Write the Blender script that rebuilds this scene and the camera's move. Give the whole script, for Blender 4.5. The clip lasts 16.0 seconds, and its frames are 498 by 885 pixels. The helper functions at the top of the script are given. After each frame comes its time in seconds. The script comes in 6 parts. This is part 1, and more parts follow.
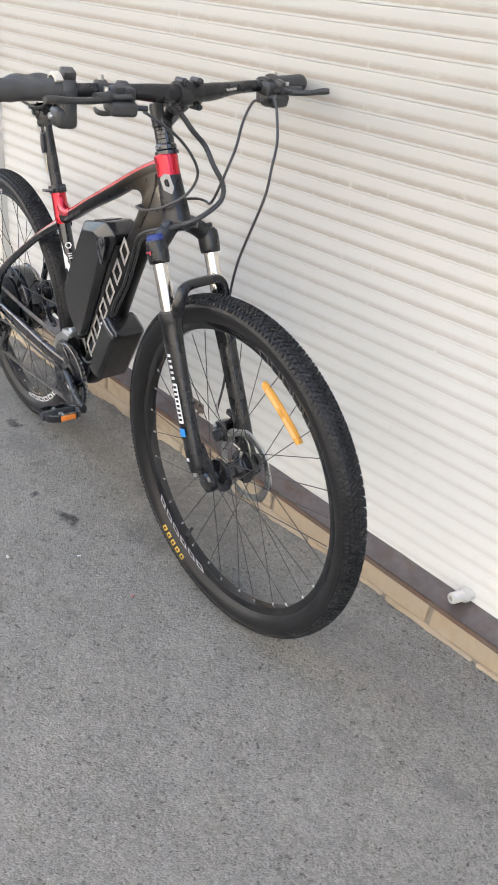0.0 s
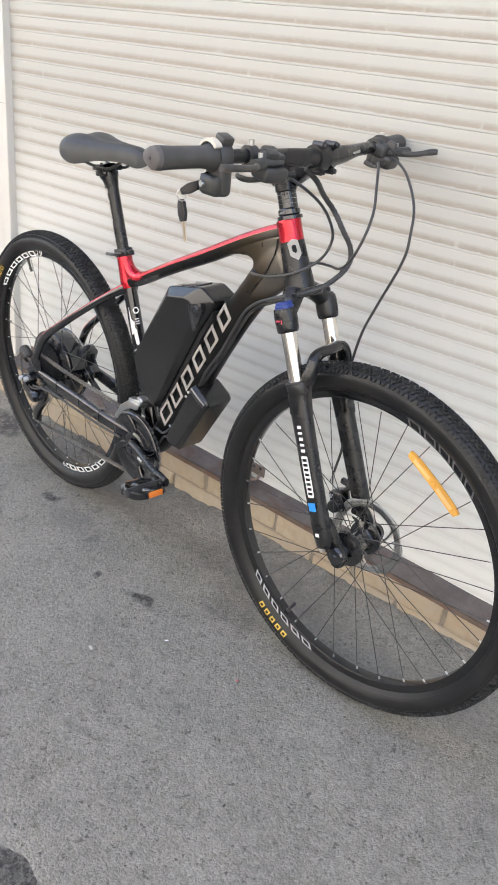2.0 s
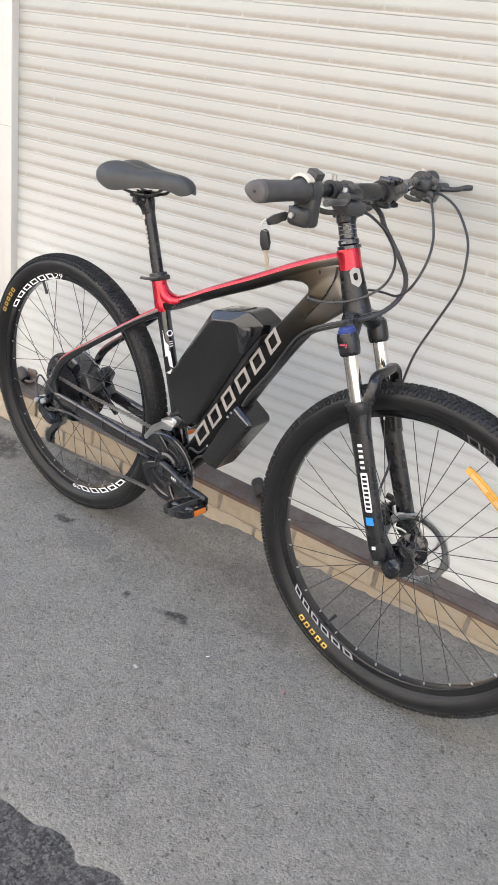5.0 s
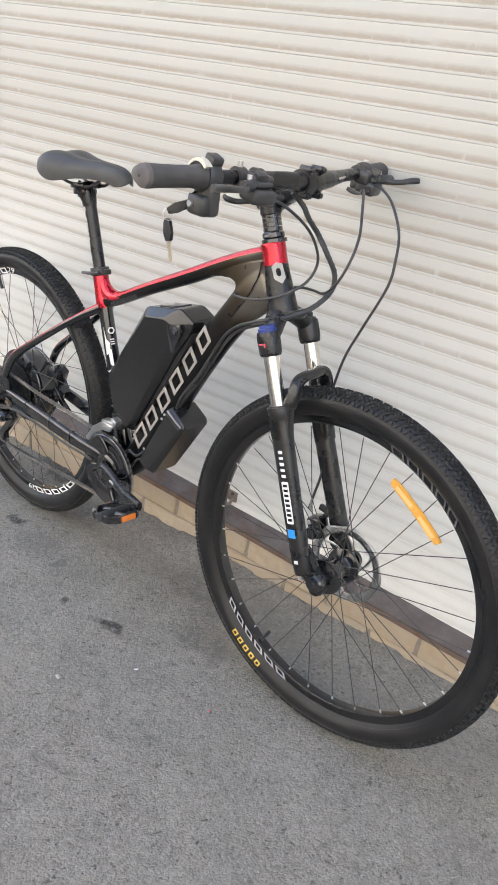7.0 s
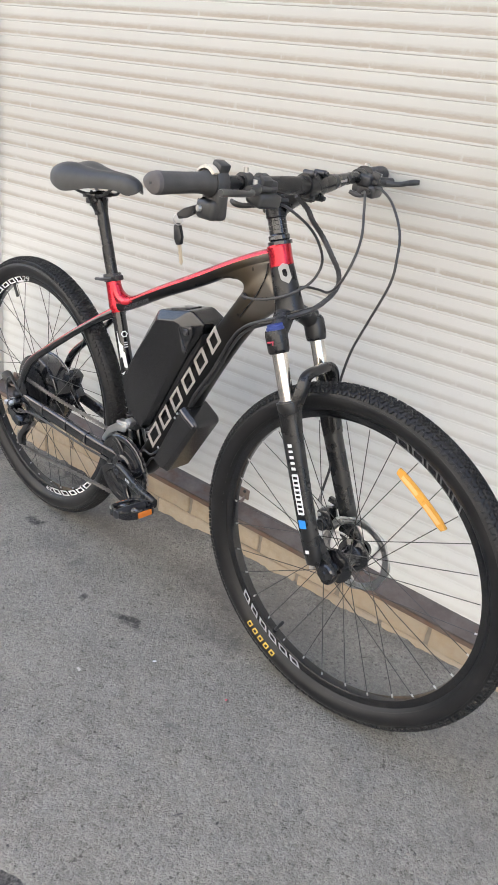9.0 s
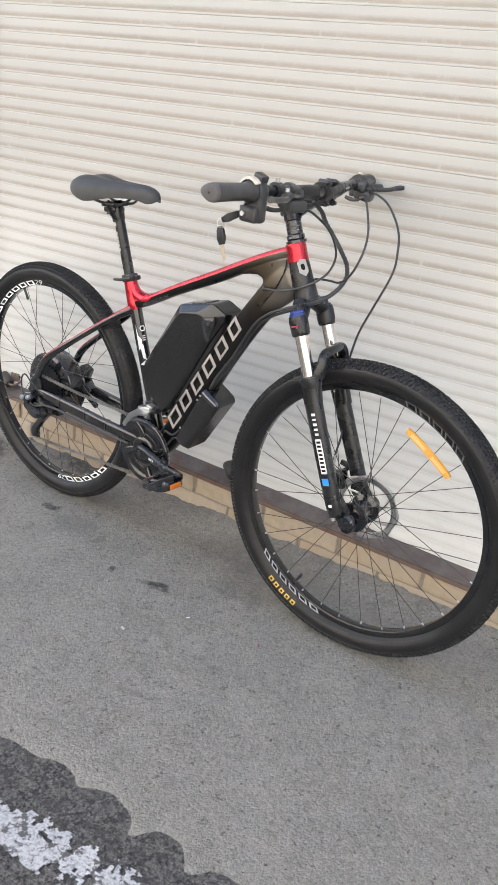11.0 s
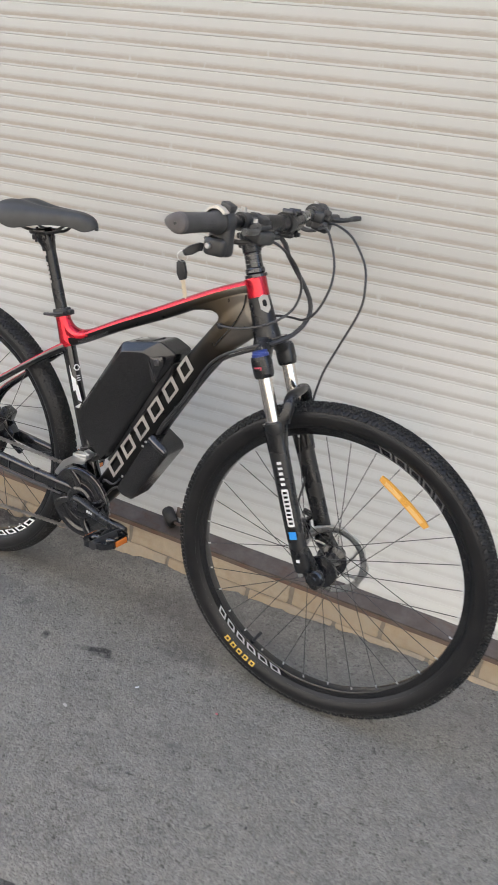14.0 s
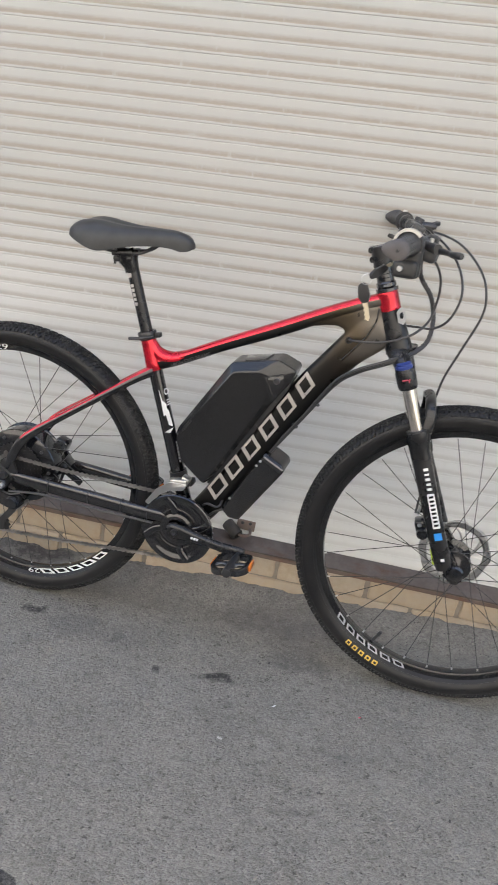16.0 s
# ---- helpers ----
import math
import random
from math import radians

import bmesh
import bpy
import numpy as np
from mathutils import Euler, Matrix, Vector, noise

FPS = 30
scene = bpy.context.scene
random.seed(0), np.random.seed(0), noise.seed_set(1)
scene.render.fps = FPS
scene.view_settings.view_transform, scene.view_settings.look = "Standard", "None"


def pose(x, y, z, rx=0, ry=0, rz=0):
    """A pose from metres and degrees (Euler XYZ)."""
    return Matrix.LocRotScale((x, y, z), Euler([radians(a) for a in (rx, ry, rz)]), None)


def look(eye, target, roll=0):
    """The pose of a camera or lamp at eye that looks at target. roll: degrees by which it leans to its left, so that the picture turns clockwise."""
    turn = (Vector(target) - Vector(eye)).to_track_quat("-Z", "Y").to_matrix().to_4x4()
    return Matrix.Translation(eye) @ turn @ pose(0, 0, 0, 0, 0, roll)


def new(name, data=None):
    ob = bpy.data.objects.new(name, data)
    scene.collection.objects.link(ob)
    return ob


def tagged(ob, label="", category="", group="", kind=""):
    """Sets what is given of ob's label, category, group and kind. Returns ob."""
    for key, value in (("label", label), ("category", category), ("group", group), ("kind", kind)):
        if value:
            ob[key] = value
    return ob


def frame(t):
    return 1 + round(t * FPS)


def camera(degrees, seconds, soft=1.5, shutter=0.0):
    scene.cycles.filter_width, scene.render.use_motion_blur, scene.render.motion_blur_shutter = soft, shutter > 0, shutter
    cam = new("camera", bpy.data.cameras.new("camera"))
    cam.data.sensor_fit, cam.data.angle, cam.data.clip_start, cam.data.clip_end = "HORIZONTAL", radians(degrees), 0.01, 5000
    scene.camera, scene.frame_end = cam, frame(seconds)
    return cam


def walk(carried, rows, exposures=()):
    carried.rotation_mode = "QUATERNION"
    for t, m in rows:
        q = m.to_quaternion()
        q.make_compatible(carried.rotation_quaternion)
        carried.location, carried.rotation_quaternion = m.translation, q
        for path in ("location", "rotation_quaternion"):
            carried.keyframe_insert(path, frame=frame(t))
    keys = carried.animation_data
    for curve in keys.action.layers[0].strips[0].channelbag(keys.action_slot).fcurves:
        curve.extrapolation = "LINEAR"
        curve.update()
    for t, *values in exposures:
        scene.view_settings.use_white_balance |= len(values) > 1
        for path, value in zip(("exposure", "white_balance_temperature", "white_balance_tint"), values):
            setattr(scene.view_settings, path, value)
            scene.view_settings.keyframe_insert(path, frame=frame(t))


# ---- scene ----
cam = camera(34.4, 16.0, shutter=0.35)
PATH = [
    (0, (1.008, -1.319, 1.256), (-0.211, -0.091, 0.252), 5.5),
    (0.5, (0.924, -1.5, 1.256), (-0.21, -0.157, 0.3), 6.0),
    (1, (0.836, -1.578, 1.247), (-0.291, -0.214, 0.314), 6.4),
    (1.5, (0.709, -1.529, 1.241), (-0.437, -0.172, 0.321), 5.9),
    (2, (0.632, -1.538, 1.237), (-0.46, -0.124, 0.338), 5.9),
    (2.5, (0.572, -1.635, 1.246), (-0.428, -0.137, 0.377), 5.2),
    (3, (0.513, -1.727, 1.235), (-0.402, -0.169, 0.377), 5.4),
    (3.5, (0.486, -1.748, 1.241), (-0.416, -0.175, 0.397), 5.9),
    (4, (0.45, -1.761, 1.241), (-0.471, -0.193, 0.409), 6.7),
    (4.2, (0.439, -1.764, 1.234), (-0.491, -0.197, 0.409), 7.1),
    (6.3, (0.48, -1.627, 1.229), (-0.471, -0.082, 0.386), 9.0),
    (6.5, (0.52, -1.592, 1.23), (-0.452, -0.059, 0.391), 8.7),
    (7, (0.587, -1.545, 1.221), (-0.446, -0.048, 0.388), 8.2),
    (7.5, (0.606, -1.548, 1.224), (-0.465, -0.073, 0.401), 7.7),
    (8, (0.619, -1.555, 1.223), (-0.475, -0.092, 0.408), 7.5),
    (8.5, (0.619, -1.561, 1.222), (-0.466, -0.097, 0.397), 7.4),
    (9, (0.625, -1.594, 1.223), (-0.435, -0.109, 0.404), 6.7),
    (9.5, (0.603, -1.738, 1.236), (-0.389, -0.202, 0.425), 5.8),
    (9.7, (0.61, -1.793, 1.245), (-0.359, -0.25, 0.421), 5.5),
    (11.8, (0.578, -1.937, 1.224), (-0.324, -0.322, 0.463), 6.7),
    (12, (0.579, -1.939, 1.227), (-0.327, -0.324, 0.47), 6.6),
    (12.5, (0.576, -1.946, 1.225), (-0.326, -0.326, 0.477), 7.1),
    (13, (0.566, -1.946, 1.228), (-0.302, -0.306, 0.483), 7.3),
    (13.5, (0.536, -1.906, 1.232), (-0.246, -0.212, 0.513), 7.4),
    (14, (0.385, -1.845, 1.211), (-0.31, -0.108, 0.503), 7.8),
    (14.5, (0.184, -1.822, 1.207), (-0.427, -0.059, 0.486), 7.8),
    (15, (0.052, -1.882, 1.211), (-0.425, -0.076, 0.497), 7.2),
    (15.5, (-0.126, -2.006, 1.235), (-0.441, -0.159, 0.536), 6.6),
    (16, (-0.282, -2.017, 1.213), (-0.516, -0.162, 0.502), 6.8),
]
EXPOSURES = [(0, 0.88), (0.3, 0.53), (0.5, 0.28), (0.75, 0.38), (1.0, 0.56), (1.5, 0.8), (2, 0.86), (4, 0.86), (8.5, 0.83), (13.4, 0.8), (14, 0.5), (14.5, 0.64), (15, 0.62), (15.5, 0.54), (16, 0.5)]
walk(cam, [(t, look(eye, target, roll)) for t, eye, target, roll in PATH], exposures=EXPOSURES)

# ---- world and light ----
world = bpy.data.worlds.new("sky")
scene.world = world
world.use_nodes = True
_wn = world.node_tree.nodes
_sky = _wn.new("ShaderNodeTexSky")
_sky.sky_type = "NISHITA"
_sky.sun_disc = False
_sky.sun_elevation, _sky.sun_rotation = radians(50), radians(-11)
_sky.air_density, _sky.dust_density, _sky.ozone_density = 1.0, 5.0, 0.5
world.node_tree.links.new(_sky.outputs[0], _wn["Background"].inputs[0])
_wn["Background"].inputs[1].default_value = 0.45

sun = new("sun", bpy.data.lights.new("sun", "SUN"))
sun.data.energy, sun.data.angle, sun.data.color = 5.0, radians(0.5), (1.0, 0.96, 0.87)
sun.matrix_world = look((-0.7, 3.6, 4.4), (0, 0, 0))


# ---- materials ----
def mat(name, base, rough=0.5, metal=0.0, spec=0.5):
    m = bpy.data.materials.new(name)
    m.use_nodes = True
    b = m.node_tree.nodes["Principled BSDF"]
    b.inputs["Base Color"].default_value = (*base, 1)
    b.inputs["Roughness"].default_value = rough
    b.inputs["Metallic"].default_value = metal
    b.inputs["Specular IOR Level"].default_value = spec
    return m


class Nodes:
    """Short hand for the nodes of one material."""

    def __init__(self, m):
        self.t = m.node_tree
        self.b = self.t.nodes["Principled BSDF"]

    def n(self, kind, **settings):
        node = self.t.nodes.new("ShaderNode" + kind)
        for key, value in settings.items():
            if key == "ins":
                for name, v in value.items():
                    if isinstance(v, bpy.types.NodeSocket):
                        self.t.links.new(v, node.inputs[name])
                    else:
                        node.inputs[name].default_value = v
            elif key == "op":
                node.operation = value
            elif key == "feature":
                node.feature = value
        return node

    def coords(self, scale=(1, 1, 1), shift=(0, 0, 0), kind="Object"):
        c = self.n("TexCoord")
        return self.n("Mapping", ins={"Vector": c.outputs[kind], "Scale": scale, "Location": shift}).outputs[0]

    def noise(self, vec, scale, detail=4.0, rough=0.55, dist=0.0):
        return self.n("TexNoise", ins={"Vector": vec, "Scale": scale, "Detail": detail, "Roughness": rough, "Distortion": dist}).outputs[0]

    def voronoi(self, vec, scale, feature="F1"):
        v = self.n("TexVoronoi", feature=feature, ins={"Vector": vec, "Scale": scale})
        return v

    def ramp(self, fac, stops):
        r = self.n("ValToRGB", ins={"Fac": fac})
        e = r.color_ramp.elements
        while len(e) < len(stops):
            e.new(0.5)
        for el, (p, c) in zip(e, stops):
            el.position = p
            el.color = (c, c, c, 1) if isinstance(c, (int, float)) else (*c, 1)
        return r.outputs[0]

    def mix(self, fac, a, b, blend="MIX"):
        m = self.t.nodes.new("ShaderNodeMix")
        m.data_type, m.blend_type = "RGBA", blend
        for sock, v in ((m.inputs[0], fac), (m.inputs[6], a), (m.inputs[7], b)):
            if isinstance(v, bpy.types.NodeSocket):
                self.t.links.new(v, sock)
            elif isinstance(v, (int, float)):
                sock.default_value = v
            else:
                sock.default_value = (*v, 1)
        return m.outputs[2]

    def math(self, op, a, b=0.0, clamp=False):
        m = self.n("Math", op=op)
        m.use_clamp = clamp
        for i, v in enumerate((a, b)):
            if isinstance(v, bpy.types.NodeSocket):
                self.t.links.new(v, m.inputs[i])
            else:
                m.inputs[i].default_value = v
        return m.outputs[0]

    def colour(self, s):
        self.t.links.new(s, self.b.inputs["Base Color"])

    def rough(self, s):
        self.t.links.new(s, self.b.inputs["Roughness"])

    def bump(self, height, strength=0.3, dist=0.002):
        b = self.n("Bump", ins={"Height": height, "Strength": strength, "Distance": dist})
        self.t.links.new(b.outputs[0], self.b.inputs["Normal"])

    def split(self, vec):
        return self.n("SeparateXYZ", ins={"Vector": vec}).outputs

    def random(self):
        return self.n("ObjectInfo").outputs["Random"]


def worn(name, base, rough, metal=0.0, vary=0.25, scale=60.0, bump=0.08, spec=0.5, coat=0.0):
    """A coloured surface with fine grain, faint dust and uneven gloss."""
    m = mat(name, base, rough, metal, spec)
    k = Nodes(m)
    v = k.coords()
    fine, broad = k.noise(v, scale * 8, 3), k.noise(v, scale * 0.35, 5)
    dark, light = tuple(c * (1 - vary) for c in base), tuple(min(1, c * (1 + vary) + 0.004) for c in base)
    k.colour(k.mix(k.ramp(broad, [(0.3, 0), (0.7, 1)]), dark, light))
    k.rough(k.math("ADD", k.math("MULTIPLY", k.math("SUBTRACT", broad, 0.5), min(0.3, rough)), rough, True))
    if bump:
        k.bump(fine, bump, 0.0006)
    if coat:
        k.b.inputs["Coat Weight"].default_value = coat
        k.b.inputs["Coat Roughness"].default_value = 0.035
    return m


M = {}
M["gloss_black"] = worn("gloss_black_paint", (0.008, 0.008, 0.009), 0.09, spec=0.5, coat=0.9, bump=0.0)
M["satin_black"] = worn("satin_black_paint", (0.01, 0.01, 0.0105), 0.27, spec=0.5, bump=0.02)
M["matt_plastic"] = worn("matt_black_plastic", (0.021, 0.021, 0.022), 0.34, bump=0.08)
M["dark_plastic"] = worn("dark_grey_plastic", (0.036, 0.036, 0.036), 0.4, bump=0.15)
M["grip_rubber"] = worn("grip_rubber", (0.056, 0.055, 0.053), 0.72, bump=0.35)
M["grip_cap"] = worn("grip_end_rubber", (0.11, 0.1, 0.098), 0.7, bump=0.2)
M["saddle"] = worn("saddle_cover", (0.026, 0.027, 0.027), 0.46, bump=0.15)
M["case_plastic"] = worn("satin_case_plastic", (0.012, 0.012, 0.0125), 0.2, vary=0.06, spec=0.6, scale=12, bump=0.03)
M["red_paint"] = worn("red_metallic_paint", (0.6, 0.004, 0.022), 0.24, metal=0.7, vary=0.12, coat=0.7, bump=0.0)
M["chrome"] = mat("chrome", (0.84, 0.79, 0.72), 0.12, 1.0)
M["badge"] = worn("grey_badge", (0.42, 0.41, 0.39), 0.4, vary=0.1, bump=0)
M["steel"] = worn("bare_steel", (0.6, 0.59, 0.57), 0.42, metal=1.0, vary=0.2)
M["disc_steel"] = worn("brake_disc_steel", (0.58, 0.575, 0.56), 0.36, metal=1.0, vary=0.05, bump=0.0)
M["silver"] = worn("silver_alloy", (0.6, 0.6, 0.59), 0.32, metal=1.0, vary=0.12)
M["dark_steel"] = worn("dark_steel", (0.07, 0.07, 0.072), 0.38, metal=0.8)
M["spoke"] = worn("black_spoke", (0.06, 0.058, 0.055), 0.38, metal=0.6, bump=0)
M["chain"] = worn("chain_steel", (0.36, 0.345, 0.325), 0.42, metal=1.0, vary=0.4)
M["rim"] = worn("rim_black", (0.006, 0.006, 0.0065), 0.2, bump=0.01, spec=0.5, coat=0.3)
M["white_decal"] = worn("white_decal", (0.72, 0.72, 0.72), 0.4, vary=0.06, bump=0)
M["silver_decal"] = worn("silver_decal", (0.5, 0.47, 0.44), 0.35, metal=0.4, vary=0.08, bump=0)
M["dim_decal"] = worn("dim_grey_decal", (0.085, 0.085, 0.088), 0.35, vary=0.1, bump=0)
M["rim_silver"] = worn("silver_rim_print", (0.4, 0.4, 0.43), 0.3, vary=0.1, bump=0)
M["grey_decal"] = worn("grey_decal", (0.2, 0.2, 0.2), 0.4, vary=0.1, bump=0)
M["yellow_decal"] = worn("yellow_decal", (0.62, 0.4, 0.06), 0.6, vary=0.1, bump=0)
M["blue_decal"] = worn("blue_decal", (0.03, 0.27, 0.72), 0.4, vary=0.05, bump=0)
M["red_decal"] = worn("red_decal", (0.6, 0.08, 0.12), 0.4, vary=0.05, bump=0)
M["blue_plastic"] = worn("blue_plastic", (0.018, 0.04, 0.2), 0.4, vary=0.1)
M["cable"] = worn("cable_housing", (0.034, 0.034, 0.035), 0.4, bump=0.0)
M["brass"] = worn("brass_key", (0.66, 0.58, 0.44), 0.35, metal=1.0, vary=0.1)
M["cream_plastic"] = worn("cream_plastic", (0.5, 0.465, 0.39), 0.3, vary=0.06, bump=0)
M["grey_paint"] = worn("grey_painted_pipe", (0.46, 0.45, 0.42), 0.45, vary=0.15, bump=0.1)
M["lime"] = worn("lime_plastic", (0.45, 0.6, 0.03), 0.4, vary=0.05)


def amber(name, base):
    m = mat(name, base, 0.18)
    k = Nodes(m)
    k.b.inputs["Transmission Weight"].default_value = 0.25
    k.b.inputs["Coat Weight"].default_value = 0.6
    k.bump(k.voronoi(k.coords(), 420).outputs[0], 0.5, 0.0008)
    return m


M["amber"] = amber("amber_reflector", (0.86, 0.45, 0.09))
M["amber_pale"] = amber("pale_amber_reflector", (0.95, 0.62, 0.25))
M["orange"] = amber("orange_reflector", (0.8, 0.22, 0.03))


def tyre_mat():
    m = mat("tyre_rubber", (0.02, 0.02, 0.02), 0.62, spec=0.28)
    k = Nodes(m)
    v = k.coords()
    k.colour(k.mix(k.ramp(k.noise(v, 16, 6), [(0.35, 0), (0.75, 1)]), (0.012, 0.012, 0.013), (0.02, 0.02, 0.0205)))
    k.rough(k.ramp(k.noise(v, 30, 4), [(0.3, 0.28), (0.8, 0.42)]))
    k.bump(k.noise(v, 900, 2), 0.2, 0.0004)
    return m


M["tyre"] = tyre_mat()
M["tread"] = worn("tread_rubber", (0.02, 0.02, 0.02), 0.7, vary=0.35, bump=0.2, spec=0.3)


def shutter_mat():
    """Cream paint, whiter low down to make up light; grime lies along the foot of every slat and is wiped off here and
    there.
    """
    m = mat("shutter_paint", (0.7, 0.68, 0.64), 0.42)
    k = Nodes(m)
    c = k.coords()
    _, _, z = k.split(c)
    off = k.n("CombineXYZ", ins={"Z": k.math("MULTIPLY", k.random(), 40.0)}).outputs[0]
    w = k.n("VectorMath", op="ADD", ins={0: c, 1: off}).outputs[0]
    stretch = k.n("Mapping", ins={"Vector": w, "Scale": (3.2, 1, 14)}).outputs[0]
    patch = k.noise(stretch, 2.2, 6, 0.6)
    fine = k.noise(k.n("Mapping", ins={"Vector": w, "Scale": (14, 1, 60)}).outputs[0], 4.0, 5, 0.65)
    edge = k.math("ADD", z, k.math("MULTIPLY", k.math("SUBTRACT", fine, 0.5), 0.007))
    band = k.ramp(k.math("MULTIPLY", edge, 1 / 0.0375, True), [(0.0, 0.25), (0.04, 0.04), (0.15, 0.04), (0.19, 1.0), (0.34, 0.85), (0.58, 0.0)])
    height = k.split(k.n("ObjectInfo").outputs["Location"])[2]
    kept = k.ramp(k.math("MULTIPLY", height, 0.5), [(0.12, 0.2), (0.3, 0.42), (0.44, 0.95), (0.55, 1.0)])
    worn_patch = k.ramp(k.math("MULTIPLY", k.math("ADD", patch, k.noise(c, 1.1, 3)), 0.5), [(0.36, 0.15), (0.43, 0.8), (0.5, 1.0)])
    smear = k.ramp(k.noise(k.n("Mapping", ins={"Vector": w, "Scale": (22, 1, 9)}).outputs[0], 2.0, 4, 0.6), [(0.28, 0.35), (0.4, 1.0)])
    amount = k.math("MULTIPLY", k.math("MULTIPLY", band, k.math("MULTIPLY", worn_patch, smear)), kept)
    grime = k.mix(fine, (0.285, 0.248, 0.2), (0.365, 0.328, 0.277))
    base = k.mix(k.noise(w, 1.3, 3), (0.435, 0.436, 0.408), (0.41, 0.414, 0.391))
    # base colour whitened downwards, evening out the shade on the lower slats
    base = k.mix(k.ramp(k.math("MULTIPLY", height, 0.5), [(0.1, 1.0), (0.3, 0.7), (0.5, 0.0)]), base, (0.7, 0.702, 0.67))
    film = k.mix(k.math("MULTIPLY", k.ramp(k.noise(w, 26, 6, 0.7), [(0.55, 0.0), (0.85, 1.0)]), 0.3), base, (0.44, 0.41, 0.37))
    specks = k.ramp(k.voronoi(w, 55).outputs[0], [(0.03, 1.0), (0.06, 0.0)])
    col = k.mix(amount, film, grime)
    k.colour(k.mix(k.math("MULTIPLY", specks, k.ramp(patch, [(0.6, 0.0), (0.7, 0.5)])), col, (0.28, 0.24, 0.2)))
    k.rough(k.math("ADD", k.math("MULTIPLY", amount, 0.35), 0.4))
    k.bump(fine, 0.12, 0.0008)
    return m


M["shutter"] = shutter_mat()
# cream tone of the backing that shows in the slat joints
M["groove"] = worn("cream_backing_paint", (0.6, 0.56, 0.51), 0.6, vary=0.15, scale=20)
M["glass_plastic"] = worn("polished_black_plastic", (0.012, 0.012, 0.013), 0.09, bump=0.0, spec=0.9, coat=1.0)


def post_mat():
    m = mat("post_paint", (0.68, 0.65, 0.58), 0.45)
    k = Nodes(m)
    v = k.coords()
    streak = k.noise(k.n("Mapping", ins={"Vector": v, "Scale": (30, 30, 2.5)}).outputs[0], 1.5, 6)
    film = k.mix(k.ramp(streak, [(0.5, 0), (0.85, 0.5)]), (0.6, 0.58, 0.535), (0.5, 0.455, 0.39))
    chips = k.ramp(k.noise(v, 70, 5, 0.7), [(0.27, 0.8), (0.3, 0.0)])
    k.colour(k.mix(chips, film, (0.26, 0.2, 0.15)))
    k.bump(k.noise(v, 120, 4), 0.15, 0.001)
    return m


M["post"] = post_mat()


def rusty(name, paint, rust, amount=0.5):
    m = mat(name, paint, 0.5)
    k = Nodes(m)
    v = k.coords()
    n1 = k.noise(k.n("Mapping", ins={"Vector": v, "Scale": (0.5, 1, 1)}).outputs[0], 22, 8, 0.68)
    fac = k.ramp(n1, [(0.72 - amount * 0.45, 0), (0.82 - amount * 0.35, 1)])
    dust = k.ramp(k.noise(v, 13, 7, 0.7), [(0.42, 0.0), (0.68, 0.55)])
    col = k.mix(fac, k.mix(k.noise(v, 70, 4), paint, tuple(c * 1.35 for c in paint)), rust)
    k.colour(k.mix(k.math("MULTIPLY", dust, 0.7), col, (0.2, 0.175, 0.155)))
    k.rough(k.math("ADD", k.math("MULTIPLY", fac, 0.35), 0.42))
    k.bump(k.noise(v, 160, 6), 0.3, 0.002)
    return m


M["sill"] = rusty("brown_painted_steel", (0.062, 0.049, 0.042), (0.085, 0.05, 0.035), 0.4)
M["rust"] = rusty("rusted_steel", (0.15, 0.115, 0.095), (0.15, 0.085, 0.058), 0.5)
M["lip"] = rusty("rusted_lip", (0.105, 0.072, 0.056), (0.15, 0.08, 0.052), 0.6)
M["padlock"] = worn("weathered_padlock", (0.048, 0.043, 0.036), 0.55, metal=0.3, vary=0.4, scale=90, bump=0.3)


def brick_mat():
    m = mat("buff_brick", (0.5, 0.38, 0.25), 0.85)
    k = Nodes(m)
    v = k.coords()
    r = k.random()
    tone = k.mix(r, (0.44, 0.35, 0.24), (0.53, 0.45, 0.335))
    mott = k.ramp(k.noise(v, 45, 7, 0.7), [(0.35, 0), (0.75, 1)])
    col = k.mix(mott, tone, (0.40, 0.30, 0.2))
    dust = k.ramp(k.noise(v, 14, 6, 0.65), [(0.38, 0.05), (0.65, 0.6)])
    k.colour(k.mix(dust, col, (0.42, 0.37, 0.305)))
    k.bump(k.math("ADD", k.noise(v, 190, 8, 0.75), k.noise(v, 40, 5, 0.7)), 0.8, 0.004)
    return m


def mortar_mat():
    m = mat("mortar", (0.3, 0.28, 0.25), 0.9)
    k = Nodes(m)
    v = k.coords()
    k.colour(k.mix(k.noise(v, 60, 6), (0.19, 0.17, 0.145), (0.33, 0.295, 0.245)))
    k.bump(k.noise(v, 240, 6), 0.6, 0.003)
    return m


M["brick"], M["mortar"] = brick_mat(), mortar_mat()


def spot(k, warped, centre, size):
    """1 inside a blotch of that size round centre, 0 outside."""
    d = k.n("VectorMath", op="SUBTRACT", ins={0: warped, 1: (*centre, 0)}).outputs[0]
    s = k.n("VectorMath", op="DIVIDE", ins={0: d, 1: (*size, 1000)}).outputs[0]
    ln = k.n("VectorMath", op="LENGTH", ins={0: s}).outputs["Value"]
    return k.ramp(ln, [(0.55, 1.0), (1.0, 0.0)])


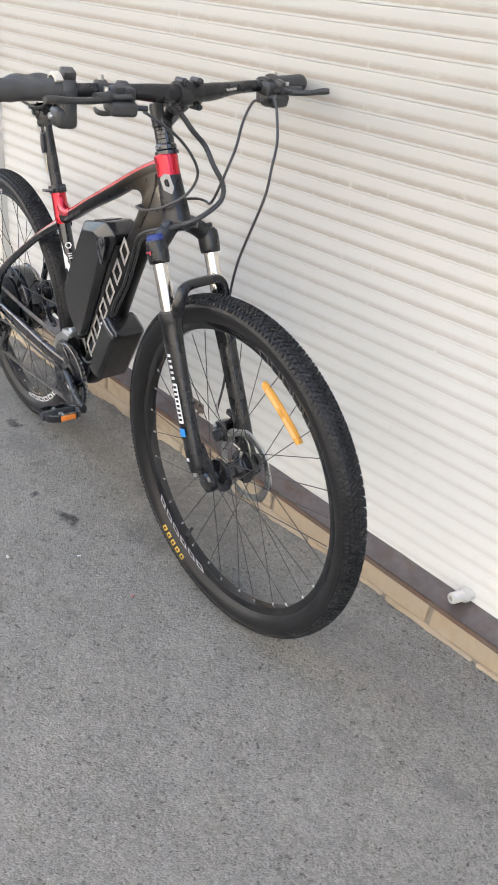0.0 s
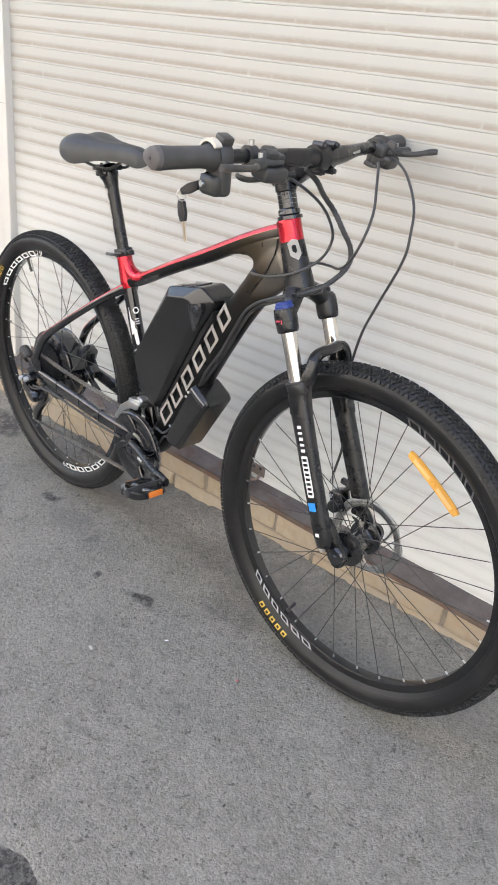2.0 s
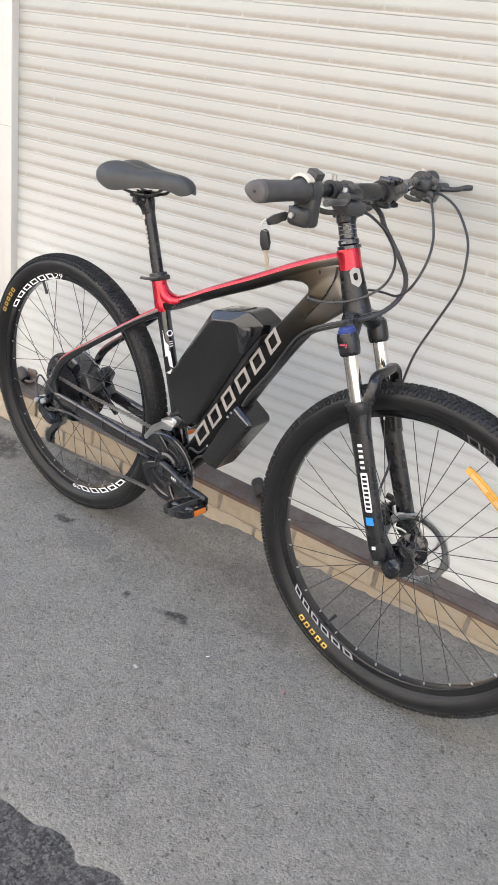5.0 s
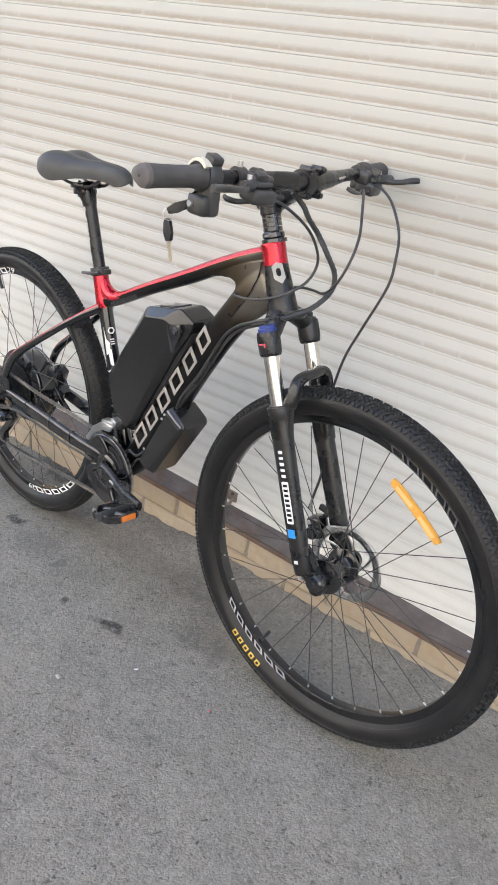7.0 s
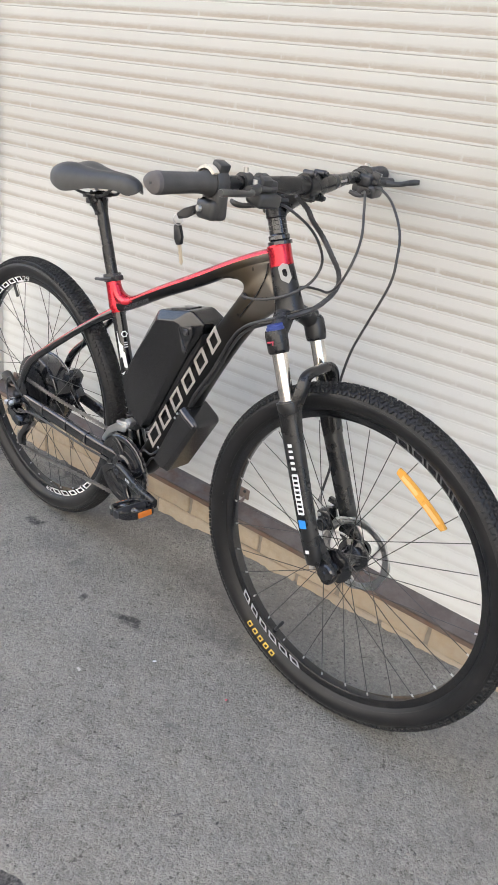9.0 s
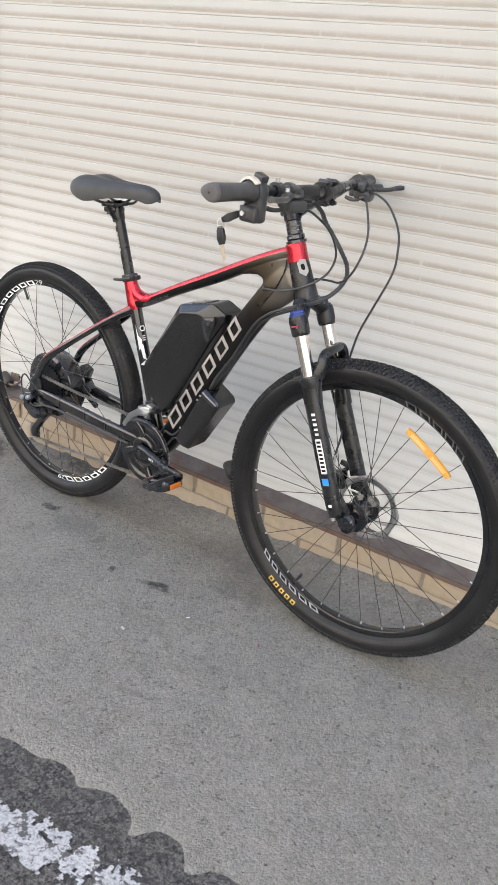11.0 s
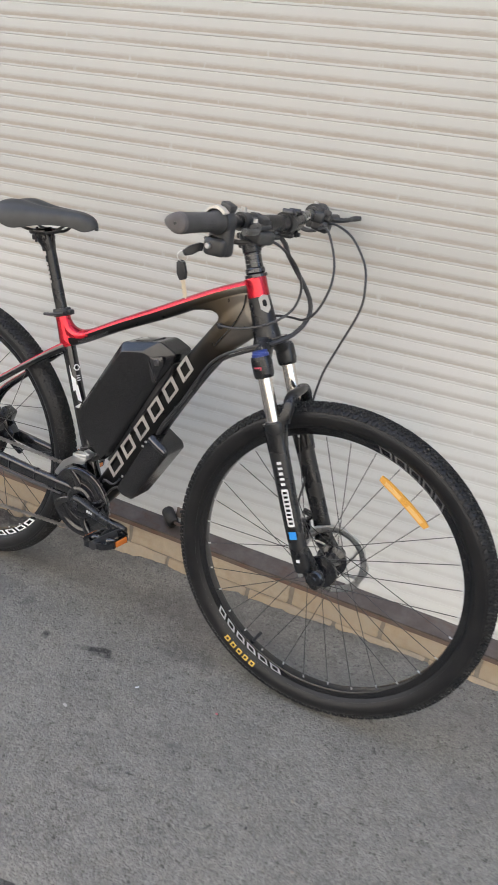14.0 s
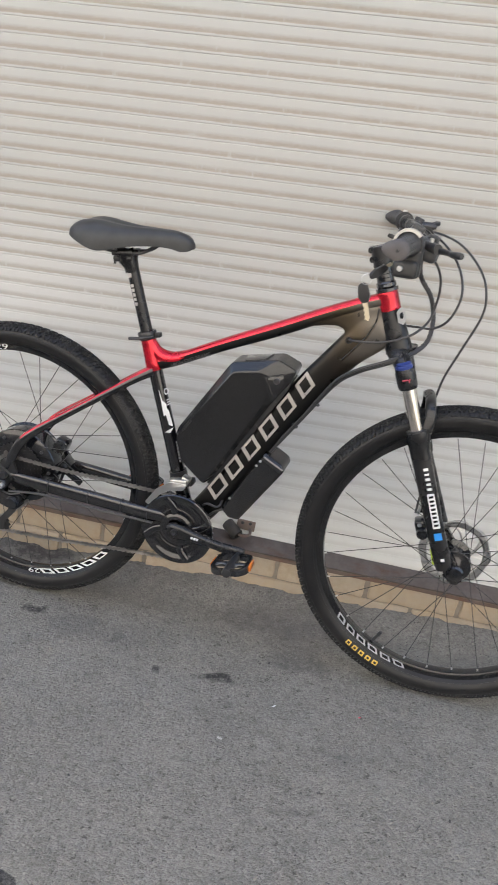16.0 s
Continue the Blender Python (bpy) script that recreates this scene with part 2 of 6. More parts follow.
def concrete_mat():
    m = mat("concrete_apron", (0.24, 0.235, 0.228), 0.88)
    k = Nodes(m)
    v = k.coords()
    broad = k.noise(v, 4.5, 5, 0.6)
    mid = k.noise(v, 11, 6, 0.65)
    fine = k.noise(v, 190, 5, 0.7)
    grain = k.noise(v, 75, 6, 0.7)
    base = k.mix(k.ramp(broad, [(0.3, 0), (0.7, 1)]), (0.206, 0.200, 0.174), (0.265, 0.254, 0.223))
    base = k.mix(k.ramp(mid, [(0.52, 0), (0.68, 0.35)]), base, (0.151, 0.143, 0.121))
    base = k.mix(k.ramp(mid, [(0.32, 0.3), (0.45, 0.0)]), base, (0.301, 0.285, 0.250))
    jitter = k.n("VectorMath", op="MULTIPLY", ins={0: k.n("TexNoise", ins={"Vector": v, "Scale": 90.0}).outputs["Color"], 1: (0.012, 0.012, 0)}).outputs[0]
    moved = k.n("VectorMath", op="ADD", ins={0: v, 1: jitter}).outputs[0]
    gravel = k.voronoi(moved, 230)
    tone = k.split(gravel.outputs["Color"])[0]
    base = k.mix(k.ramp(tone, [(0.0, 0.55), (0.45, 0.0)]), base, (0.118, 0.111, 0.096))
    base = k.mix(k.ramp(tone, [(0.6, 0.0), (1.0, 0.6)]), base, (0.327, 0.309, 0.271))
    pits = k.math("MAXIMUM", k.ramp(k.noise(v, 85, 3, 0.6), [(0.335, 1.0), (0.37, 0.0)]), k.ramp(k.noise(v, 42, 5, 0.7), [(0.325, 1.0), (0.36, 0.0)]))
    base = k.mix(k.math("MULTIPLY", pits, 0.8), base, (0.064, 0.058, 0.049))
    base = k.mix(k.ramp(k.noise(v, 24, 7, 0.75), [(0.55, 0), (0.66, 0.5)]), base, (0.113, 0.105, 0.090))
    cell = k.voronoi(moved, 75)
    stone = k.ramp(cell.outputs["Distance"], [(0.14, 1.0), (0.27, 0.0)])
    pick = k.ramp(k.split(cell.outputs["Color"])[0], [(0.9, 0.0), (0.95, 0.7)])
    base = k.mix(k.math("MULTIPLY", stone, pick), base, (0.381, 0.354, 0.304))
    pick2 = k.ramp(k.split(cell.outputs["Color"])[1], [(0.86, 0.0), (0.92, 0.7)])
    base = k.mix(k.math("MULTIPLY", stone, pick2), base, (0.102, 0.091, 0.076))
    sand = k.noise(v, 520, 3, 0.7)
    base = k.mix(k.ramp(sand, [(0.36, 0.75), (0.46, 0.0)]), base, (0.118, 0.111, 0.097))
    base = k.mix(k.ramp(sand, [(0.54, 0.0), (0.66, 0.5)]), base, (0.374, 0.354, 0.312))
    wob = k.n("TexNoise", ins={"Vector": v, "Scale": 22.0, "Detail": 5.0}).outputs["Color"]
    wob = k.n("VectorMath", op="SUBTRACT", ins={0: wob, 1: (0.5, 0.5, 0.5)}).outputs[0]
    wob = k.n("VectorMath", op="MULTIPLY", ins={0: wob, 1: (0.12, 0.09, 0)}).outputs[0]
    warped = k.n("VectorMath", op="ADD", ins={0: v, 1: wob}).outputs[0]
    broken = k.ramp(k.noise(v, 48, 7, 0.75), [(0.42, 0.4), (0.51, 1.0)])
    # stains, and broader darker patches towards the wall and by the wheels
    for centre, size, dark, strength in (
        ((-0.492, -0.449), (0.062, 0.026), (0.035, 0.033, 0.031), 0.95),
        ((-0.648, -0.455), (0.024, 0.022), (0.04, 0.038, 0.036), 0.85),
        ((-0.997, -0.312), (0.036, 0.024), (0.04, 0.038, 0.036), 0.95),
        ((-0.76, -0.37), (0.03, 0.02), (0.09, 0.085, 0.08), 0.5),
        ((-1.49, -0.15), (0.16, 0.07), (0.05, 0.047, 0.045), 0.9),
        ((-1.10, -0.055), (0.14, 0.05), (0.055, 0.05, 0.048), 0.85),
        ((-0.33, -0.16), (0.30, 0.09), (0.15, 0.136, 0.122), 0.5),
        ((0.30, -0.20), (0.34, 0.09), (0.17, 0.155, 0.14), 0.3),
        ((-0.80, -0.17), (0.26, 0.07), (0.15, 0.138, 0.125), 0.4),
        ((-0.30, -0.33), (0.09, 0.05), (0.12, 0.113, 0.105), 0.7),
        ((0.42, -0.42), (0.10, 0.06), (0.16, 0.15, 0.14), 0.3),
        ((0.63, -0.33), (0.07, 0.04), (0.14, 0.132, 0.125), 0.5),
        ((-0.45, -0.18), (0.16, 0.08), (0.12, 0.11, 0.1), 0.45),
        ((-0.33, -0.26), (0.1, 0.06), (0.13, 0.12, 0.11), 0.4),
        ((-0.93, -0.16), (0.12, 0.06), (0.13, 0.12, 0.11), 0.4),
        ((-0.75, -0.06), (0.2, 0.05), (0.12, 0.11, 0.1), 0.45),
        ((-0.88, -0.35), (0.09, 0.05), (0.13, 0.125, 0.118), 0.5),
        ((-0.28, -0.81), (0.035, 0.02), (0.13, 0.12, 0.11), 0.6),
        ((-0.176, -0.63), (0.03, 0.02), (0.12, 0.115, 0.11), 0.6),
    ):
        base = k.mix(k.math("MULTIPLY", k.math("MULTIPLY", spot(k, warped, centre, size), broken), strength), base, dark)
    k.colour(base)
    k.rough(k.ramp(mid, [(0.3, 0.8), (0.8, 0.95)]))
    h = k.math("ADD", k.math("MULTIPLY", fine, 0.5), k.math("MULTIPLY", k.math("SUBTRACT", 1.0, gravel.outputs["Distance"]), 0.5))
    h = k.math("SUBTRACT", h, k.math("MULTIPLY", pits, 0.6))
    h = k.math("ADD", h, k.math("MULTIPLY", k.noise(v, 34, 5, 0.65), 1.6))
    k.bump(k.math("ADD", h, k.math("MULTIPLY", grain, 0.9)), 1.0, 0.006)
    return m


def asphalt_mat():
    m = mat("old_asphalt", (0.11, 0.107, 0.1), 0.9)
    k = Nodes(m)
    v = k.coords()
    fine = k.noise(v, 330, 6, 0.75)
    grit = k.noise(v, 130, 8, 0.8)
    lump = k.noise(v, 30, 8, 0.72)
    broad = k.noise(v, 9, 5, 0.6)
    base = k.ramp(grit, [(0.43, (0.028, 0.027, 0.027)), (0.47, (0.115, 0.112, 0.107)), (0.53, (0.21, 0.204, 0.193)), (0.60, (0.32, 0.31, 0.29))])
    base = k.mix(k.ramp(lump, [(0.44, 0.65), (0.49, 0.0)]), base, (0.055, 0.053, 0.052))
    base = k.mix(k.ramp(lump, [(0.54, 0.0), (0.60, 0.45)]), base, (0.22, 0.21, 0.195))
    base = k.mix(k.ramp(broad, [(0.45, 0.0), (0.65, 0.35)]), base, (0.16, 0.152, 0.142))
    cell = k.voronoi(v, 120)
    stone = k.math("MULTIPLY", k.ramp(cell.outputs["Distance"], [(0.2, 1.0), (0.36, 0.0)]), k.ramp(k.split(cell.outputs["Color"])[0], [(0.86, 0.0), (0.93, 0.75)]))
    base = k.mix(stone, base, (0.32, 0.3, 0.28))
    k.colour(k.mix(k.ramp(fine, [(0.43, 0.6), (0.48, 0.0)]), base, (0.04, 0.039, 0.037)))
    k.bump(k.math("ADD", k.math("ADD", k.math("MULTIPLY", lump, 1.6), k.math("MULTIPLY", grit, 1.5)), fine), 1.0, 0.012)
    return m


def road_paint_mat():
    """Grey-white paint, worn through to the asphalt in pits and crumbled patches."""
    m = mat("white_road_paint", (0.42, 0.42, 0.42), 0.75)
    k = Nodes(m)
    v = k.coords()
    grit = k.noise(v, 120, 8, 0.8)
    lump = k.noise(v, 34, 8, 0.75)
    col = k.ramp(grit, [(0.43, (0.2, 0.2, 0.202)), (0.49, (0.40, 0.405, 0.41)), (0.58, (0.5, 0.505, 0.51))])
    col = k.mix(k.ramp(k.noise(v, 8, 5, 0.6), [(0.4, 0.0), (0.7, 0.45)]), col, (0.3, 0.3, 0.3))
    worn_off = k.ramp(k.math("ADD", k.math("MULTIPLY", lump, 0.75), k.math("MULTIPLY", grit, 0.25)), [(0.462, 1.0), (0.478, 0.0)])
    k.colour(k.mix(worn_off, col, (0.085, 0.082, 0.078)))
    k.bump(k.math("ADD", lump, grit), 0.7, 0.005)
    return m


M["concrete"], M["asphalt"], M["road_paint"] = concrete_mat(), asphalt_mat(), road_paint_mat()


def wall_mat():
    m = mat("plaster", (0.6, 0.57, 0.52), 0.9)
    k = Nodes(m)
    v = k.coords()
    k.colour(k.mix(k.noise(v, 3, 6), (0.53, 0.52, 0.49), (0.62, 0.61, 0.58)))
    k.bump(k.noise(v, 90, 6), 0.3, 0.003)
    return m


M["plaster"] = wall_mat()


def fade_mat():
    """Satin black paint that fades through dark gold to a grey bronze web behind the head tube."""
    m = mat("fading_paint", (0.02, 0.02, 0.02), 0.33)
    k = Nodes(m)
    v = k.coords(shift=(0.6362, 0, 0))
    x, _, z = k.split(v)
    x = k.math("MULTIPLY", x, 1.007)
    u = k.math("ADD", k.math("MULTIPLY", z, 0.55), k.math("MULTIPLY", x, 0.8))
    col = k.mix(k.ramp(u, [(0.58, 0), (0.66, 0.1), (0.71, 0.5), (0.745, 1.0)]), (0.014, 0.0135, 0.013), (0.075, 0.056, 0.034))
    col = k.mix(k.ramp(u, [(0.745, 0.0), (0.79, 1.0)]), col, (0.15, 0.132, 0.11))
    # the web lies ahead of a crease that runs from the red band down along the tube
    rise = k.ramp(k.math("MULTIPLY", k.math("SUBTRACT", z, 0.78), 1 / 0.14, True), [(0.0, 0.0), (0.286, 0.41), (0.5, 0.73), (0.636, 0.87), (0.786, 0.98), (1.0, 1.0)])
    crease = k.math("ADD", k.math("MULTIPLY", rise, 0.071), 0.316)
    web = k.ramp(k.math("ADD", k.math("MULTIPLY", k.math("SUBTRACT", x, crease), 100.0), 0.5, True), [(0.4, 0.0), (0.6, 1.0)])
    col = k.mix(k.math("MULTIPLY", web, k.ramp(z, [(0.785, 0.0), (0.82, 0.9)])), col, (0.165, 0.15, 0.13))
    k.colour(col)
    k.b.inputs["Metallic"].default_value = 0.65
    k.rough(k.ramp(k.noise(v, 40, 4), [(0.3, 0.27), (0.7, 0.35)]))
    return m


M["fade"] = fade_mat()


# ---- mesh helpers ----
I4 = Matrix.Identity(4)


def smooth_path(points, n):
    """A curve through the points (Catmull-Rom), n steps a span. Points may carry more than three numbers."""
    p = [np.array(q, float) for q in points]
    p = [2 * p[0] - p[1]] + p + [2 * p[-1] - p[-2]]
    out = []
    for i in range(1, len(p) - 2):
        for j in range(n):
            u = j / n
            a, b, c, d = p[i - 1], p[i], p[i + 1], p[i + 2]
            out.append(0.5 * (2 * b + (c - a) * u + (2 * a - 5 * b + 4 * c - d) * u * u + (3 * b - a - 3 * c + d) * u ** 3))
    out.append(p[-2])
    return out


def loft(bm, rings, mats=None, caps=True, closed=False):
    """Skin between rings of equal length. mats(i, j): material slot of a face."""
    made = [[bm.verts.new(v) for v in r] for r in rings]
    n = len(made[0])
    span = len(made) if closed else len(made) - 1
    for i in range(span):
        a, b = made[i], made[(i + 1) % len(made)]
        for j in range(n):
            f = bm.faces.new((a[j], a[(j + 1) % n], b[(j + 1) % n], b[j]))
            f.smooth = True
            if mats:
                f.material_index = mats(i, j)
    if caps and not closed:
        for r in (made[0][::-1], made[-1]):
            f = bm.faces.new(r)
            if mats:
                f.material_index = mats(0 if r[0] in made[0] else span - 1, 0)
    return made


def tube(bm, points, radius, segs=12, steps=6, side=(0, 1, 0), flat=1.0, caps=True, power=2.0, mats=None):
    """A round or oval tube along points (x, y, z) or (x, y, z, radius across, radius along side)."""
    pts = smooth_path(points, steps) if len(points) > 2 or steps == 0 else [np.array(p, float) for p in points]
    rings = []
    for i, p in enumerate(pts):
        a, b = pts[max(0, i - 1)][:3], pts[min(len(pts) - 1, i + 1)][:3]
        t = Vector(b - a).normalized()
        s = Vector(side)
        s = (s - t * s.dot(t))
        if s.length < 1e-4:
            s = t.orthogonal()
        s.normalize()
        u = t.cross(s)
        ru = p[3] if len(p) > 3 else radius
        rs = p[4] if len(p) > 4 else ru * flat
        ring = []
        for j in range(segs):
            an = 2 * math.pi * j / segs
            c, d = math.cos(an), math.sin(an)
            c, d = math.copysign(abs(c) ** (2 / power), c), math.copysign(abs(d) ** (2 / power), d)
            ring.append(Vector(p[:3]) + u * (ru * c) + s * (rs * d))
        rings.append(ring)
    return loft(bm, rings, mats, caps)


def lathe(bm, profile, axis="y", segs=48, closed=False, mats=None, m=I4):
    """Turn a profile of (radius, along) round an axis. closed: the profile is a ring."""
    rings = []
    for i in range(segs):
        an = 2 * math.pi * i / segs
        c, s = math.cos(an), math.sin(an)
        ring = []
        for r, h in profile:
            v = {"y": (r * c, h, r * s), "z": (r * c, r * s, h), "x": (h, r * c, r * s)}[axis]
            ring.append(m @ Vector(v))
        rings.append(ring)
    made = [[bm.verts.new(v) for v in r] for r in rings]
    n = len(profile)
    for i in range(segs):
        a, b = made[i], made[(i + 1) % segs]
        for j in range(n if closed else n - 1):
            try:
                f = bm.faces.new((a[j], b[j], b[(j + 1) % n], a[(j + 1) % n]))
            except ValueError:
                continue
            f.smooth = True
            if mats:
                f.material_index = mats(i, j)
    return made


def box(bm, size, m=I4, bevel=0.0, segs=2):
    made = bmesh.ops.create_cube(bm, size=1.0, matrix=m @ Matrix.Diagonal((*size, 1)))
    if bevel:
        edges = {e for v in made["verts"] for e in v.link_edges}
        bmesh.ops.bevel(bm, geom=list(edges), offset=bevel, segments=segs, affect="EDGES", profile=0.5)


def rod(bm, a, b, r, segs=10, r2=None):
    a, b = Vector(a), Vector(b)
    t = (b - a).normalized()
    s = t.orthogonal().normalized()
    u = t.cross(s)
    rings = []
    for p, q in ((a, r), (b, r if r2 is None else r2)):
        rings.append([p + (s * math.cos(2 * math.pi * j / segs) + u * math.sin(2 * math.pi * j / segs)) * q for j in range(segs)])
    loft(bm, rings)


def slab(bm, outline, depth, m=I4, bevel=0.0, segs=2):
    """A plate: an outline in x, z, of that depth along y, round y = 0, with rounded edges."""
    a = [bm.verts.new(m @ Vector((x, -depth / 2, z))) for x, z in outline]
    b = [bm.verts.new(m @ Vector((x, depth / 2, z))) for x, z in outline]
    n = len(a)
    faces = [bm.faces.new(a), bm.faces.new(b[::-1])]
    for i in range(n):
        faces.append(bm.faces.new((a[(i + 1) % n], a[i], b[i], b[(i + 1) % n])))
    if bevel:
        edges = set(faces[0].edges) | set(faces[1].edges)
        bmesh.ops.bevel(bm, geom=list(edges), offset=bevel, segments=segs, affect="EDGES", profile=0.5)


def case(bm, outline, depth, m, inset, rise):
    """A moulded case: an outline in x, z, with a broad chamfer round both faces."""
    o = [Vector(p) for p in outline]
    n = len(o)
    area = sum(o[i].x * o[(i + 1) % n].y - o[(i + 1) % n].x * o[i].y for i in range(n))
    inward = []
    for i in range(n):
        t = (o[(i + 1) % n] - o[i - 1]).normalized()
        inward.append(Vector((-t.y, t.x)) * (1 if area > 0 else -1))
    h = depth / 2
    prof = [(-h, inset + 0.004), (-h, inset + 0.0012), (-h + 0.0003, inset - 0.0005), (-h + 0.0012, inset - 0.002), (-h + rise - 0.0015, 0.0022), (-h + rise - 0.0004, 0.0006), (-h + rise + 0.0008, 0.0), (-h + rise + 0.003, 0.0)]
    prof = prof + [(-y, s) for y, s in prof[::-1]]
    rings = [[m @ Vector((p.x + d.x * s, y, p.y + d.y * s)) for p, d in zip(o, inward)] for y, s in prof]
    loft(bm, rings)


def rounded(outline, r, n=4):
    """The outline with its corners rounded by r."""
    out = []
    k = len(outline)
    for i in range(k):
        p, a, b = Vector(outline[i]), Vector(outline[i - 1]), Vector(outline[(i + 1) % k])
        da, db = a - p, b - p
        ra, rb = min(r, da.length * 0.45), min(r, db.length * 0.45)
        s, e = p + da.normalized() * ra, p + db.normalized() * rb
        for j in range(n + 1):
            u = j / n
            out.append(tuple(s * (1 - u) ** 2 + p * 2 * u * (1 - u) + e * u * u))
    return out


def mesh_of(bm, name, mats, m=I4, flat_angle=35):
    if m is not I4:
        bmesh.ops.transform(bm, matrix=m, verts=bm.verts)
    bmesh.ops.recalc_face_normals(bm, faces=bm.faces)
    me = bpy.data.meshes.new(name)
    for f in bm.faces:
        f.smooth = True
    for e in bm.edges:
        if len(e.link_faces) == 2 and e.calc_face_angle(0) > radians(flat_angle):
            e.smooth = False
    bm.to_mesh(me)
    bm.free()
    for x in mats if isinstance(mats, (list, tuple)) else [mats]:
        me.materials.append(M[x])
    return me


def part(name, bm, mats, parent, label="", m=I4):
    """Link a bmesh, given in the place's own axes after m, as one mesh under a thing or a part."""
    ob = new(name, bm if isinstance(bm, bpy.types.Mesh) else mesh_of(bm, name, mats, m))
    ob.parent = parent
    if parent is not None and parent.type == "EMPTY":
        ob.matrix_parent_inverse = Matrix.Translation(-parent.location)
    if label:
        tagged(ob, label)
    return ob


def thing(name, at, label, category, group="", kind=""):
    e = new(name)
    e.location = at
    e.empty_display_size = 0.1
    return tagged(e, label, category, group, kind)


def solid(name, bm, mats, label, category="", kind="", group="", m=I4):
    ob = new(name, mesh_of(bm, name, mats, m))
    return tagged(ob, label, category, group, kind)


def bar_strip(bm, m, w, h, slant=0.0, t=0.0006):
    """A flat plate of a decal in x, z of m, facing -y, leaning by slant."""
    o = [(-w / 2 - slant, -h / 2), (w / 2 - slant, -h / 2), (w / 2 + slant, h / 2), (-w / 2 + slant, h / 2)]
    slab(bm, o, t, m)


# ---- setting: ground ----
_rnd = random.Random(12)
LOBES = [(-0.46, 0.075, 0.036), (-0.35, 0.07, 0.034), (-0.252, 0.062, 0.05), (-0.125, 0.075, 0.051), (0.018, 0.05, 0.042)]
LOBES += [(x + _rnd.uniform(-0.04, 0.04), _rnd.uniform(0.05, 0.1), _rnd.uniform(0.02, 0.045)) for x in [-9 + 0.14 * i for i in range(60)] + [0.16 + 0.15 * i for i in range(58)]]


def edge_y(x):
    """The lobed, crumbling line at which the concrete ends."""
    y = max(h * math.sqrt(max(0.0, 1 - ((x - c) / r) ** 2)) for c, r, h in LOBES)
    return -1.092 + y + noise.noise(Vector((x * 22, 7.7, 0))) * 0.005 + noise.noise(Vector((x * 70, 1.2, 0))) * 0.003


def smoothstep(a, b, x):
    u = min(1, max(0, (x - a) / (b - a)))
    return u * u * (3 - 2 * u)


def concrete_z(x, y):
    z = noise.noise(Vector((x * 2.2, y * 2.2, 0))) * 0.004 + noise.noise(Vector((x * 14, y * 14, 5))) * 0.0016
    z += noise.noise(Vector((x * 60, y * 60, 9))) * 0.0008
    rise = smoothstep(-0.17, -0.03, y) * (0.022 + 0.012 * noise.noise(Vector((x * 5, 2, 8))) + 0.012 * noise.noise(Vector((x * 17, y * 6, 3))) + 0.006 * noise.noise(Vector((x * 50, y * 20, 1))))
    return z + rise * (1 - 0.75 * smoothstep(0.05, 0.35, x)) + 0.008 * smoothstep(-0.58, -0.28, y) + 0.0025


def build_ground():
    bm = bmesh.new()
    xs = [-9, -6, -4, -3, -2.4] + [-2.0 + 0.0125 * i for i in range(233)] + [1.1, 1.6, 2.5, 4, 6, 9]
    nv = 86
    rows = []
    for x in xs:
        y0, y1 = edge_y(x), -0.02
        col = []
        for j in range(nv):
            y = y0 + (y1 - y0) * j / (nv - 1)
            z = concrete_z(x, y) if -2.2 < x < 1.2 else 0.0
            if j < 3:
                z += (-0.0035 - z) * (1.0, 0.55, 0.15)[j]
            col.append(bm.verts.new((x, y, z)))
        rows.append(col)
    for a, b in zip(rows, rows[1:]):
        for j in range(nv - 1):
            bm.faces.new((a[j], b[j], b[j + 1], a[j + 1]))
    solid("pavement", bm, "concrete", "grey weathered concrete apron with embedded stones, stains and darker patches", "pavement", "structure")
    bm = bmesh.new()
    n = 60
    far = [-400, -60, -12] + [-3 + 6 * i / n for i in range(n + 1)] + [12, 60, 400]
    ys = [-400, -60, -12, -5] + [-3 + 3.3 * i / 40 for i in range(41)] + [12, 60, 400]
    grid = [[bm.verts.new((x, y, -0.0025 + (0.0015 * noise.noise(Vector((x * 20, y * 20, 0))) if abs(x) < 3 and -3 <= y < 0.3 else 0))) for y in ys] for x in far]
    for a, b in zip(grid, grid[1:]):
        for j in range(len(ys) - 1):
            bm.faces.new((a[j], b[j], b[j + 1], a[j + 1]))
    solid("ground", bm, "asphalt", "dark worn asphalt of the street", "road", "structure")


build_ground()


def build_road_line():
    """White line on the asphalt, flaked away in patches."""
    bm = bmesh.new()
    s = 0.0035
    made = {}

    def v(i, j):
        if (i, j) not in made:
            x, y = i * s, j * s
            made[i, j] = bm.verts.new((x + noise.noise(Vector((x * 90, y * 90, 1))) * 0.003, y + noise.noise(Vector((x * 90, y * 90, 4))) * 0.003, 0.0))
        return made[i, j]

    for i in range(-430, 260):
        for j in range(-361, -319):
            x, y = (i + 0.5) * s, (j + 0.5) * s
            mid = -1.188 + 0.01 * noise.noise(Vector((x * 3, 0, 0)))
            side = (0.05 - abs(y - mid)) / 0.05
            wear = noise.noise(Vector((x * 11, y * 11, 2))) * 0.8 + noise.noise(Vector((x * 34, y * 34, 6))) * 0.45 + noise.noise(Vector((x * 90, y * 90, 8))) * 0.45
            if side > 0 and wear + side * 0.5 > 0.16:
                bm.faces.new((v(i, j), v(i + 1, j), v(i + 1, j + 1), v(i, j + 1)))
    tagged(solid("road_marking", bm, "road_paint", "flaked white painted line on the asphalt", "road marking"), kind="structure")


build_road_line()


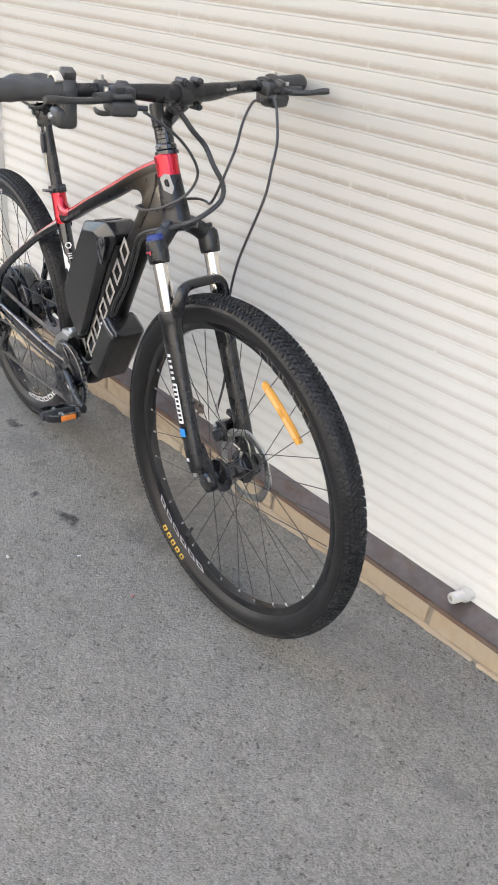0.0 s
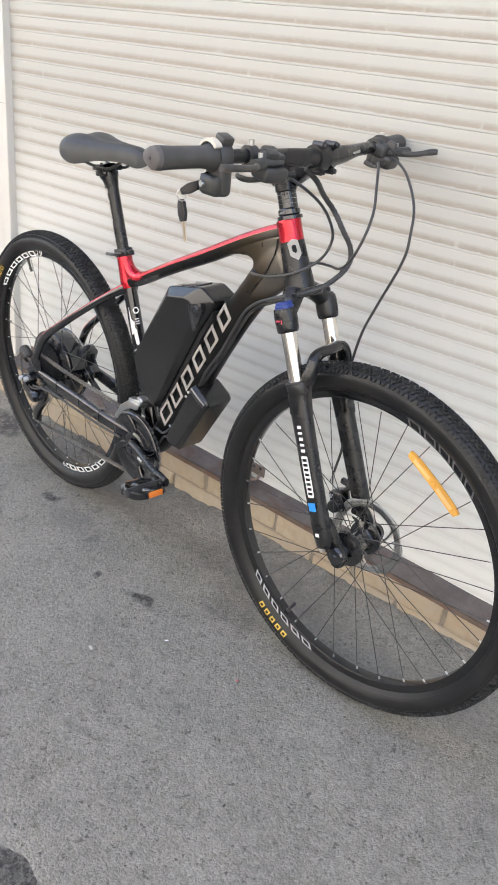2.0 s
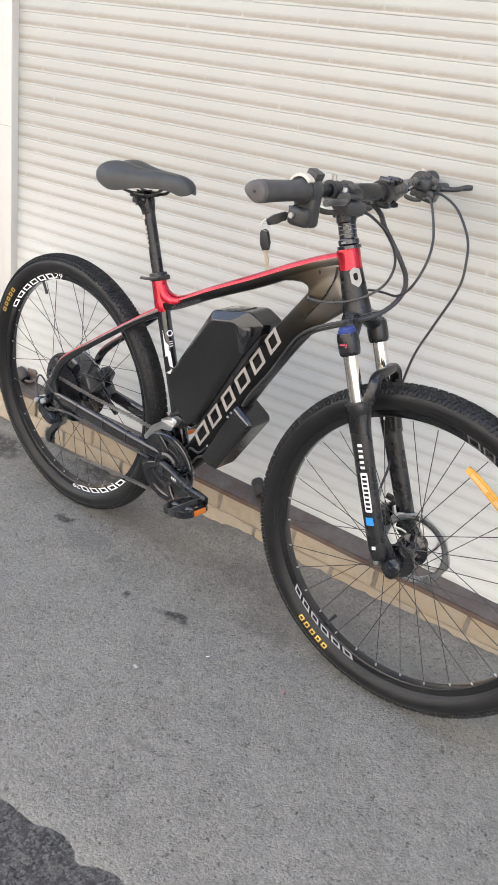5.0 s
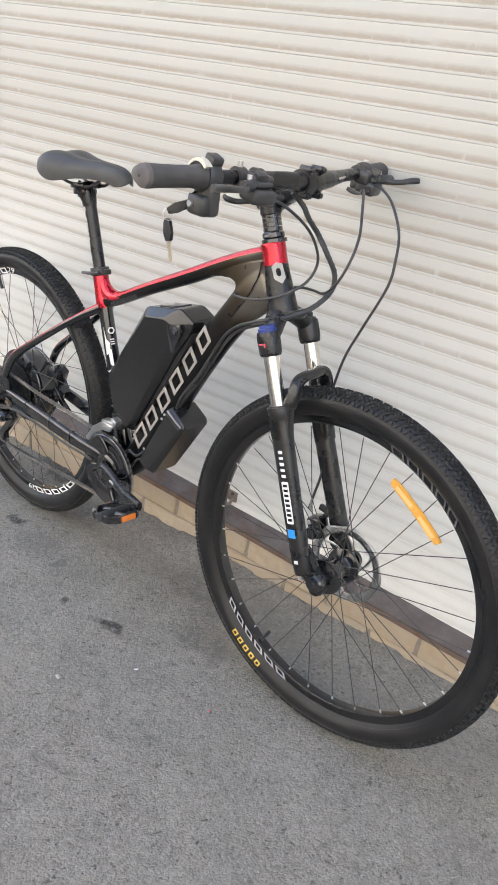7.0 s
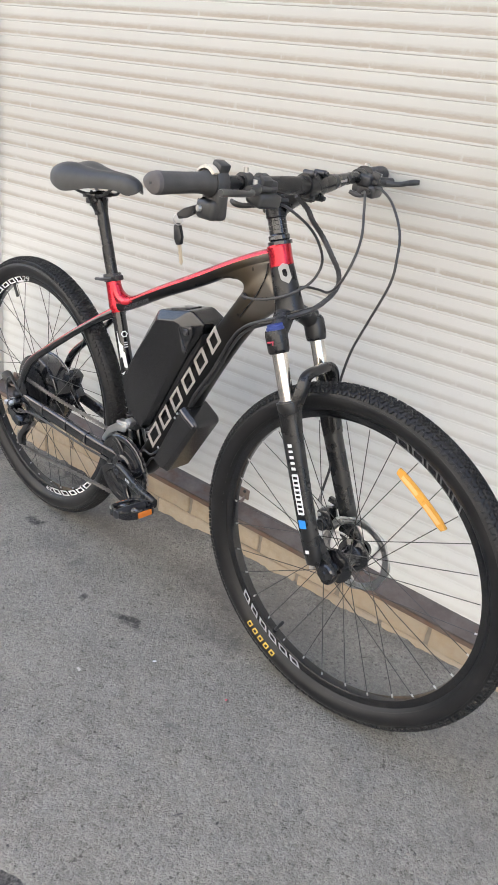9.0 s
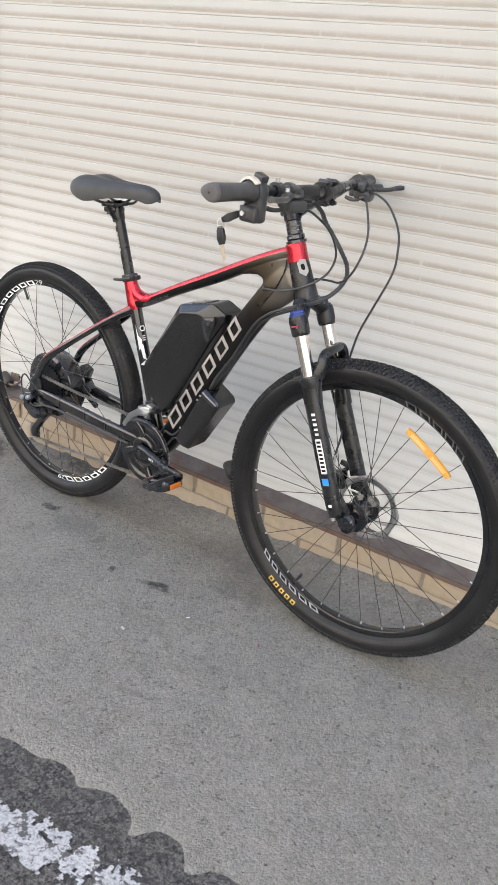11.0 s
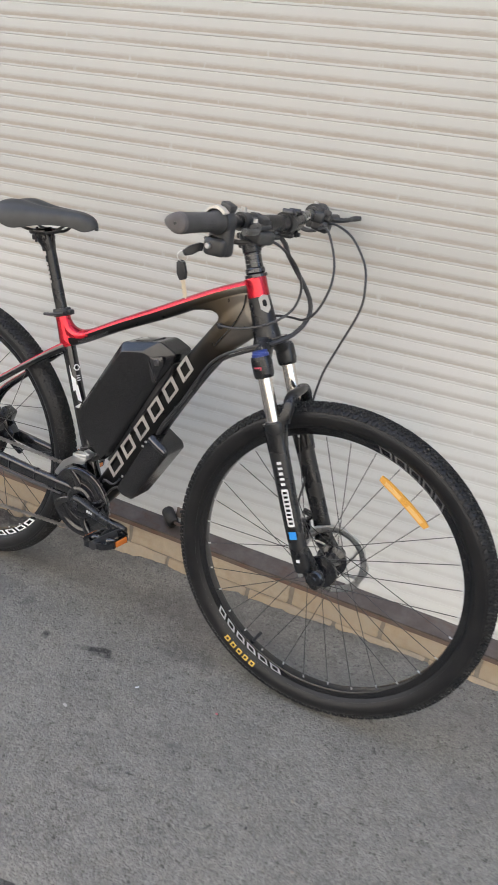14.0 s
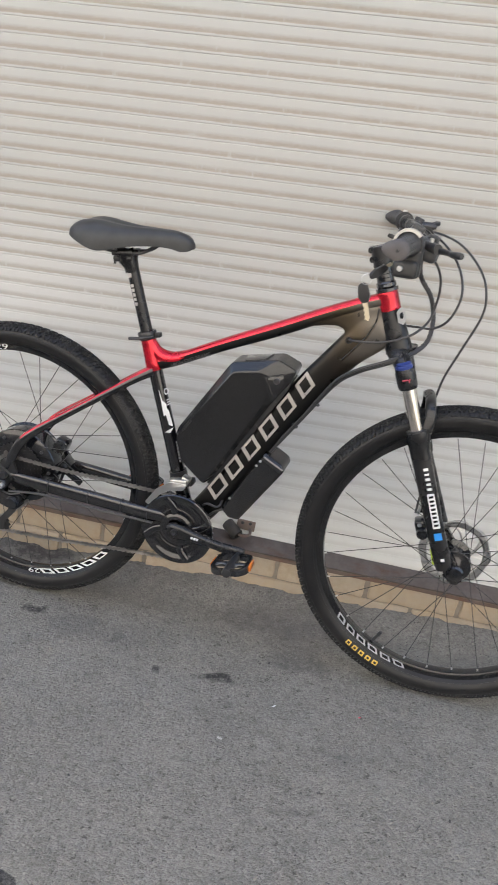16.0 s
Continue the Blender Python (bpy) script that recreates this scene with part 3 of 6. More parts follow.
def build_grit():
    """Loose grains on the concrete, each a small stretched lump."""
    rnd = random.Random(5)
    b = bmesh.new()
    bmesh.ops.create_icosphere(b, subdivisions=1, radius=1.0)
    b.verts.ensure_lookup_table()
    lump = [v.co.copy() for v in b.verts]
    sides = [[v.index for v in f.verts] for f in b.faces]
    b.free()
    for name, m, count, label in (("pale_grit", "mortar", 900, "small pale stones strewn on concrete"), ("dark_grit", "asphalt", 3600, "small dark stones strewn on concrete")):
        verts, faces = [], []
        for _ in range(count):
            x, y = rnd.uniform(-1.7, 0.9), rnd.uniform(-1.02, -0.06)
            r = rnd.uniform(0.0007, 0.0019) * (1.7 if rnd.random() < 0.05 else 1)
            mm = pose(x, y, concrete_z(x, y) + r * 0.3, rnd.uniform(0, 90), rnd.uniform(0, 90), rnd.uniform(0, 360)) @ Matrix.Diagonal((r * rnd.uniform(1, 1.8), r, r * 0.8, 1))
            faces += [[len(verts) + k for k in f] for f in sides]
            verts += [mm @ v for v in lump]
        me = bpy.data.meshes.new(name)
        me.from_pydata(verts, [], faces)
        me.materials.append(M[m])
        tagged(new(name, me), label, "grit", "", "stuff")


build_grit()


# ---- setting: shutter front ----
PITCH = 0.0375
SLOPE = -0.037


def sill_z(x):
    return 0.150 + SLOPE * x


def slat_mesh(x0, x1):
    """One slat: a bulged face, a dirt ledge at its foot and a rolled lip."""
    prof = [(0.0009, 0.03735), (0.0005, 0.0373), (0.0001, 0.0369), (-0.0002, 0.034), (-0.0005, 0.029), (-0.0006, 0.024), (-0.0005, 0.019), (-0.0001, 0.0145), (0.0004, 0.0108), (0.0006, 0.0085), (0.0003, 0.0066), (-0.0003, 0.0055), (-0.0005, 0.0038), (-0.0004, 0.0022), (0.0001, 0.0005), (0.0009, 0.00015)]
    prof = [(y * 0.42 if abs(y) < 0.0007 else y, z) for y, z in prof]
    bm = bmesh.new()
    n = 24
    rows = [[bm.verts.new((x0 + (x1 - x0) * i / n, y, z)) for y, z in prof] for i in range(n + 1)]
    for a, b in zip(rows, rows[1:]):
        for j in range(len(prof) - 1):
            bm.faces.new((a[j], a[j + 1], b[j + 1], b[j]))
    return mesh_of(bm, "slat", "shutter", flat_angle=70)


def build_shutter(name, x0, x1, shift, label):
    root = thing(name, ((x0 + x1) / 2, 0, 0), label, "roller shutter", kind="structure")
    me = slat_mesh(x0, x1)
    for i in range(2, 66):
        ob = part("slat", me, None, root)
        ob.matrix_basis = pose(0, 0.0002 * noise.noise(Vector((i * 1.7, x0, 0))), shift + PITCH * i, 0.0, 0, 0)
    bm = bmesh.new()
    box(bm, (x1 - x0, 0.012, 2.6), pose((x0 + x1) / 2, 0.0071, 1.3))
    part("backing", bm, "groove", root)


build_shutter("shutter_1", -1.5735, 1.62, 0.0255, "cream painted steel roller shutter with grimy slats")
build_shutter("shutter_2", -4.6, -1.664, 0.011, "cream painted steel roller shutter beside a post")


def build_post(name, x0, x1):
    """Two folded channels side by side, butted in a fine seam, with bolt heads."""
    root = thing(name, ((x0 + x1) / 2, -0.01, 0.15), "cream painted steel guide post between shutters", "post", kind="structure")
    mid = x0 + (x1 - x0) * 0.48
    for a, b, y in ((x0, mid - 0.001, -0.022), (mid + 0.001, x1, -0.0255)):
        bm = bmesh.new()
        box(bm, (b - a, 0.05, 2.58), pose((a + b) / 2, y + 0.025, 1.46), 0.0016, 1)
        part("channel", bm, "post", root)
        bm = bmesh.new()
        box(bm, (b - a - 0.003, 0.001, 0.0009), pose((a + b) / 2, y - 0.0001, 0.992))
        part("seam", bm, "rust", root)
    for x, z in ((mid - 0.012, 1.285), (mid - 0.014, 0.52), (mid + 0.03, 0.31)):
        bm = bmesh.new()
        lathe(bm, [(0.0, -0.0035), (0.0035, -0.003), (0.0055, -0.001), (0.0055, 0.002), (0.0, 0.002)], "y", 14, m=pose(x, -0.0225 if x < mid else -0.026, z))
        part("bolt", bm, "rust", root)


build_post("post_1", -1.667, -1.573)
build_post("post_2", 1.615, 1.72)


def build_sill():
    root = thing("sill", (0, 0, 0.1), "brown painted rusty steel threshold under the shutter", "sill", kind="structure")
    x0, x1 = -4.6, 1.9
    n = 130
    bm = bmesh.new()
    rings = []
    for i in range(n + 1):
        x = x0 + (x1 - x0) * i / n
        z = sill_z(x)
        w = 0.0015 * noise.noise(Vector((x * 9, 0, 0)))
        rings.append([(x, 0.035, z + 0.014), (x, -0.040, z - 0.024 + w), (x, -0.0465, z - 0.0265 + w), (x, -0.0465, z - 0.031 + w), (x, 0.035, z - 0.031)])
    loft(bm, rings)
    part("plate", bm, "sill", root)
    bm = bmesh.new()
    rings = []
    for i in range(n + 1):
        x = x0 + (x1 - x0) * i / n
        z = sill_z(x) - 0.0312
        w = 0.0012 * noise.noise(Vector((x * 14, 5, 0)))
        rings.append([(x, -0.048 + w, z), (x, -0.0485 + w, z - 0.010), (x, -0.044, z - 0.0105), (x, 0.0, z - 0.0105), (x, 0.0, z)])
    loft(bm, rings)
    part("lip", bm, "lip", root, "rust-red steel lip")


build_sill()


def build_footing():
    """Two courses of buff brick under the threshold, following its fall."""
    root = thing("footing", (0, 0, 0), "buff brick footing under the steel threshold", "brickwork", kind="structure")
    tilt = math.degrees(math.atan(-SLOPE))
    bm = bmesh.new()
    x0, x1 = -4.6, 1.9
    rings = []
    for i in range(66):
        x = x0 + (x1 - x0) * i / 65
        rings.append([(x, -0.0315, sill_z(x) - 0.043), (x, -0.0305, -0.06), (x, 0.05, -0.06), (x, 0.05, sill_z(x) - 0.043)])
    loft(bm, rings)
    part("mortar", bm, "mortar", root)
    rnd = random.Random(3)
    shapes = []
    for k in range(5):
        b = bmesh.new()
        box(b, (0.243, 0.1, 0.0625), I4, 0.004, 2)
        bmesh.ops.subdivide_edges(b, edges=[e for e in b.edges if e.calc_length() > 0.03], cuts=5, use_grid_fill=True)
        for v in b.verts:
            v.co += Vector((noise.noise(v.co * 40 + Vector((k, 0, 0))), noise.noise(v.co * 40 + Vector((0, k, 3))), noise.noise(v.co * 40 + Vector((5, 0, k))))) * 0.0035
        shapes.append(mesh_of(b, "brick", "brick", flat_angle=50))
    for course, (drop, shift) in enumerate(((0.0425 + 0.029, 0.0), (0.0425 + 0.029 + 0.0665, 0.127))):
        for i in range(-18, 8):
            x = -0.032 + 0.254 * i + shift
            if x < -4.4 or x > 1.8:
                continue
            ob = part("brick", rnd.choice(shapes), None, root)
            ob.matrix_basis = pose(x, 0.0125 + rnd.uniform(-0.002, 0.0015), sill_z(x) - drop + rnd.uniform(-0.001, 0.001), rnd.uniform(-0.6, 0.6), tilt + rnd.uniform(-0.3, 0.3), rnd.uniform(-0.4, 0.4))


def build_wall():
    bm = bmesh.new()
    box(bm, (14, 0.3, 1.4), pose(0, 0.17, 3.3), 0.01)
    solid("wall_front", bm, "plaster", "plain plastered wall above the shutters", "wall", "structure")
    for name, x in (("wall_left", -5.8), ("wall_right", 4.35)):
        bm = bmesh.new()
        w = 2.4 if x < 0 else 5.25
        box(bm, (w, 0.3, 2.7), pose(x, 0.17, 1.3), 0.01)
        solid(name, bm, "plaster", "plain plastered wall beside the shutters", "wall", "structure")


build_wall()


def build_street():
    """Unseen plain sunlit house front across the narrow street, put behind the camera for bounce light."""
    bm = bmesh.new()
    box(bm, (40, 0.4, 8.0), pose(0, -8.0, 4.0), 0.02)
    solid("wall_street", bm, "plaster", "unseen plain plastered house front across the street, for bounce light", "wall", "structure")


build_street()


def build_hasp(name, x, label, turn=0):
    """A rusty locking eye: a bent bracket, a hinge barrel and a staple on the threshold."""
    root = thing(name, (x, -0.01, sill_z(x)), label, "latch")
    z = sill_z(x) - 0.006
    b = bmesh.new()
    box(b, (0.052, 0.004, 0.03), pose(x + 0.018, -0.001, z + 0.03, 0, 4, turn), 0.001)
    part("bracket", b, "rust", root)
    b = bmesh.new()
    lathe(b, [(0.0, -0.022), (0.0125, -0.022), (0.014, -0.019), (0.014, 0.019), (0.0125, 0.022), (0.008, 0.022), (0.008, 0.012), (0.0, 0.012)], "x", 20, m=pose(x - 0.016, -0.022, z + 0.021, 10, 25, -35 + turn) @ Matrix.Diagonal((1.15, 1.25, 1.25, 1)))
    part("barrel", b, "padlock", root, "weathered grey barrel")
    b = bmesh.new()
    tube(b, [(x + 0.03, 0.0, z + 0.02), (x + 0.034, -0.022, z + 0.015), (x + 0.022, -0.034, z + 0.012), (x + 0.004, -0.03, z + 0.012)], 0.0042, 8)
    part("staple", b, "rust", root)
    for dx in (0.008, 0.03):
        b = bmesh.new()
        lathe(b, [(0.0, -0.003), (0.004, -0.002), (0.005, 0.0), (0.0, 0.0)], "y", 10, m=pose(x + dx, -0.004, z + 0.037))
        part("rivet", b, "dark_steel", root)


build_hasp("shutter_latch", -0.535, "rusty steel shutter latch on the threshold")
build_hasp("shutter_latch", -1.50, "rusty steel shutter latch beside the post", 20)


def build_stop():
    root = thing("shutter_stop", (0.40, -0.01, sill_z(0.4)), "grey painted pipe stub on the threshold", "shutter stop")
    z = sill_z(0.4)
    b = bmesh.new()
    lathe(b, [(0.0, -0.03), (0.006, -0.03), (0.006, -0.036), (0.0105, -0.037), (0.0125, -0.034), (0.0125, 0.03), (0.0, 0.03)], "y", 24, m=pose(0.405, -0.014, z + 0.012, 0, 0, -18))
    part("pipe", b, "grey_paint", root)
    b = bmesh.new()
    lathe(b, [(0.0125, -0.006), (0.0165, -0.004), (0.0165, 0.004), (0.0125, 0.006)], "y", 24, m=pose(0.405, -0.014, z + 0.012, 0, 0, -18))
    part("collar", b, "grey_paint", root)


build_stop()


# ---- bicycle ----
LF = pose(-0.6362, -0.2677, 0, 2.1, 0, -6.8)   # main frame: x ahead of the bottom bracket, y to the wall
FS = pose(0.0029, -0.3410, 0, 1.10, 0, -3.20)   # steered front: fork and front wheel
HS = pose(-0.003, -0.346, 0, 1.0, 0, -3.7)      # headset above the head tube
bike = thing("electric_bicycle", (-0.638, -0.283, 0), "black and red electric mountain bicycle leaning by the shutter", "bicycle")


def stroke_word(bm, r0, r1, a0, a1, count, m, skew=1.0, gap=0.3, curve=None, t=0.24):
    """A row of plain slanting frames, standing for a maker's word, between two angles."""
    step = (a1 - a0) / count
    for i in range(count):
        s = a0 + step * i
        w = step * (1 - gap)
        for u0, u1, h0, h1 in ((0.0, t, 0, 1), (1 - t, 1.0, 0, 1), (t, 1 - t, 0, t), (t, 1 - t, 1 - t, 1)):
            q = []
            for u, h in ((u0, h0), (u1, h0), (u1, h1), (u0, h1)):
                r = r0 + (r1 - r0) * h
                a = radians(s + w * u + skew * (h - 0.5))
                q.append(bm.verts.new(m @ Vector((r * math.cos(a), curve(r) - 0.0006, r * math.sin(a)))))
            bm.faces.new(q)


TYRE = [(r if r < 0.313 else 0.3125 + (r - 0.3125) * 0.935, y) for r, y in ((0.3085, -0.0105), (0.3125, -0.0145), (0.319, -0.0205), (0.327, -0.0252), (0.336, -0.0272), (0.345, -0.0262), (0.3525, -0.0225), (0.3597, -0.0155), (0.3628, -0.008), (0.3638, 0.0))]


def tyre_y(r):
    """The near sidewall at a radius."""
    for (r0, y0), (r1, y1) in zip(TYRE, TYRE[1:]):
        if r0 <= r <= r1:
            return y0 + (y1 - y0) * (r - r0) / (r1 - r0)
    return -0.0145


def tread_blocks(bm, m):
    """Staggered knobs over the crown and the shoulders."""
    rows = [(-0.0222, 0.0042, 0.0052, 0.0), (-0.0155, 0.0036, 0.0042, 0.5), (-0.0085, 0.0034, 0.0056, 0.1), (-0.0022, 0.0028, 0.0044, 0.6), (0.0042, 0.0028, 0.0044, 0.15), (0.0105, 0.0034, 0.0056, 0.55), (0.0165, 0.0036, 0.0042, 0.05), (0.0222, 0.0042, 0.0052, 0.5)]
    n = 222
    for y, hw, hl, ph in rows:
        rr = np.interp(abs(y), [-p[1] for p in TYRE[::-1][:6]], [p[0] for p in TYRE[::-1][:6]])
        tilt = math.copysign(min(1.05, (abs(y) / 0.027) ** 2 * 1.5), y)
        ny, nr = math.sin(tilt), math.cos(tilt)
        for i in range(n):
            a = 2 * math.pi * (i + ph) / n
            c, s = math.cos(a), math.sin(a)
            er, et, ey = Vector((c, 0, s)), Vector((-s, 0, c)), Vector((0, 1, 0))
            nn = er * nr + ey * ny
            side = ey * nr - er * ny
            base = er * (rr - 0.0002) + ey * y
            ln = hl * (1.0 if i % 2 else 0.78)
            skew = 0.0012 * (1 if i % 2 else -1)
            lo = [bm.verts.new(m @ (base + side * (hw * 0.9 * p) + et * (ln * 0.62 * q + skew * p))) for p, q in ((-1, -1), (1, -1), (1, 1), (-1, 1))]
            hi = [bm.verts.new(m @ (base + nn * 0.0035 + side * (hw * 0.74 * p) + et * (ln * 0.5 * q + skew * p))) for p, q in ((-1, -1), (1, -1), (1, 1), (-1, 1))]
            bm.faces.new(hi)
            for j in range(4):
                bm.faces.new((lo[j], lo[(j + 1) % 4], hi[(j + 1) % 4], hi[j]))


def build_wheel(m, label, start, flange, half, cross, valve):
    """Rim, tyre with knobs, spokes with nipples and valve, round the axle at m."""
    b = bmesh.new()
    lathe(b, [(0.2955, -0.006), (0.2965, -0.0105), (0.301, -0.0128), (0.3125, -0.0133), (0.3155, -0.0128), (0.3155, 0.0128), (0.3125, 0.0133), (0.301, 0.0128), (0.2965, 0.0105), (0.2955, 0.006)], "y", 128, True, m=m)
    rim = part("wheel", b, "rim", bike, label)
    b = bmesh.new()
    lathe(b, TYRE + [(r, -y) for r, y in TYRE[-2::-1]], "y", 160, m=m)
    for r, h in ((0.3175, 0.0008), (0.3425, 0.0005)):
        yy = tyre_y(r)
        lathe(b, [(r - 0.001, yy + 0.0002), (r, yy - h), (r + 0.001, yy + 0.0002)], "y", 160, m=m)
    tyre = part("tyre", b, "tyre", rim, "black knobbly rubber tyre")
    b = bmesh.new()
    tread_blocks(b, m)
    tread = part("tread", b, "tread", rim)
    tagged(tread, kind="stuff")
    spokes = []
    for side in (-1, 1):
        for fwd in (-1, 1):
            b = bmesh.new()
            a = radians(cross * fwd)
            tip = Vector((0.302, side * 0.002, 0))
            foot = Vector((flange * math.cos(a), side * half, flange * math.sin(a)))
            rod(b, foot, foot + (tip - foot) * 0.965, 0.00092, 6)
            rod(b, foot + (tip - foot) * 0.955, tip, 0.0018, 6)
            for f in b.faces:
                f.material_index = 0
            b.faces.ensure_lookup_table()
            for f in b.faces[8:]:
                f.material_index = 1
            spokes.append(mesh_of(b, "spoke", ["spoke", "silver"]))
    for i in range(32):
        ob = part("spoke", spokes[(i % 2) * 2 + (i // 2) % 2], None, rim)
        ob.matrix_basis = m @ pose(0, 0, 0, 0, -(start + 11.25 * i), 0)
    b = bmesh.new()
    a = radians(valve)
    p = Vector((math.cos(a), 0, math.sin(a)))
    rod(b, m @ (p * 0.297), m @ (p * 0.272), 0.0042, 10, 0.0036)
    rod(b, m @ (p * 0.273), m @ (p * 0.262), 0.0046, 10, 0.004)
    part("valve", b, "matt_plastic", rim)
    return rim


def rotor(parent, m, r, y):
    """A brake disc with a scalloped rim, drilled round and carried on six arms."""
    b = bmesh.new()
    n = 288
    t = 0.001

    # band made of inner strip, drilled middle strip and outer strip
    def strip(r0, r1, keep):
        for i in range(n):
            if not keep(i):
                continue
            q = []
            for y0 in (y - t, y + t):
                for rr, k in ((r0, i), (r0, i + 1), (r1, i + 1), (r1, i)):
                    an = 2 * math.pi * k / n
                    ro = rr + (0.0022 * math.cos(8 * an) if rr == r else 0)
                    q.append(b.verts.new(m @ Vector((ro * math.cos(an), y0, ro * math.sin(an)))))
            b.faces.new(q[0:4])
            b.faces.new(q[4:8][::-1])
            for j in range(4):
                b.faces.new((q[j], q[4 + j], q[4 + (j + 1) % 4], q[(j + 1) % 4]))

    strip(r - 0.0165, r - 0.0125, lambda i: True)
    strip(r - 0.0125, r - 0.0095, lambda i: i % 12 != 0)
    strip(r - 0.0095, r - 0.0066, lambda i: True)
    strip(r - 0.0066, r - 0.0036, lambda i: i % 12 != 6)
    strip(r - 0.0036, r, lambda i: True)
    for k in range(6):
        a0, a1 = radians(60 * k), radians(60 * k + 38)
        pts = []
        for u in (0, 0.33, 0.66, 1):
            a = a0 + (a1 - a0) * u
            q = 0.022 + (r - 0.015 - 0.022) * u
            pts.append(m @ Vector((q * math.cos(a), y, q * math.sin(a))))
        tube(b, pts, 0.0028, 6, 3, side=(0, 1, 0), flat=0.4)
    bmesh.ops.remove_doubles(b, verts=b.verts, dist=1e-6)
    return part("brake_disc", b, "disc_steel", parent, "drilled bare steel brake disc")


# front wheel
WF = FS @ pose(0, 0, 0.3748)
front = build_wheel(WF, "front wheel with black rim and knobbly tyre", 268.8, 0.031, 0.03, 66, 240.8)
b = bmesh.new()
lathe(b, [(0.0, -0.052), (0.0095, -0.052), (0.0105, -0.048), (0.0105, -0.04), (0.018, -0.037), (0.0345, -0.034), (0.0355, -0.031), (0.0355, -0.027), (0.024, -0.022), (0.0195, -0.012), (0.0195, 0.012), (0.024, 0.022), (0.0355, 0.027), (0.0355, 0.031), (0.0345, 0.034), (0.02, 0.04), (0.0105, 0.05), (0.0, 0.052)], "y", 40, m=WF)
part("hub", b, "gloss_black", front, "glossy black front hub")
rotor(front, WF, 0.08, 0.037)
b = bmesh.new()
stroke_word(b, 0.2985, 0.3115, 220, 260, 6, WF, skew=2.0, gap=0.24, curve=lambda r: -0.0132, t=0.2)
part("rim_decal", b, "rim_silver", front, "silver slanting rim decal")
b = bmesh.new()
stroke_word(b, 0.2985, 0.3115, 45, 78, 5, WF, skew=2.0, gap=0.2, curve=lambda r: -0.0132, t=0.16)
part("rim_decal", b, "dim_decal", front, "dark grey rim decal")
b = bmesh.new()
stroke_word(b, 0.3215, 0.3315, 231.5, 249, 5, WF, skew=0.0, gap=0.34, curve=lambda r: tyre_y(r) - 0.0004)
part("tyre_decal", b, "yellow_decal", front, "yellow tyre decal")


def wheel_reflector(parent, m, a0, a1, r):
    b = bmesh.new()
    rings = []
    for i in range(13):
        u = i / 12
        a = radians(a0 + (a1 - a0) * u)
        w = 0.0088 * (1 - 0.3 * abs(2 * u - 1) ** 10)
        sag = r - 0.006 * (1 - (2 * u - 1) ** 2) + 0.005
        rings.append([m @ Vector((q * math.cos(a), y, q * math.sin(a))) for q, y in ((sag - w, -0.006), (sag - w * 0.8, -0.0105), (sag + w * 0.8, -0.0105), (sag + w, -0.006), (sag + w * 0.8, -0.002), (sag - w * 0.8, -0.002))])
    loft(b, rings)
    ob = part("reflector", b, "amber", parent, "amber plastic wheel reflector")
    b = bmesh.new()
    a = radians((a0 + a1) / 2)
    lathe(b, [(0.0, -0.003), (0.005, -0.0025), (0.006, 0.0), (0.006, 0.006), (0.0, 0.006)], "y", 16, m=m @ pose((r - 0.001) * math.cos(a), -0.010, (r - 0.001) * math.sin(a)))
    part("reflector_clip", b, "amber", parent)
    for lo, hi in ((0.1, 0.42), (0.58, 0.9)):
        b = bmesh.new()
        rings = []
        for i in range(7):
            u = lo + (hi - lo) * i / 6
            a = radians(a0 + (a1 - a0) * u)
            sag = r - 0.006 * (1 - (2 * u - 1) ** 2) + 0.005
            rings.append([m @ Vector((q * math.cos(a), y, q * math.sin(a))) for q, y in ((sag - 0.004, -0.010), (sag - 0.0035, -0.0114), (sag + 0.0035, -0.0114), (sag + 0.004, -0.010))])
        loft(b, rings)
        part("reflector_lens", b, "amber_pale", parent, "pale amber reflector strip")
    return ob


wheel_reflector(front, WF, 71, 40.5, 0.246)

# rear wheel with hub motor
WR = LF @ pose(-0.4365, 0, 0.3755)
rear = build_wheel(WR, "rear wheel with black rim and hub motor", 262, 0.094, 0.024, 30, 118)
b = bmesh.new()
lathe(b, [(0.0, -0.066), (0.010, -0.066), (0.0105, -0.06), (0.018, -0.058), (0.02, -0.034), (0.056, -0.031), (0.080, -0.028), (0.090, -0.0255), (0.0965, -0.0235), (0.098, -0.021), (0.0965, -0.019), (0.0935, -0.017), (0.0955, -0.008), (0.096, 0.005), (0.0955, 0.016), (0.0935, 0.027), (0.0965, 0.029), (0.098, 0.031), (0.0965, 0.033), (0.09, 0.036), (0.052, 0.039), (0.02, 0.04), (0.0105, 0.06), (0.0, 0.066)], "y", 72, m=WR)
part("hub_motor", b, "gloss_black", rear, "glossy black electric hub motor")
for i, (r, y) in enumerate(((0.066, -0.0345), (0.058, -0.0385), (0.051, -0.0425), (0.044, -0.0465), (0.036, -0.0505), (0.031, -0.0545), (0.026, -0.0585))):
    b = bmesh.new()
    n = (34, 28, 24, 21, 18, 15, 13)[i]
    rings = []
    for yy in (y - 0.0009, y + 0.0009):
        ring = []
        for j in range(n * 4):
            an = 2 * math.pi * j / (n * 4)
            q = r + (0.0024, 0.0, -0.0028, 0.0)[j % 4]
            ring.append(WR @ Vector((q * math.cos(an), yy, q * math.sin(an))))
        rings.append(ring)
    loft(b, rings)
    part("sprocket", b, "dark_steel", rear)
b = bmesh.new()
lathe(b, [(0.0, -0.005), (0.0025, -0.005), (0.0042, -0.004), (0.0045, 0.0), (0.0, 0.0)], "y", 10)
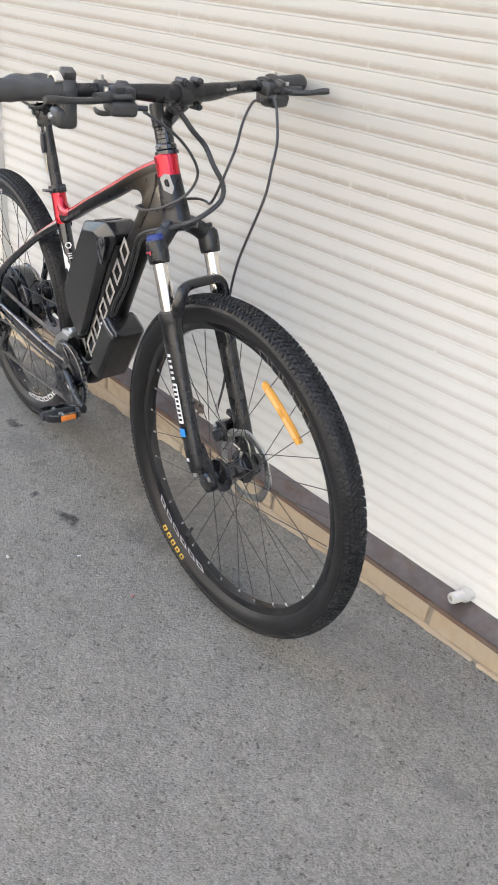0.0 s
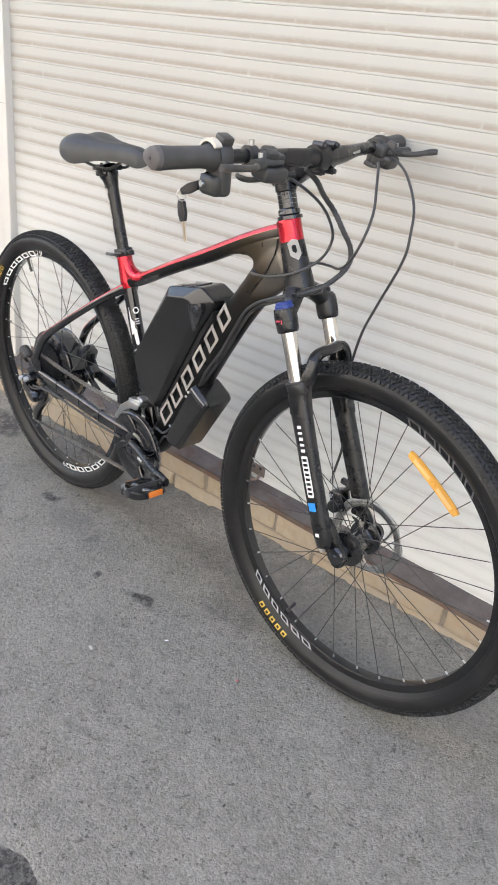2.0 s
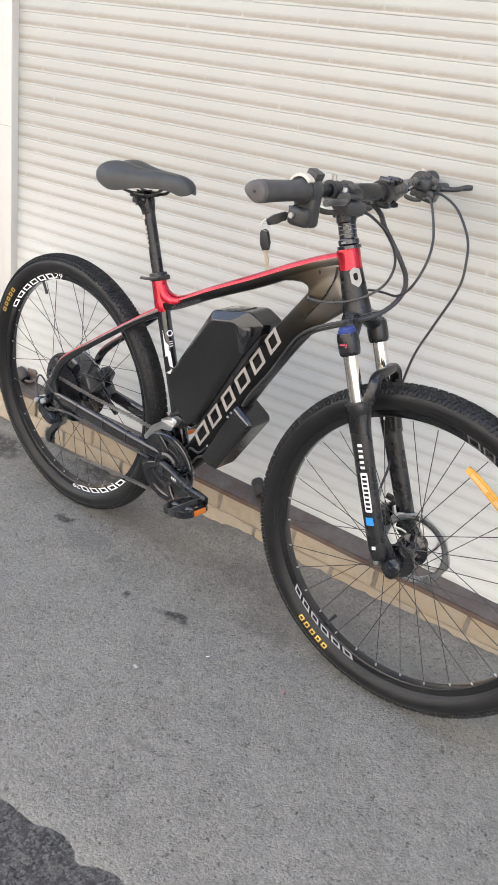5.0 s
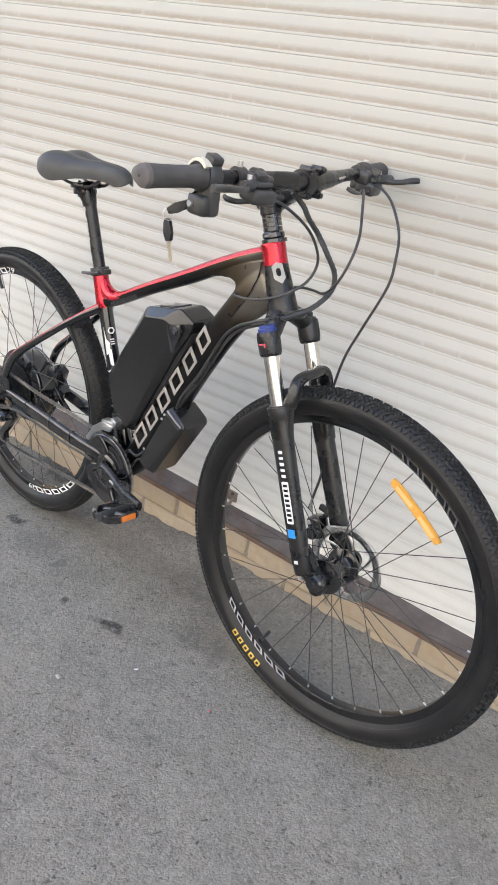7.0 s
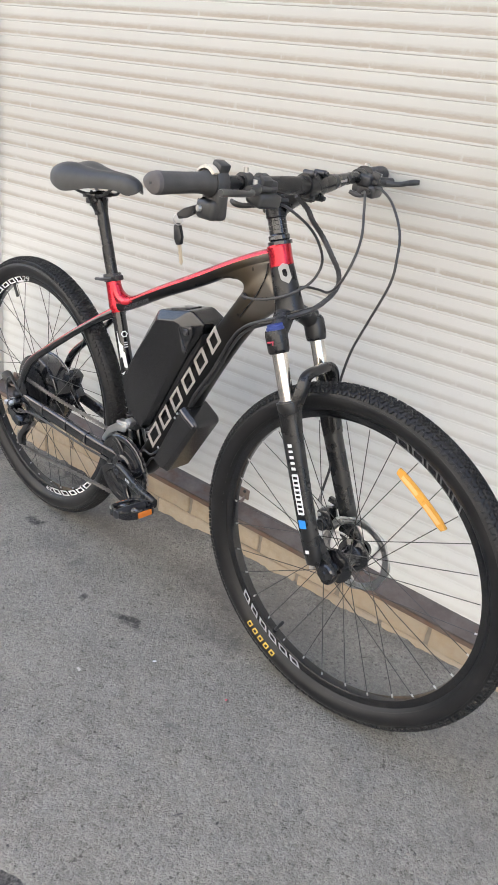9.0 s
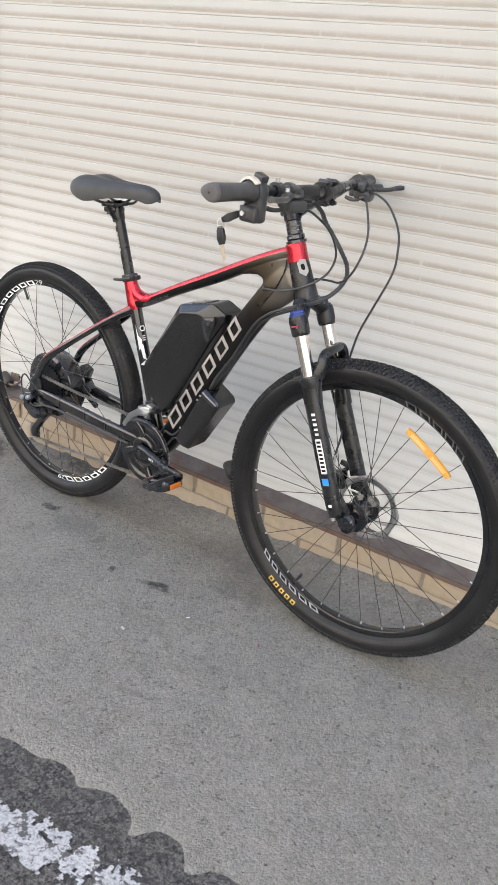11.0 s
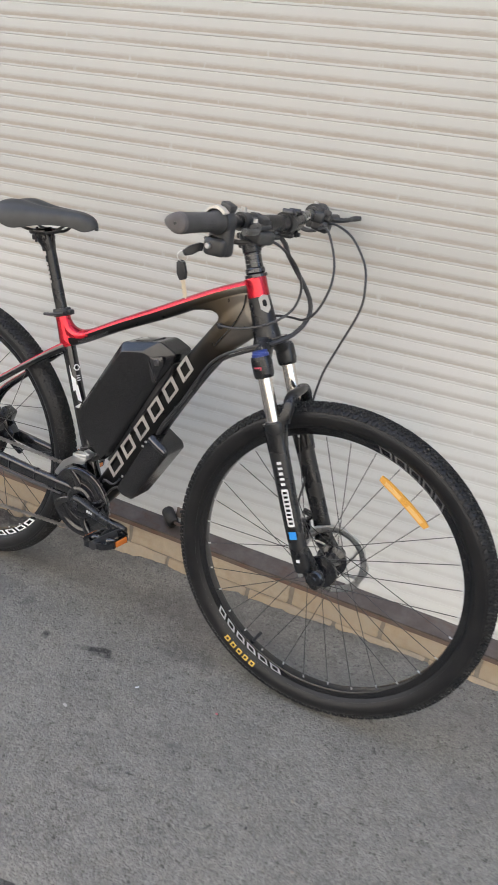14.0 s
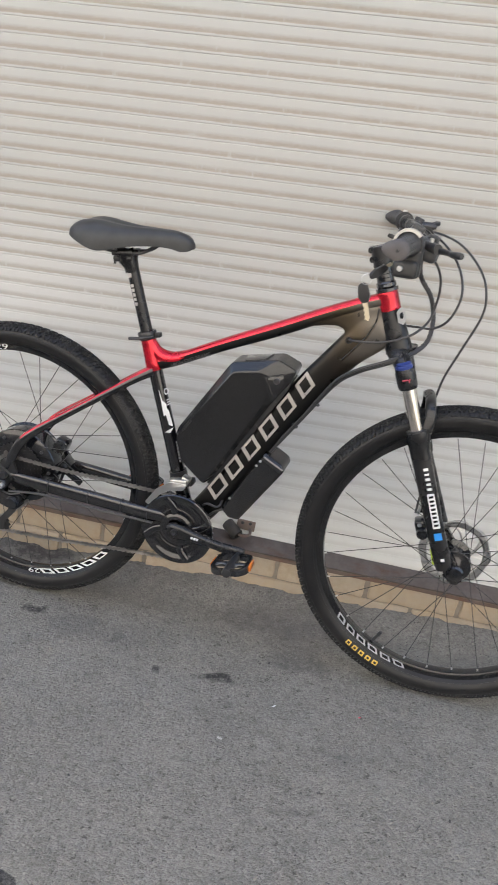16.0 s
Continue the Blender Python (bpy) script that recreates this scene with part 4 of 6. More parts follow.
bolt = mesh_of(b, "hub_bolt", "dark_steel")
for i in range(9):
    a = radians(40 * i)
    part("hub_bolt", bolt, None, rear).matrix_basis = WR @ pose(0.082 * math.cos(a), -0.0272, 0.082 * math.sin(a))
rotor(rear, WR, 0.08, 0.047)
b = bmesh.new()
stroke_word(b, 0.2972, 0.3122, 280, 322, 5, WR, skew=2.6, gap=0.2, curve=lambda r: -0.0132, t=0.22)
part("rim_decal", b, "white_decal", rear, "white slanting rim decal")
b = bmesh.new()
stroke_word(b, 0.2972, 0.3122, 104, 150, 6, WR, skew=2.6, gap=0.2, curve=lambda r: -0.0132, t=0.22)
part("rim_decal", b, "white_decal", rear, "white slanting rim decal")
b = bmesh.new()
stroke_word(b, 0.3215, 0.3315, 138, 156, 5, WR, skew=0.0, gap=0.34, curve=lambda r: tyre_y(r) - 0.0004)
part("tyre_decal", b, "yellow_decal", rear, "yellow tyre decal")


# ---- frame ----
def seat_x(z):
    return -0.0955 - (z - 0.68) * 0.302


b = bmesh.new()
# head tube runs along the steering axis
HT0, HT1 = Vector((0.441, 0, 0.830)), Vector((0.394, 0, 0.949))


def head_pt(u):
    return HT0 + (HT1 - HT0) * u


tube(b, [(*head_pt(u), r, r) for u, r in ((0, 0.0285), (0.1, 0.0275), (0.45, 0.0245), (0.7, 0.0225), (0.705, 0.0226))], 0.02, 28, 4)
head = part("head_tube", b, "satin_black", bike, "satin black tapered head tube", LF)
b = bmesh.new()
tube(b, [(*head_pt(u), r, r) for u, r in ((0.70, 0.0228), (0.8, 0.0226), (0.97, 0.0232), (1.0, 0.0226))], 0.02, 28, 3)
part("head_band", b, "red_paint", head, "glossy red band", LF)
b = bmesh.new()
HEX = rounded([(-0.013, -0.008), (0.002, -0.0195), (0.0125, -0.010), (0.0125, 0.016), (0.0, 0.0205), (-0.012, 0.015)], 0.002)
slab(b, HEX, 0.0012)
b.faces.ensure_lookup_table()
slab(b, [(x * 0.42, z * 0.4 + 0.002) for x, z in HEX], 0.0018)
b.faces.ensure_lookup_table()
for f in b.faces[-len(HEX) - 2:]:
    f.material_index = 1
part("head_badge", b, ["badge", "gloss_black"], head, "silver head badge", LF @ pose(0.4335, -0.0185, 0.906, 0, -22, 47) @ pose(0, -0.0013, 0) @ Matrix.Diagonal((0.8, 1, 1, 1)))

b = bmesh.new()
tt = [(-0.085, 0, 0.708, 0.016, 0.016), (-0.04, 0, 0.7255, 0.0142, 0.0165), (0.062, 0, 0.777, 0.0142, 0.0175), (0.184, 0, 0.8345, 0.0158, 0.0185), (0.27, 0, 0.8775, 0.0155, 0.0185), (0.335, 0, 0.9085, 0.0145, 0.0185), (0.39, 0, 0.9315, 0.0135, 0.019)]


def tt_slot(i, j):
    # rings start at the side away from the ground
    a = (j + 0.5) / 28 * 360
    return 0 if math.cos(radians(a)) > 0.12 else 1


tube(b, tt, 0.016, 28, 6, power=2.5, mats=tt_slot)
top = part("top_tube", b, ["red_paint", "fade"], bike, "top tube, glossy red above and black below", LF)

b = bmesh.new()
dt = [(0.401, 0, 0.878, 0.042, 0.019), (0.370, 0, 0.848, 0.041, 0.0205), (0.339, 0, 0.814, 0.0355, 0.0205), (0.304, 0, 0.770, 0.034, 0.0195), (0.262, 0, 0.711, 0.0345, 0.0195), (0.195, 0, 0.605, 0.034, 0.0235), (0.112, 0, 0.461, 0.033, 0.0285), (0.035, 0, 0.347, 0.031, 0.031), (0.0, 0, 0.318, 0.026, 0.033)]
tube(b, dt, 0.03, 28, 6, power=2.6)
slab(b, rounded([(0.212, 0.858), (0.212, 0.8425), (0.25, 0.8525), (0.285, 0.8605), (0.310, 0.863), (0.3245, 0.857), (0.3225, 0.843), (0.303, 0.8205), (0.34, 0.80), (0.412, 0.84), (0.402, 0.925), (0.35, 0.913), (0.28, 0.883)], 0.006), 0.031)
down = part("down_tube", b, "fade", bike, "satin black down tube fading to bronze grey at the head", LF)
skin = down.modifiers.new("skin", "REMESH")
skin.mode, skin.voxel_size, skin.use_smooth_shade = "VOXEL", 0.0026, True
blend = down.modifiers.new("blend", "SMOOTH")
blend.factor, blend.iterations = 0.6, 26

# thin dark strip added on the surface, standing in for the fold's dark line
b = bmesh.new()
tube(b, [(0.387, -0.0165, 0.915), (0.386, -0.0185, 0.8895), (0.378, -0.0196, 0.8692), (0.3685, -0.0202, 0.8501), (0.3458, -0.0204, 0.820), (0.326, -0.019, 0.794)], 0.0016, 8, 6)
part("crease", b, "satin_black", down, "thin dark strip laid along the crease", LF)

b = bmesh.new()
tube(b, [(seat_x(z), 0, z, r, r) for z, r in ((0.33, 0.0175), (0.42, 0.0172), (0.55, 0.0165), (0.66, 0.0165), (0.7, 0.0172))], 0.017, 24, 5)
seat_tube = part("seat_tube", b, "gloss_black", bike, "glossy black seat tube", LF)
b = bmesh.new()
tube(b, [(seat_x(z), 0, z, r, r) for z, r in ((0.688, 0.0185), (0.70, 0.0196), (0.72, 0.0188), (0.757, 0.0178))], 0.018, 24, 4)
tube(b, [(-0.108, 0, 0.752, 0.010, 0.012), (-0.097, 0, 0.732, 0.016, 0.0145), (-0.078, 0, 0.721, 0.0185, 0.0162), (-0.052, 0, 0.7225, 0.0165, 0.0168), (-0.025, 0, 0.733, 0.0144, 0.0168)], 0.015, 20, 6)
part("seat_lug", b, "red_paint", seat_tube, "glossy red seat cluster", LF)

for s in (-1, 1):
    b = bmesh.new()
    tube(b, [(-0.098, s * 0.012, 0.689, 0.0125, 0.009), (-0.14, s * 0.027, 0.663, 0.0098, 0.0085), (-0.2, s * 0.043, 0.6215, 0.009, 0.0085), (-0.29, s * 0.057, 0.558, 0.009, 0.009), (-0.365, s * 0.065, 0.504, 0.0105, 0.009), (-0.405, s * 0.068, 0.466, 0.012, 0.009), (-0.432, s * 0.069, 0.42, 0.012, 0.008), (-0.443, s * 0.069, 0.385, 0.011, 0.006)], 0.01, 18, 6, mats=lambda i, j: 1 if math.cos(2 * math.pi * (j + 0.5) / 18) < -0.5 and i < 29 else 0)
    part("seat_stay", b, ["gloss_black", "red_paint"], bike, "black seat stay with a red upper edge", LF)
    b = bmesh.new()
    tube(b, [(0.0, s * 0.026, 0.326, 0.02, 0.014), (-0.05, s * 0.046, 0.343, 0.0165, 0.012), (-0.13, s * 0.058, 0.3505, 0.0165, 0.0105), (-0.24, s * 0.063, 0.357, 0.0175, 0.0105), (-0.36, s * 0.067, 0.363, 0.0165, 0.0095), (-0.43, s * 0.069, 0.367, 0.014, 0.0075), (-0.452, s * 0.069, 0.368, 0.0125, 0.006)], 0.015, 24, 6, power=2.8)
    stay = part("chain_stay", b, "gloss_black", bike, "glossy black chain stay", LF)
    b = bmesh.new()
    slab(b, rounded([(-0.465, 0.352), (-0.43, 0.352), (-0.415, 0.38), (-0.428, 0.42), (-0.45, 0.415), (-0.468, 0.385)], 0.008), 0.007, pose(0, s * 0.0715, 0), 0.0015)
    lathe(b, [(0.0, -0.009), (0.009, -0.009), (0.0105, -0.006), (0.0105, 0.002), (0.0, 0.002)], "y", 6, m=pose(-0.447, s * 0.08, 0.3735))
    part("dropout", b, "dark_steel", stay, "", LF)
    if s < 0:
        for x in (-0.33, -0.225, -0.14, -0.075):
            b = bmesh.new()
            z = float(np.interp(x, [-0.43, -0.36, -0.24, -0.13, -0.05], [0.367, 0.363, 0.357, 0.3505, 0.343]))
            yy = float(np.interp(x, [-0.43, -0.36, -0.24, -0.13, -0.05], [0.069, 0.067, 0.063, 0.058, 0.046]))
            lathe(b, [(0.0135, -0.001), (0.0144, -0.001), (0.0144, 0.001), (0.0135, 0.001)], "x", 20, True, m=pose(x, s * yy, z) @ Matrix.Diagonal((1, 0.92, 1.34, 1)))
            part("cable_tie", b, "matt_plastic", stay, "", LF)
        b = bmesh.new()
        tube(b, [(-0.06, -0.058, 0.3255), (-0.14, -0.07, 0.332), (-0.24, -0.074, 0.336), (-0.34, -0.077, 0.341), (-0.40, -0.084, 0.338), (-0.43, -0.088, 0.335)], 0.0032, 8)
        part("motor_cable", b, "cable", stay, "", LF)
b = bmesh.new()
lathe(b, [(0.0, -0.04), (0.02, -0.04), (0.024, -0.037), (0.024, 0.037), (0.02, 0.04), (0.0, 0.04)], "y", 28, m=pose(0, 0, 0.322))
part("bottom_bracket", b, "satin_black", bike, "", LF)

# decals on the down tube: six slanting silver blocks
ang = math.degrees(math.atan2(0.764 - 0.429, 0.265 - 0.060))
for i in range(6):
    b = bmesh.new()
    u0 = i / 6
    cx, cz = 0.0685 + (0.274 - 0.0685) * (u0 + 0.083), 0.4165 + (0.753 - 0.4165) * (u0 + 0.083)
    mm = pose(cx, -float(np.interp(cz, [0.461, 0.605, 0.711], [0.0292, 0.0242, 0.0202])), cz, 0, -ang, 0) @ pose(0, 0, 0, 0, 0, 1.5)
    w = (0.054, 0.047, 0.046, 0.048, 0.046, 0.043)[i]
    for dx, dz, ww, h in ((0.0048 - w / 2, 0, 0.0095, 0.033), (w / 2 - 0.0048, 0, 0.0095, 0.033), (0.0025, 0.0137, w - 0.016, 0.0056), (-0.0025, -0.0137, w - 0.016, 0.0056)):
        bar_strip(b, mm @ pose(dx, 0, dz), ww, h, 0.0058 * (h / 0.031))
    part("maker_decal", b, "silver_decal", down, "large slanting silver maker's decal", LF)
b = bmesh.new()
around = pose(seat_x(0.605), 0, 0.605, 0, -17, 0)
slab(b, [(-0.003, 0.048), (-0.001, 0.02), (0.005, 0.010), (0.0035, -0.002), (0.0065, -0.006), (0.008, -0.046), (0.001, -0.040), (-0.0005, -0.014), (-0.0045, -0.018)], 0.0006, around @ pose(0, 0, 0, 0, 0, 30) @ pose(0, -0.0178, -0.004) @ Matrix.Diagonal((1.25, 1, 1, 1)))
lathe(b, [(0.0055, -0.0003), (0.0085, -0.0003), (0.0085, 0.0003), (0.0055, 0.0003)], "y", 6, True, m=around @ pose(0, 0, 0, 0, 0, 72) @ pose(0, -0.0185, 0.034))
for i in range(3):
    bar_strip(b, around @ pose(0, 0, 0, 0, 0, 72) @ pose(0, -0.018, 0.014 - i * 0.0055), 0.009, 0.0022, 0.0)
slab(b, [(-0.0575, 0.5465), (-0.0445, 0.5475), (-0.0375, 0.5635)], 0.0006, pose(0, -0.0174, 0))
part("seat_tube_decal", b, "white_decal", seat_tube, "white decal bars", LF)
b = bmesh.new()
for i in range(7):
    bar_strip(b, pose(-0.0275 + i * 0.002, -0.0172, 0.527 - i * 0.0075, 0, -17, 0), 0.004, 0.005)
part("seat_tube_decal", b, "grey_decal", seat_tube, "", LF)


def words(name, text, size, m, material, parent, label):
    """Lettering, as a thin mesh, in x, z of m, facing -y."""
    cu = bpy.data.curves.new(name, "FONT")
    cu.body, cu.size, cu.extrude = text, size, 0.0002
    tmp = new(name + "_text", cu)
    me = bpy.data.meshes.new_from_object(tmp.evaluated_get(bpy.context.evaluated_depsgraph_get()))
    bpy.data.objects.remove(tmp)
    bpy.data.curves.remove(cu)
    me.transform(m @ pose(0, 0, 0, 90, 0, 0))
    me.materials.clear()
    me.materials.append(M[material])
    return part(name, me, None, parent, label)


for spin in (275.6, 99.6):
    a = radians(spin)
    ring_m = WR @ Matrix(((math.sin(a), 0, math.cos(a), 0.299 * math.cos(a)), (0, 1, 0, -0.0137), (-math.cos(a), 0, math.sin(a), 0.299 * math.sin(a)), (0, 0, 0, 1)))
    words("size_mark", "29", 0.019, ring_m @ Matrix.Diagonal((1.9, 1, 1, 1)) @ pose(-0.0105, 0, 0), "white_decal", rear, "white wheel size number")

words("frame_words", "HIGH END FRAME", 0.0125, LF @ pose(-0.052, -0.0168, 0.7065, 0, -26, 0), "dim_decal", top, "small grey lettering")

# ---- seat post and saddle ----
b = bmesh.new()
tube(b, [(seat_x(0.74), 0, 0.74), (seat_x(0.925), 0, 0.925)], 0.0138, 24, 1)
post = part("seat_post", b, "satin_black", bike, "satin black seat post", LF)
b = bmesh.new()
for i in range(5):
    bar_strip(b, pose(seat_x(0.875 - i * 0.0098) - 0.004, -0.0137, 0.875 - i * 0.0098, 0, -17, 0), 0.0062, 0.0072)
bar_strip(b, pose(seat_x(0.9) - 0.005, -0.0137, 0.9, 0, -17, 0), 0.008, 0.016)
part("post_decal", b, "silver_decal", post, "silver maker's marks", LF)
b = bmesh.new()
lathe(b, [(0.0165, -0.009), (0.0205, -0.009), (0.0215, -0.006), (0.0215, 0.006), (0.0205, 0.009), (0.0165, 0.009)], "z", 28, True, m=pose(seat_x(0.766), 0, 0.766, 0, -17, 0))
box(b, (0.014, 0.016, 0.012), pose(seat_x(0.766) + 0.026, 0, 0.771, 0, -12, 0), 0.003)
tube(b, [(seat_x(0.766) + 0.022, -0.018, 0.770), (seat_x(0.766) - 0.005, -0.0255, 0.763), (seat_x(0.766) - 0.035, -0.022, 0.757)], 0.0038, 8, 5, flat=1.2)
part("seat_clamp", b, "matt_plastic", bike, "black quick-release seat clamp", LF)

b = bmesh.new()
SAD = [(-0.300, 0.035, 0.985, 0.012), (-0.294, 0.052, 0.995, 0.023), (-0.275, 0.066, 1.006, 0.040), (-0.250, 0.073, 1.011, 0.054), (-0.226, 0.070, 1.0105, 0.060), (-0.203, 0.061, 1.008, 0.055), (-0.160, 0.045, 1.005, 0.041), (-0.108, 0.031, 1.005, 0.035), (-0.072, 0.026, 1.005, 0.035), (-0.048, 0.023, 1.001, 0.035), (-0.034, 0.017, 0.995, 0.027), (-0.0265, 0.009, 0.986, 0.014), (-0.0235, 0.003, 0.980, 0.004)]
rings = []
for x, w, z, d in smooth_path(SAD, 3):
    ring = []
    groove = 0.006 * smoothstep(0.03, 0.055, w)
    for j in range(25):
        u = -1 + 2 * j / 24
        yy = w * math.sin(u * math.pi / 2 * 1.02)
        drop = d * (abs(u) ** 2.6)
        dip = groove * math.exp(-(u / 0.16) ** 2)
        ring.append((x, yy, z - drop - dip))
    for j in range(1, 8):
        u = 1 - 2 * j / 8
        ring.append((x, w * 0.86 * u, z - d * 0.9 + (1 - u * u) * d * 0.35))
    rings.append(ring)
loft(b, rings)
saddle = part("saddle", b, "saddle", bike, "dark grey padded saddle with a centre groove", LF)
for s in (-1, 1):
    b = bmesh.new()
    tube(b, [(-0.09, s * 0.009, 0.982), (-0.105, s * 0.012, 0.972), (-0.14, s * 0.02, 0.950), (-0.20, s * 0.022, 0.946), (-0.232, s * 0.028, 0.952), (-0.256, s * 0.036, 0.968)], 0.0036, 8, 6)
    part("saddle_rail", b, "dark_steel", saddle, "", LF)
b = bmesh.new()
box(b, (0.05, 0.05, 0.012), pose(-0.182, 0, 0.9445, 0, -6, 0), 0.003)
box(b, (0.044, 0.036, 0.014), pose(-0.184, 0, 0.931, 0, -6, 0), 0.004)
tube(b, [(-0.1655, 0, 0.902, 0.0146, 0.0146), (-0.169, 0, 0.916, 0.0165, 0.016), (-0.177, 0, 0.930, 0.021, 0.0185), (-0.186, 0, 0.942, 0.023, 0.021)], 0.016, 22, 4, power=2.4)
rod(b, (-0.208, 0, 0.915), (-0.206, 0, 0.95), 0.0032, 8)
rod(b, (-0.158, 0, 0.922), (-0.156, 0, 0.952), 0.0032, 8)
part("saddle_clamp", b, "satin_black", post, "", LF)

# ---- battery and controller ----
b = bmesh.new()
FACE = [(0.052, 0.452), (0.068, 0.474), (0.176, 0.678), (0.192, 0.714), (0.187, 0.738), (0.160, 0.744), (0.1005, 0.7315), (-0.011, 0.570), (-0.019, 0.548), (-0.001, 0.496)]
SIDE = [(0.050, 0.443), (0.072, 0.466), (0.188, 0.670), (0.230, 0.732), (0.237, 0.756), (0.196, 0.773), (0.092, 0.7495), (-0.022, 0.570), (-0.026, 0.546), (-0.006, 0.488)]
_face, _side = [[Vector(p) for p in rounded(o, 0.009, 4)] for o in (FACE, SIDE)]
_prof = [(-0.0455, -0.2), (-0.0455, -0.06), (-0.0451, 0.03), (-0.0438, 0.12), (-0.0335, 0.9), (-0.0322, 0.975), (-0.0305, 1.0), (-0.027, 1.0)]
_prof = _prof + [(-y, u) for y, u in _prof[::-1]]
loft(b, [[(p.x + (q.x - p.x) * u, y, p.y + (q.y - p.y) * u) for p, q in zip(_face, _side)] for y, u in _prof])
battery = part("battery", b, "case_plastic", bike, "large satin black battery case on the down tube", LF)
b = bmesh.new()
slab(b, rounded([(-0.03, -0.022), (0.03, -0.022), (0.024, 0.022), (-0.024, 0.022)], 0.004), 0.003, pose(0.142, 0, 0.7617, 0, -12.8, 0) @ pose(0, 0, 0, 90, 0, 0), 0.001)
part("lid", b, "glass_plastic", battery, "glossy black recessed lid", LF)
b = bmesh.new()
slab(b, rounded([(0.172, 0.734), (0.213, 0.748), (0.217, 0.731), (0.197, 0.680), (0.189, 0.683)], 0.004), 0.004, pose(0, -0.0445, 0), 0.0012)
part("lock_plate", b, "gloss_black", battery, "recessed lock plate", LF)
b = bmesh.new()
tube(b, [(0.1995, -0.0462, 0.688), (0.190, -0.0466, 0.705), (0.178, -0.0466, 0.7295), (0.183, -0.0464, 0.7375), (0.196, -0.0460, 0.7415), (0.2125, -0.0452, 0.7435), (0.215, -0.0448, 0.728), (0.2015, -0.0458, 0.690)], 0.0014, 8, 5)
part("lock_rim", b, "case_plastic", battery, "", LF)
b = bmesh.new()
lathe(b, [(0.0, -0.003), (0.0026, -0.003), (0.0026, -0.0035), (0.0055, -0.004), (0.007, -0.002), (0.007, 0.002), (0.0, 0.002)], "y", 20, m=pose(0.2, -0.0475, 0.731))
part("lock", b, "dark_steel", battery, "round key lock", LF)
b = bmesh.new()
slab(b, [(0.056, 0.446), (0.066, 0.440), (0.220, 0.703), (0.231, 0.730), (0.217, 0.730), (0.206, 0.706)], 0.052, I4, 0.003, 2)
part("mounting_rail", b, "matt_plastic", battery, "black mounting rail", LF)
for u in (0.15, 0.38, 0.62, 0.85):
    b = bmesh.new()
    lathe(b, [(0.0, -0.002), (0.0022, -0.002), (0.003, 0.0), (0.0, 0.0)], "y", 10, m=pose(0.061 + 0.16 * u, -0.0262, 0.444 + 0.274 * u))
    part("screw", b, "dark_steel", battery, "", LF)
b = bmesh.new()
for i in range(6):
    bar_strip(b, pose(-0.004 + i * 0.0034, -0.0452, 0.572 + i * 0.0055, 0, -58, 0), 0.0035, 0.004)
part("battery_decal", b, "dark_plastic", battery, "", LF)

b = bmesh.new()
FACE = [(0.107, 0.394), (0.124, 0.382), (0.142, 0.383), (0.229, 0.516), (0.225, 0.525), (0.189, 0.544)]
SIDE = [(0.101, 0.397), (0.118, 0.374), (0.144, 0.372), (0.2385, 0.519), (0.234, 0.532), (0.190, 0.556)]
_face, _side = [[Vector(p) for p in rounded(o, 0.005, 3)] for o in (FACE, SIDE)]
_prof = [(-0.043, -0.25), (-0.043, -0.06), (-0.0426, 0.05), (-0.0418, 0.15), (-0.0335, 0.86), (-0.0322, 0.96), (-0.0305, 1.0), (-0.027, 1.0)]
_prof = _prof + [(-y, u) for y, u in _prof[::-1]]
loft(b, [[(p.x + (q.x - p.x) * u, y - 0.003, p.y + (q.y - p.y) * u) for p, q in zip(_face, _side)] for y, u in _prof])
controller = part("controller", b, "case_plastic", bike, "black plastic controller box under the down tube", LF)
b = bmesh.new()
tube(b, [(0.190, -0.0436, 0.5465), (0.2135, -0.0452, 0.5345), (0.2345, -0.0436, 0.5225)], 0.0075, 16, 4, flat=0.55)
part("controller_trim", b, "glass_plastic", controller, "", LF)
for x, z in ((0.184, 0.538), (0.176, 0.525), (0.122, 0.430)):
    b = bmesh.new()
    lathe(b, [(0.0, -0.002), (0.0025, -0.002), (0.0032, 0.0), (0.0, 0.0)], "y", 10, m=pose(x, -0.0462, z))
    part("screw", b, "steel", controller, "", LF)

# ---- drive ----
b = bmesh.new()


def toothed(b, r, n, y, t, inner, m, depth=0.004):
    rings = []
    for rr, yy, tooth in ((inner, y + t, 0), (inner, y - t, 0), (r, y - t, 1), (r, y + t, 1)):
        ring = []
        for j in range(n * 4):
            an = 2 * math.pi * j / (n * 4)
            q = rr + ((depth * 0.5, 0.0, -depth * 0.5, 0.0)[j % 4] if tooth else 0)
            ring.append(m @ Vector((q * math.cos(an), yy, q * math.sin(an))))
        rings.append(ring)
    loft(b, rings, caps=False, closed=True)


BB = LF @ pose(0.002, 0, 0.3215)
lathe(b, [(0.0660, -0.0532), (0.0705, -0.0542), (0.0755, -0.0565), (0.0825, -0.0588), (0.0885, -0.0588), (0.0905, -0.057), (0.0905, -0.054), (0.0660, -0.0522)], "y", 96, True, m=BB)
for k in range(4):
    a = radians(20 + 90 * k)
    mm = BB @ pose(0, -0.057, 0, 0, -math.degrees(a), 0)
    tube(b, [mm @ Vector(q) for q in ((0.028, 0, -0.004), (0.045, 0.001, -0.008), (0.062, 0.0, -0.006), (0.082, -0.002, 0.003))], 0.0085, 14, 5, side=(0, 1, 0), flat=0.3)
guard = part("chain_guard", b, "gloss_black", bike, "glossy black chain guard")
b = bmesh.new()
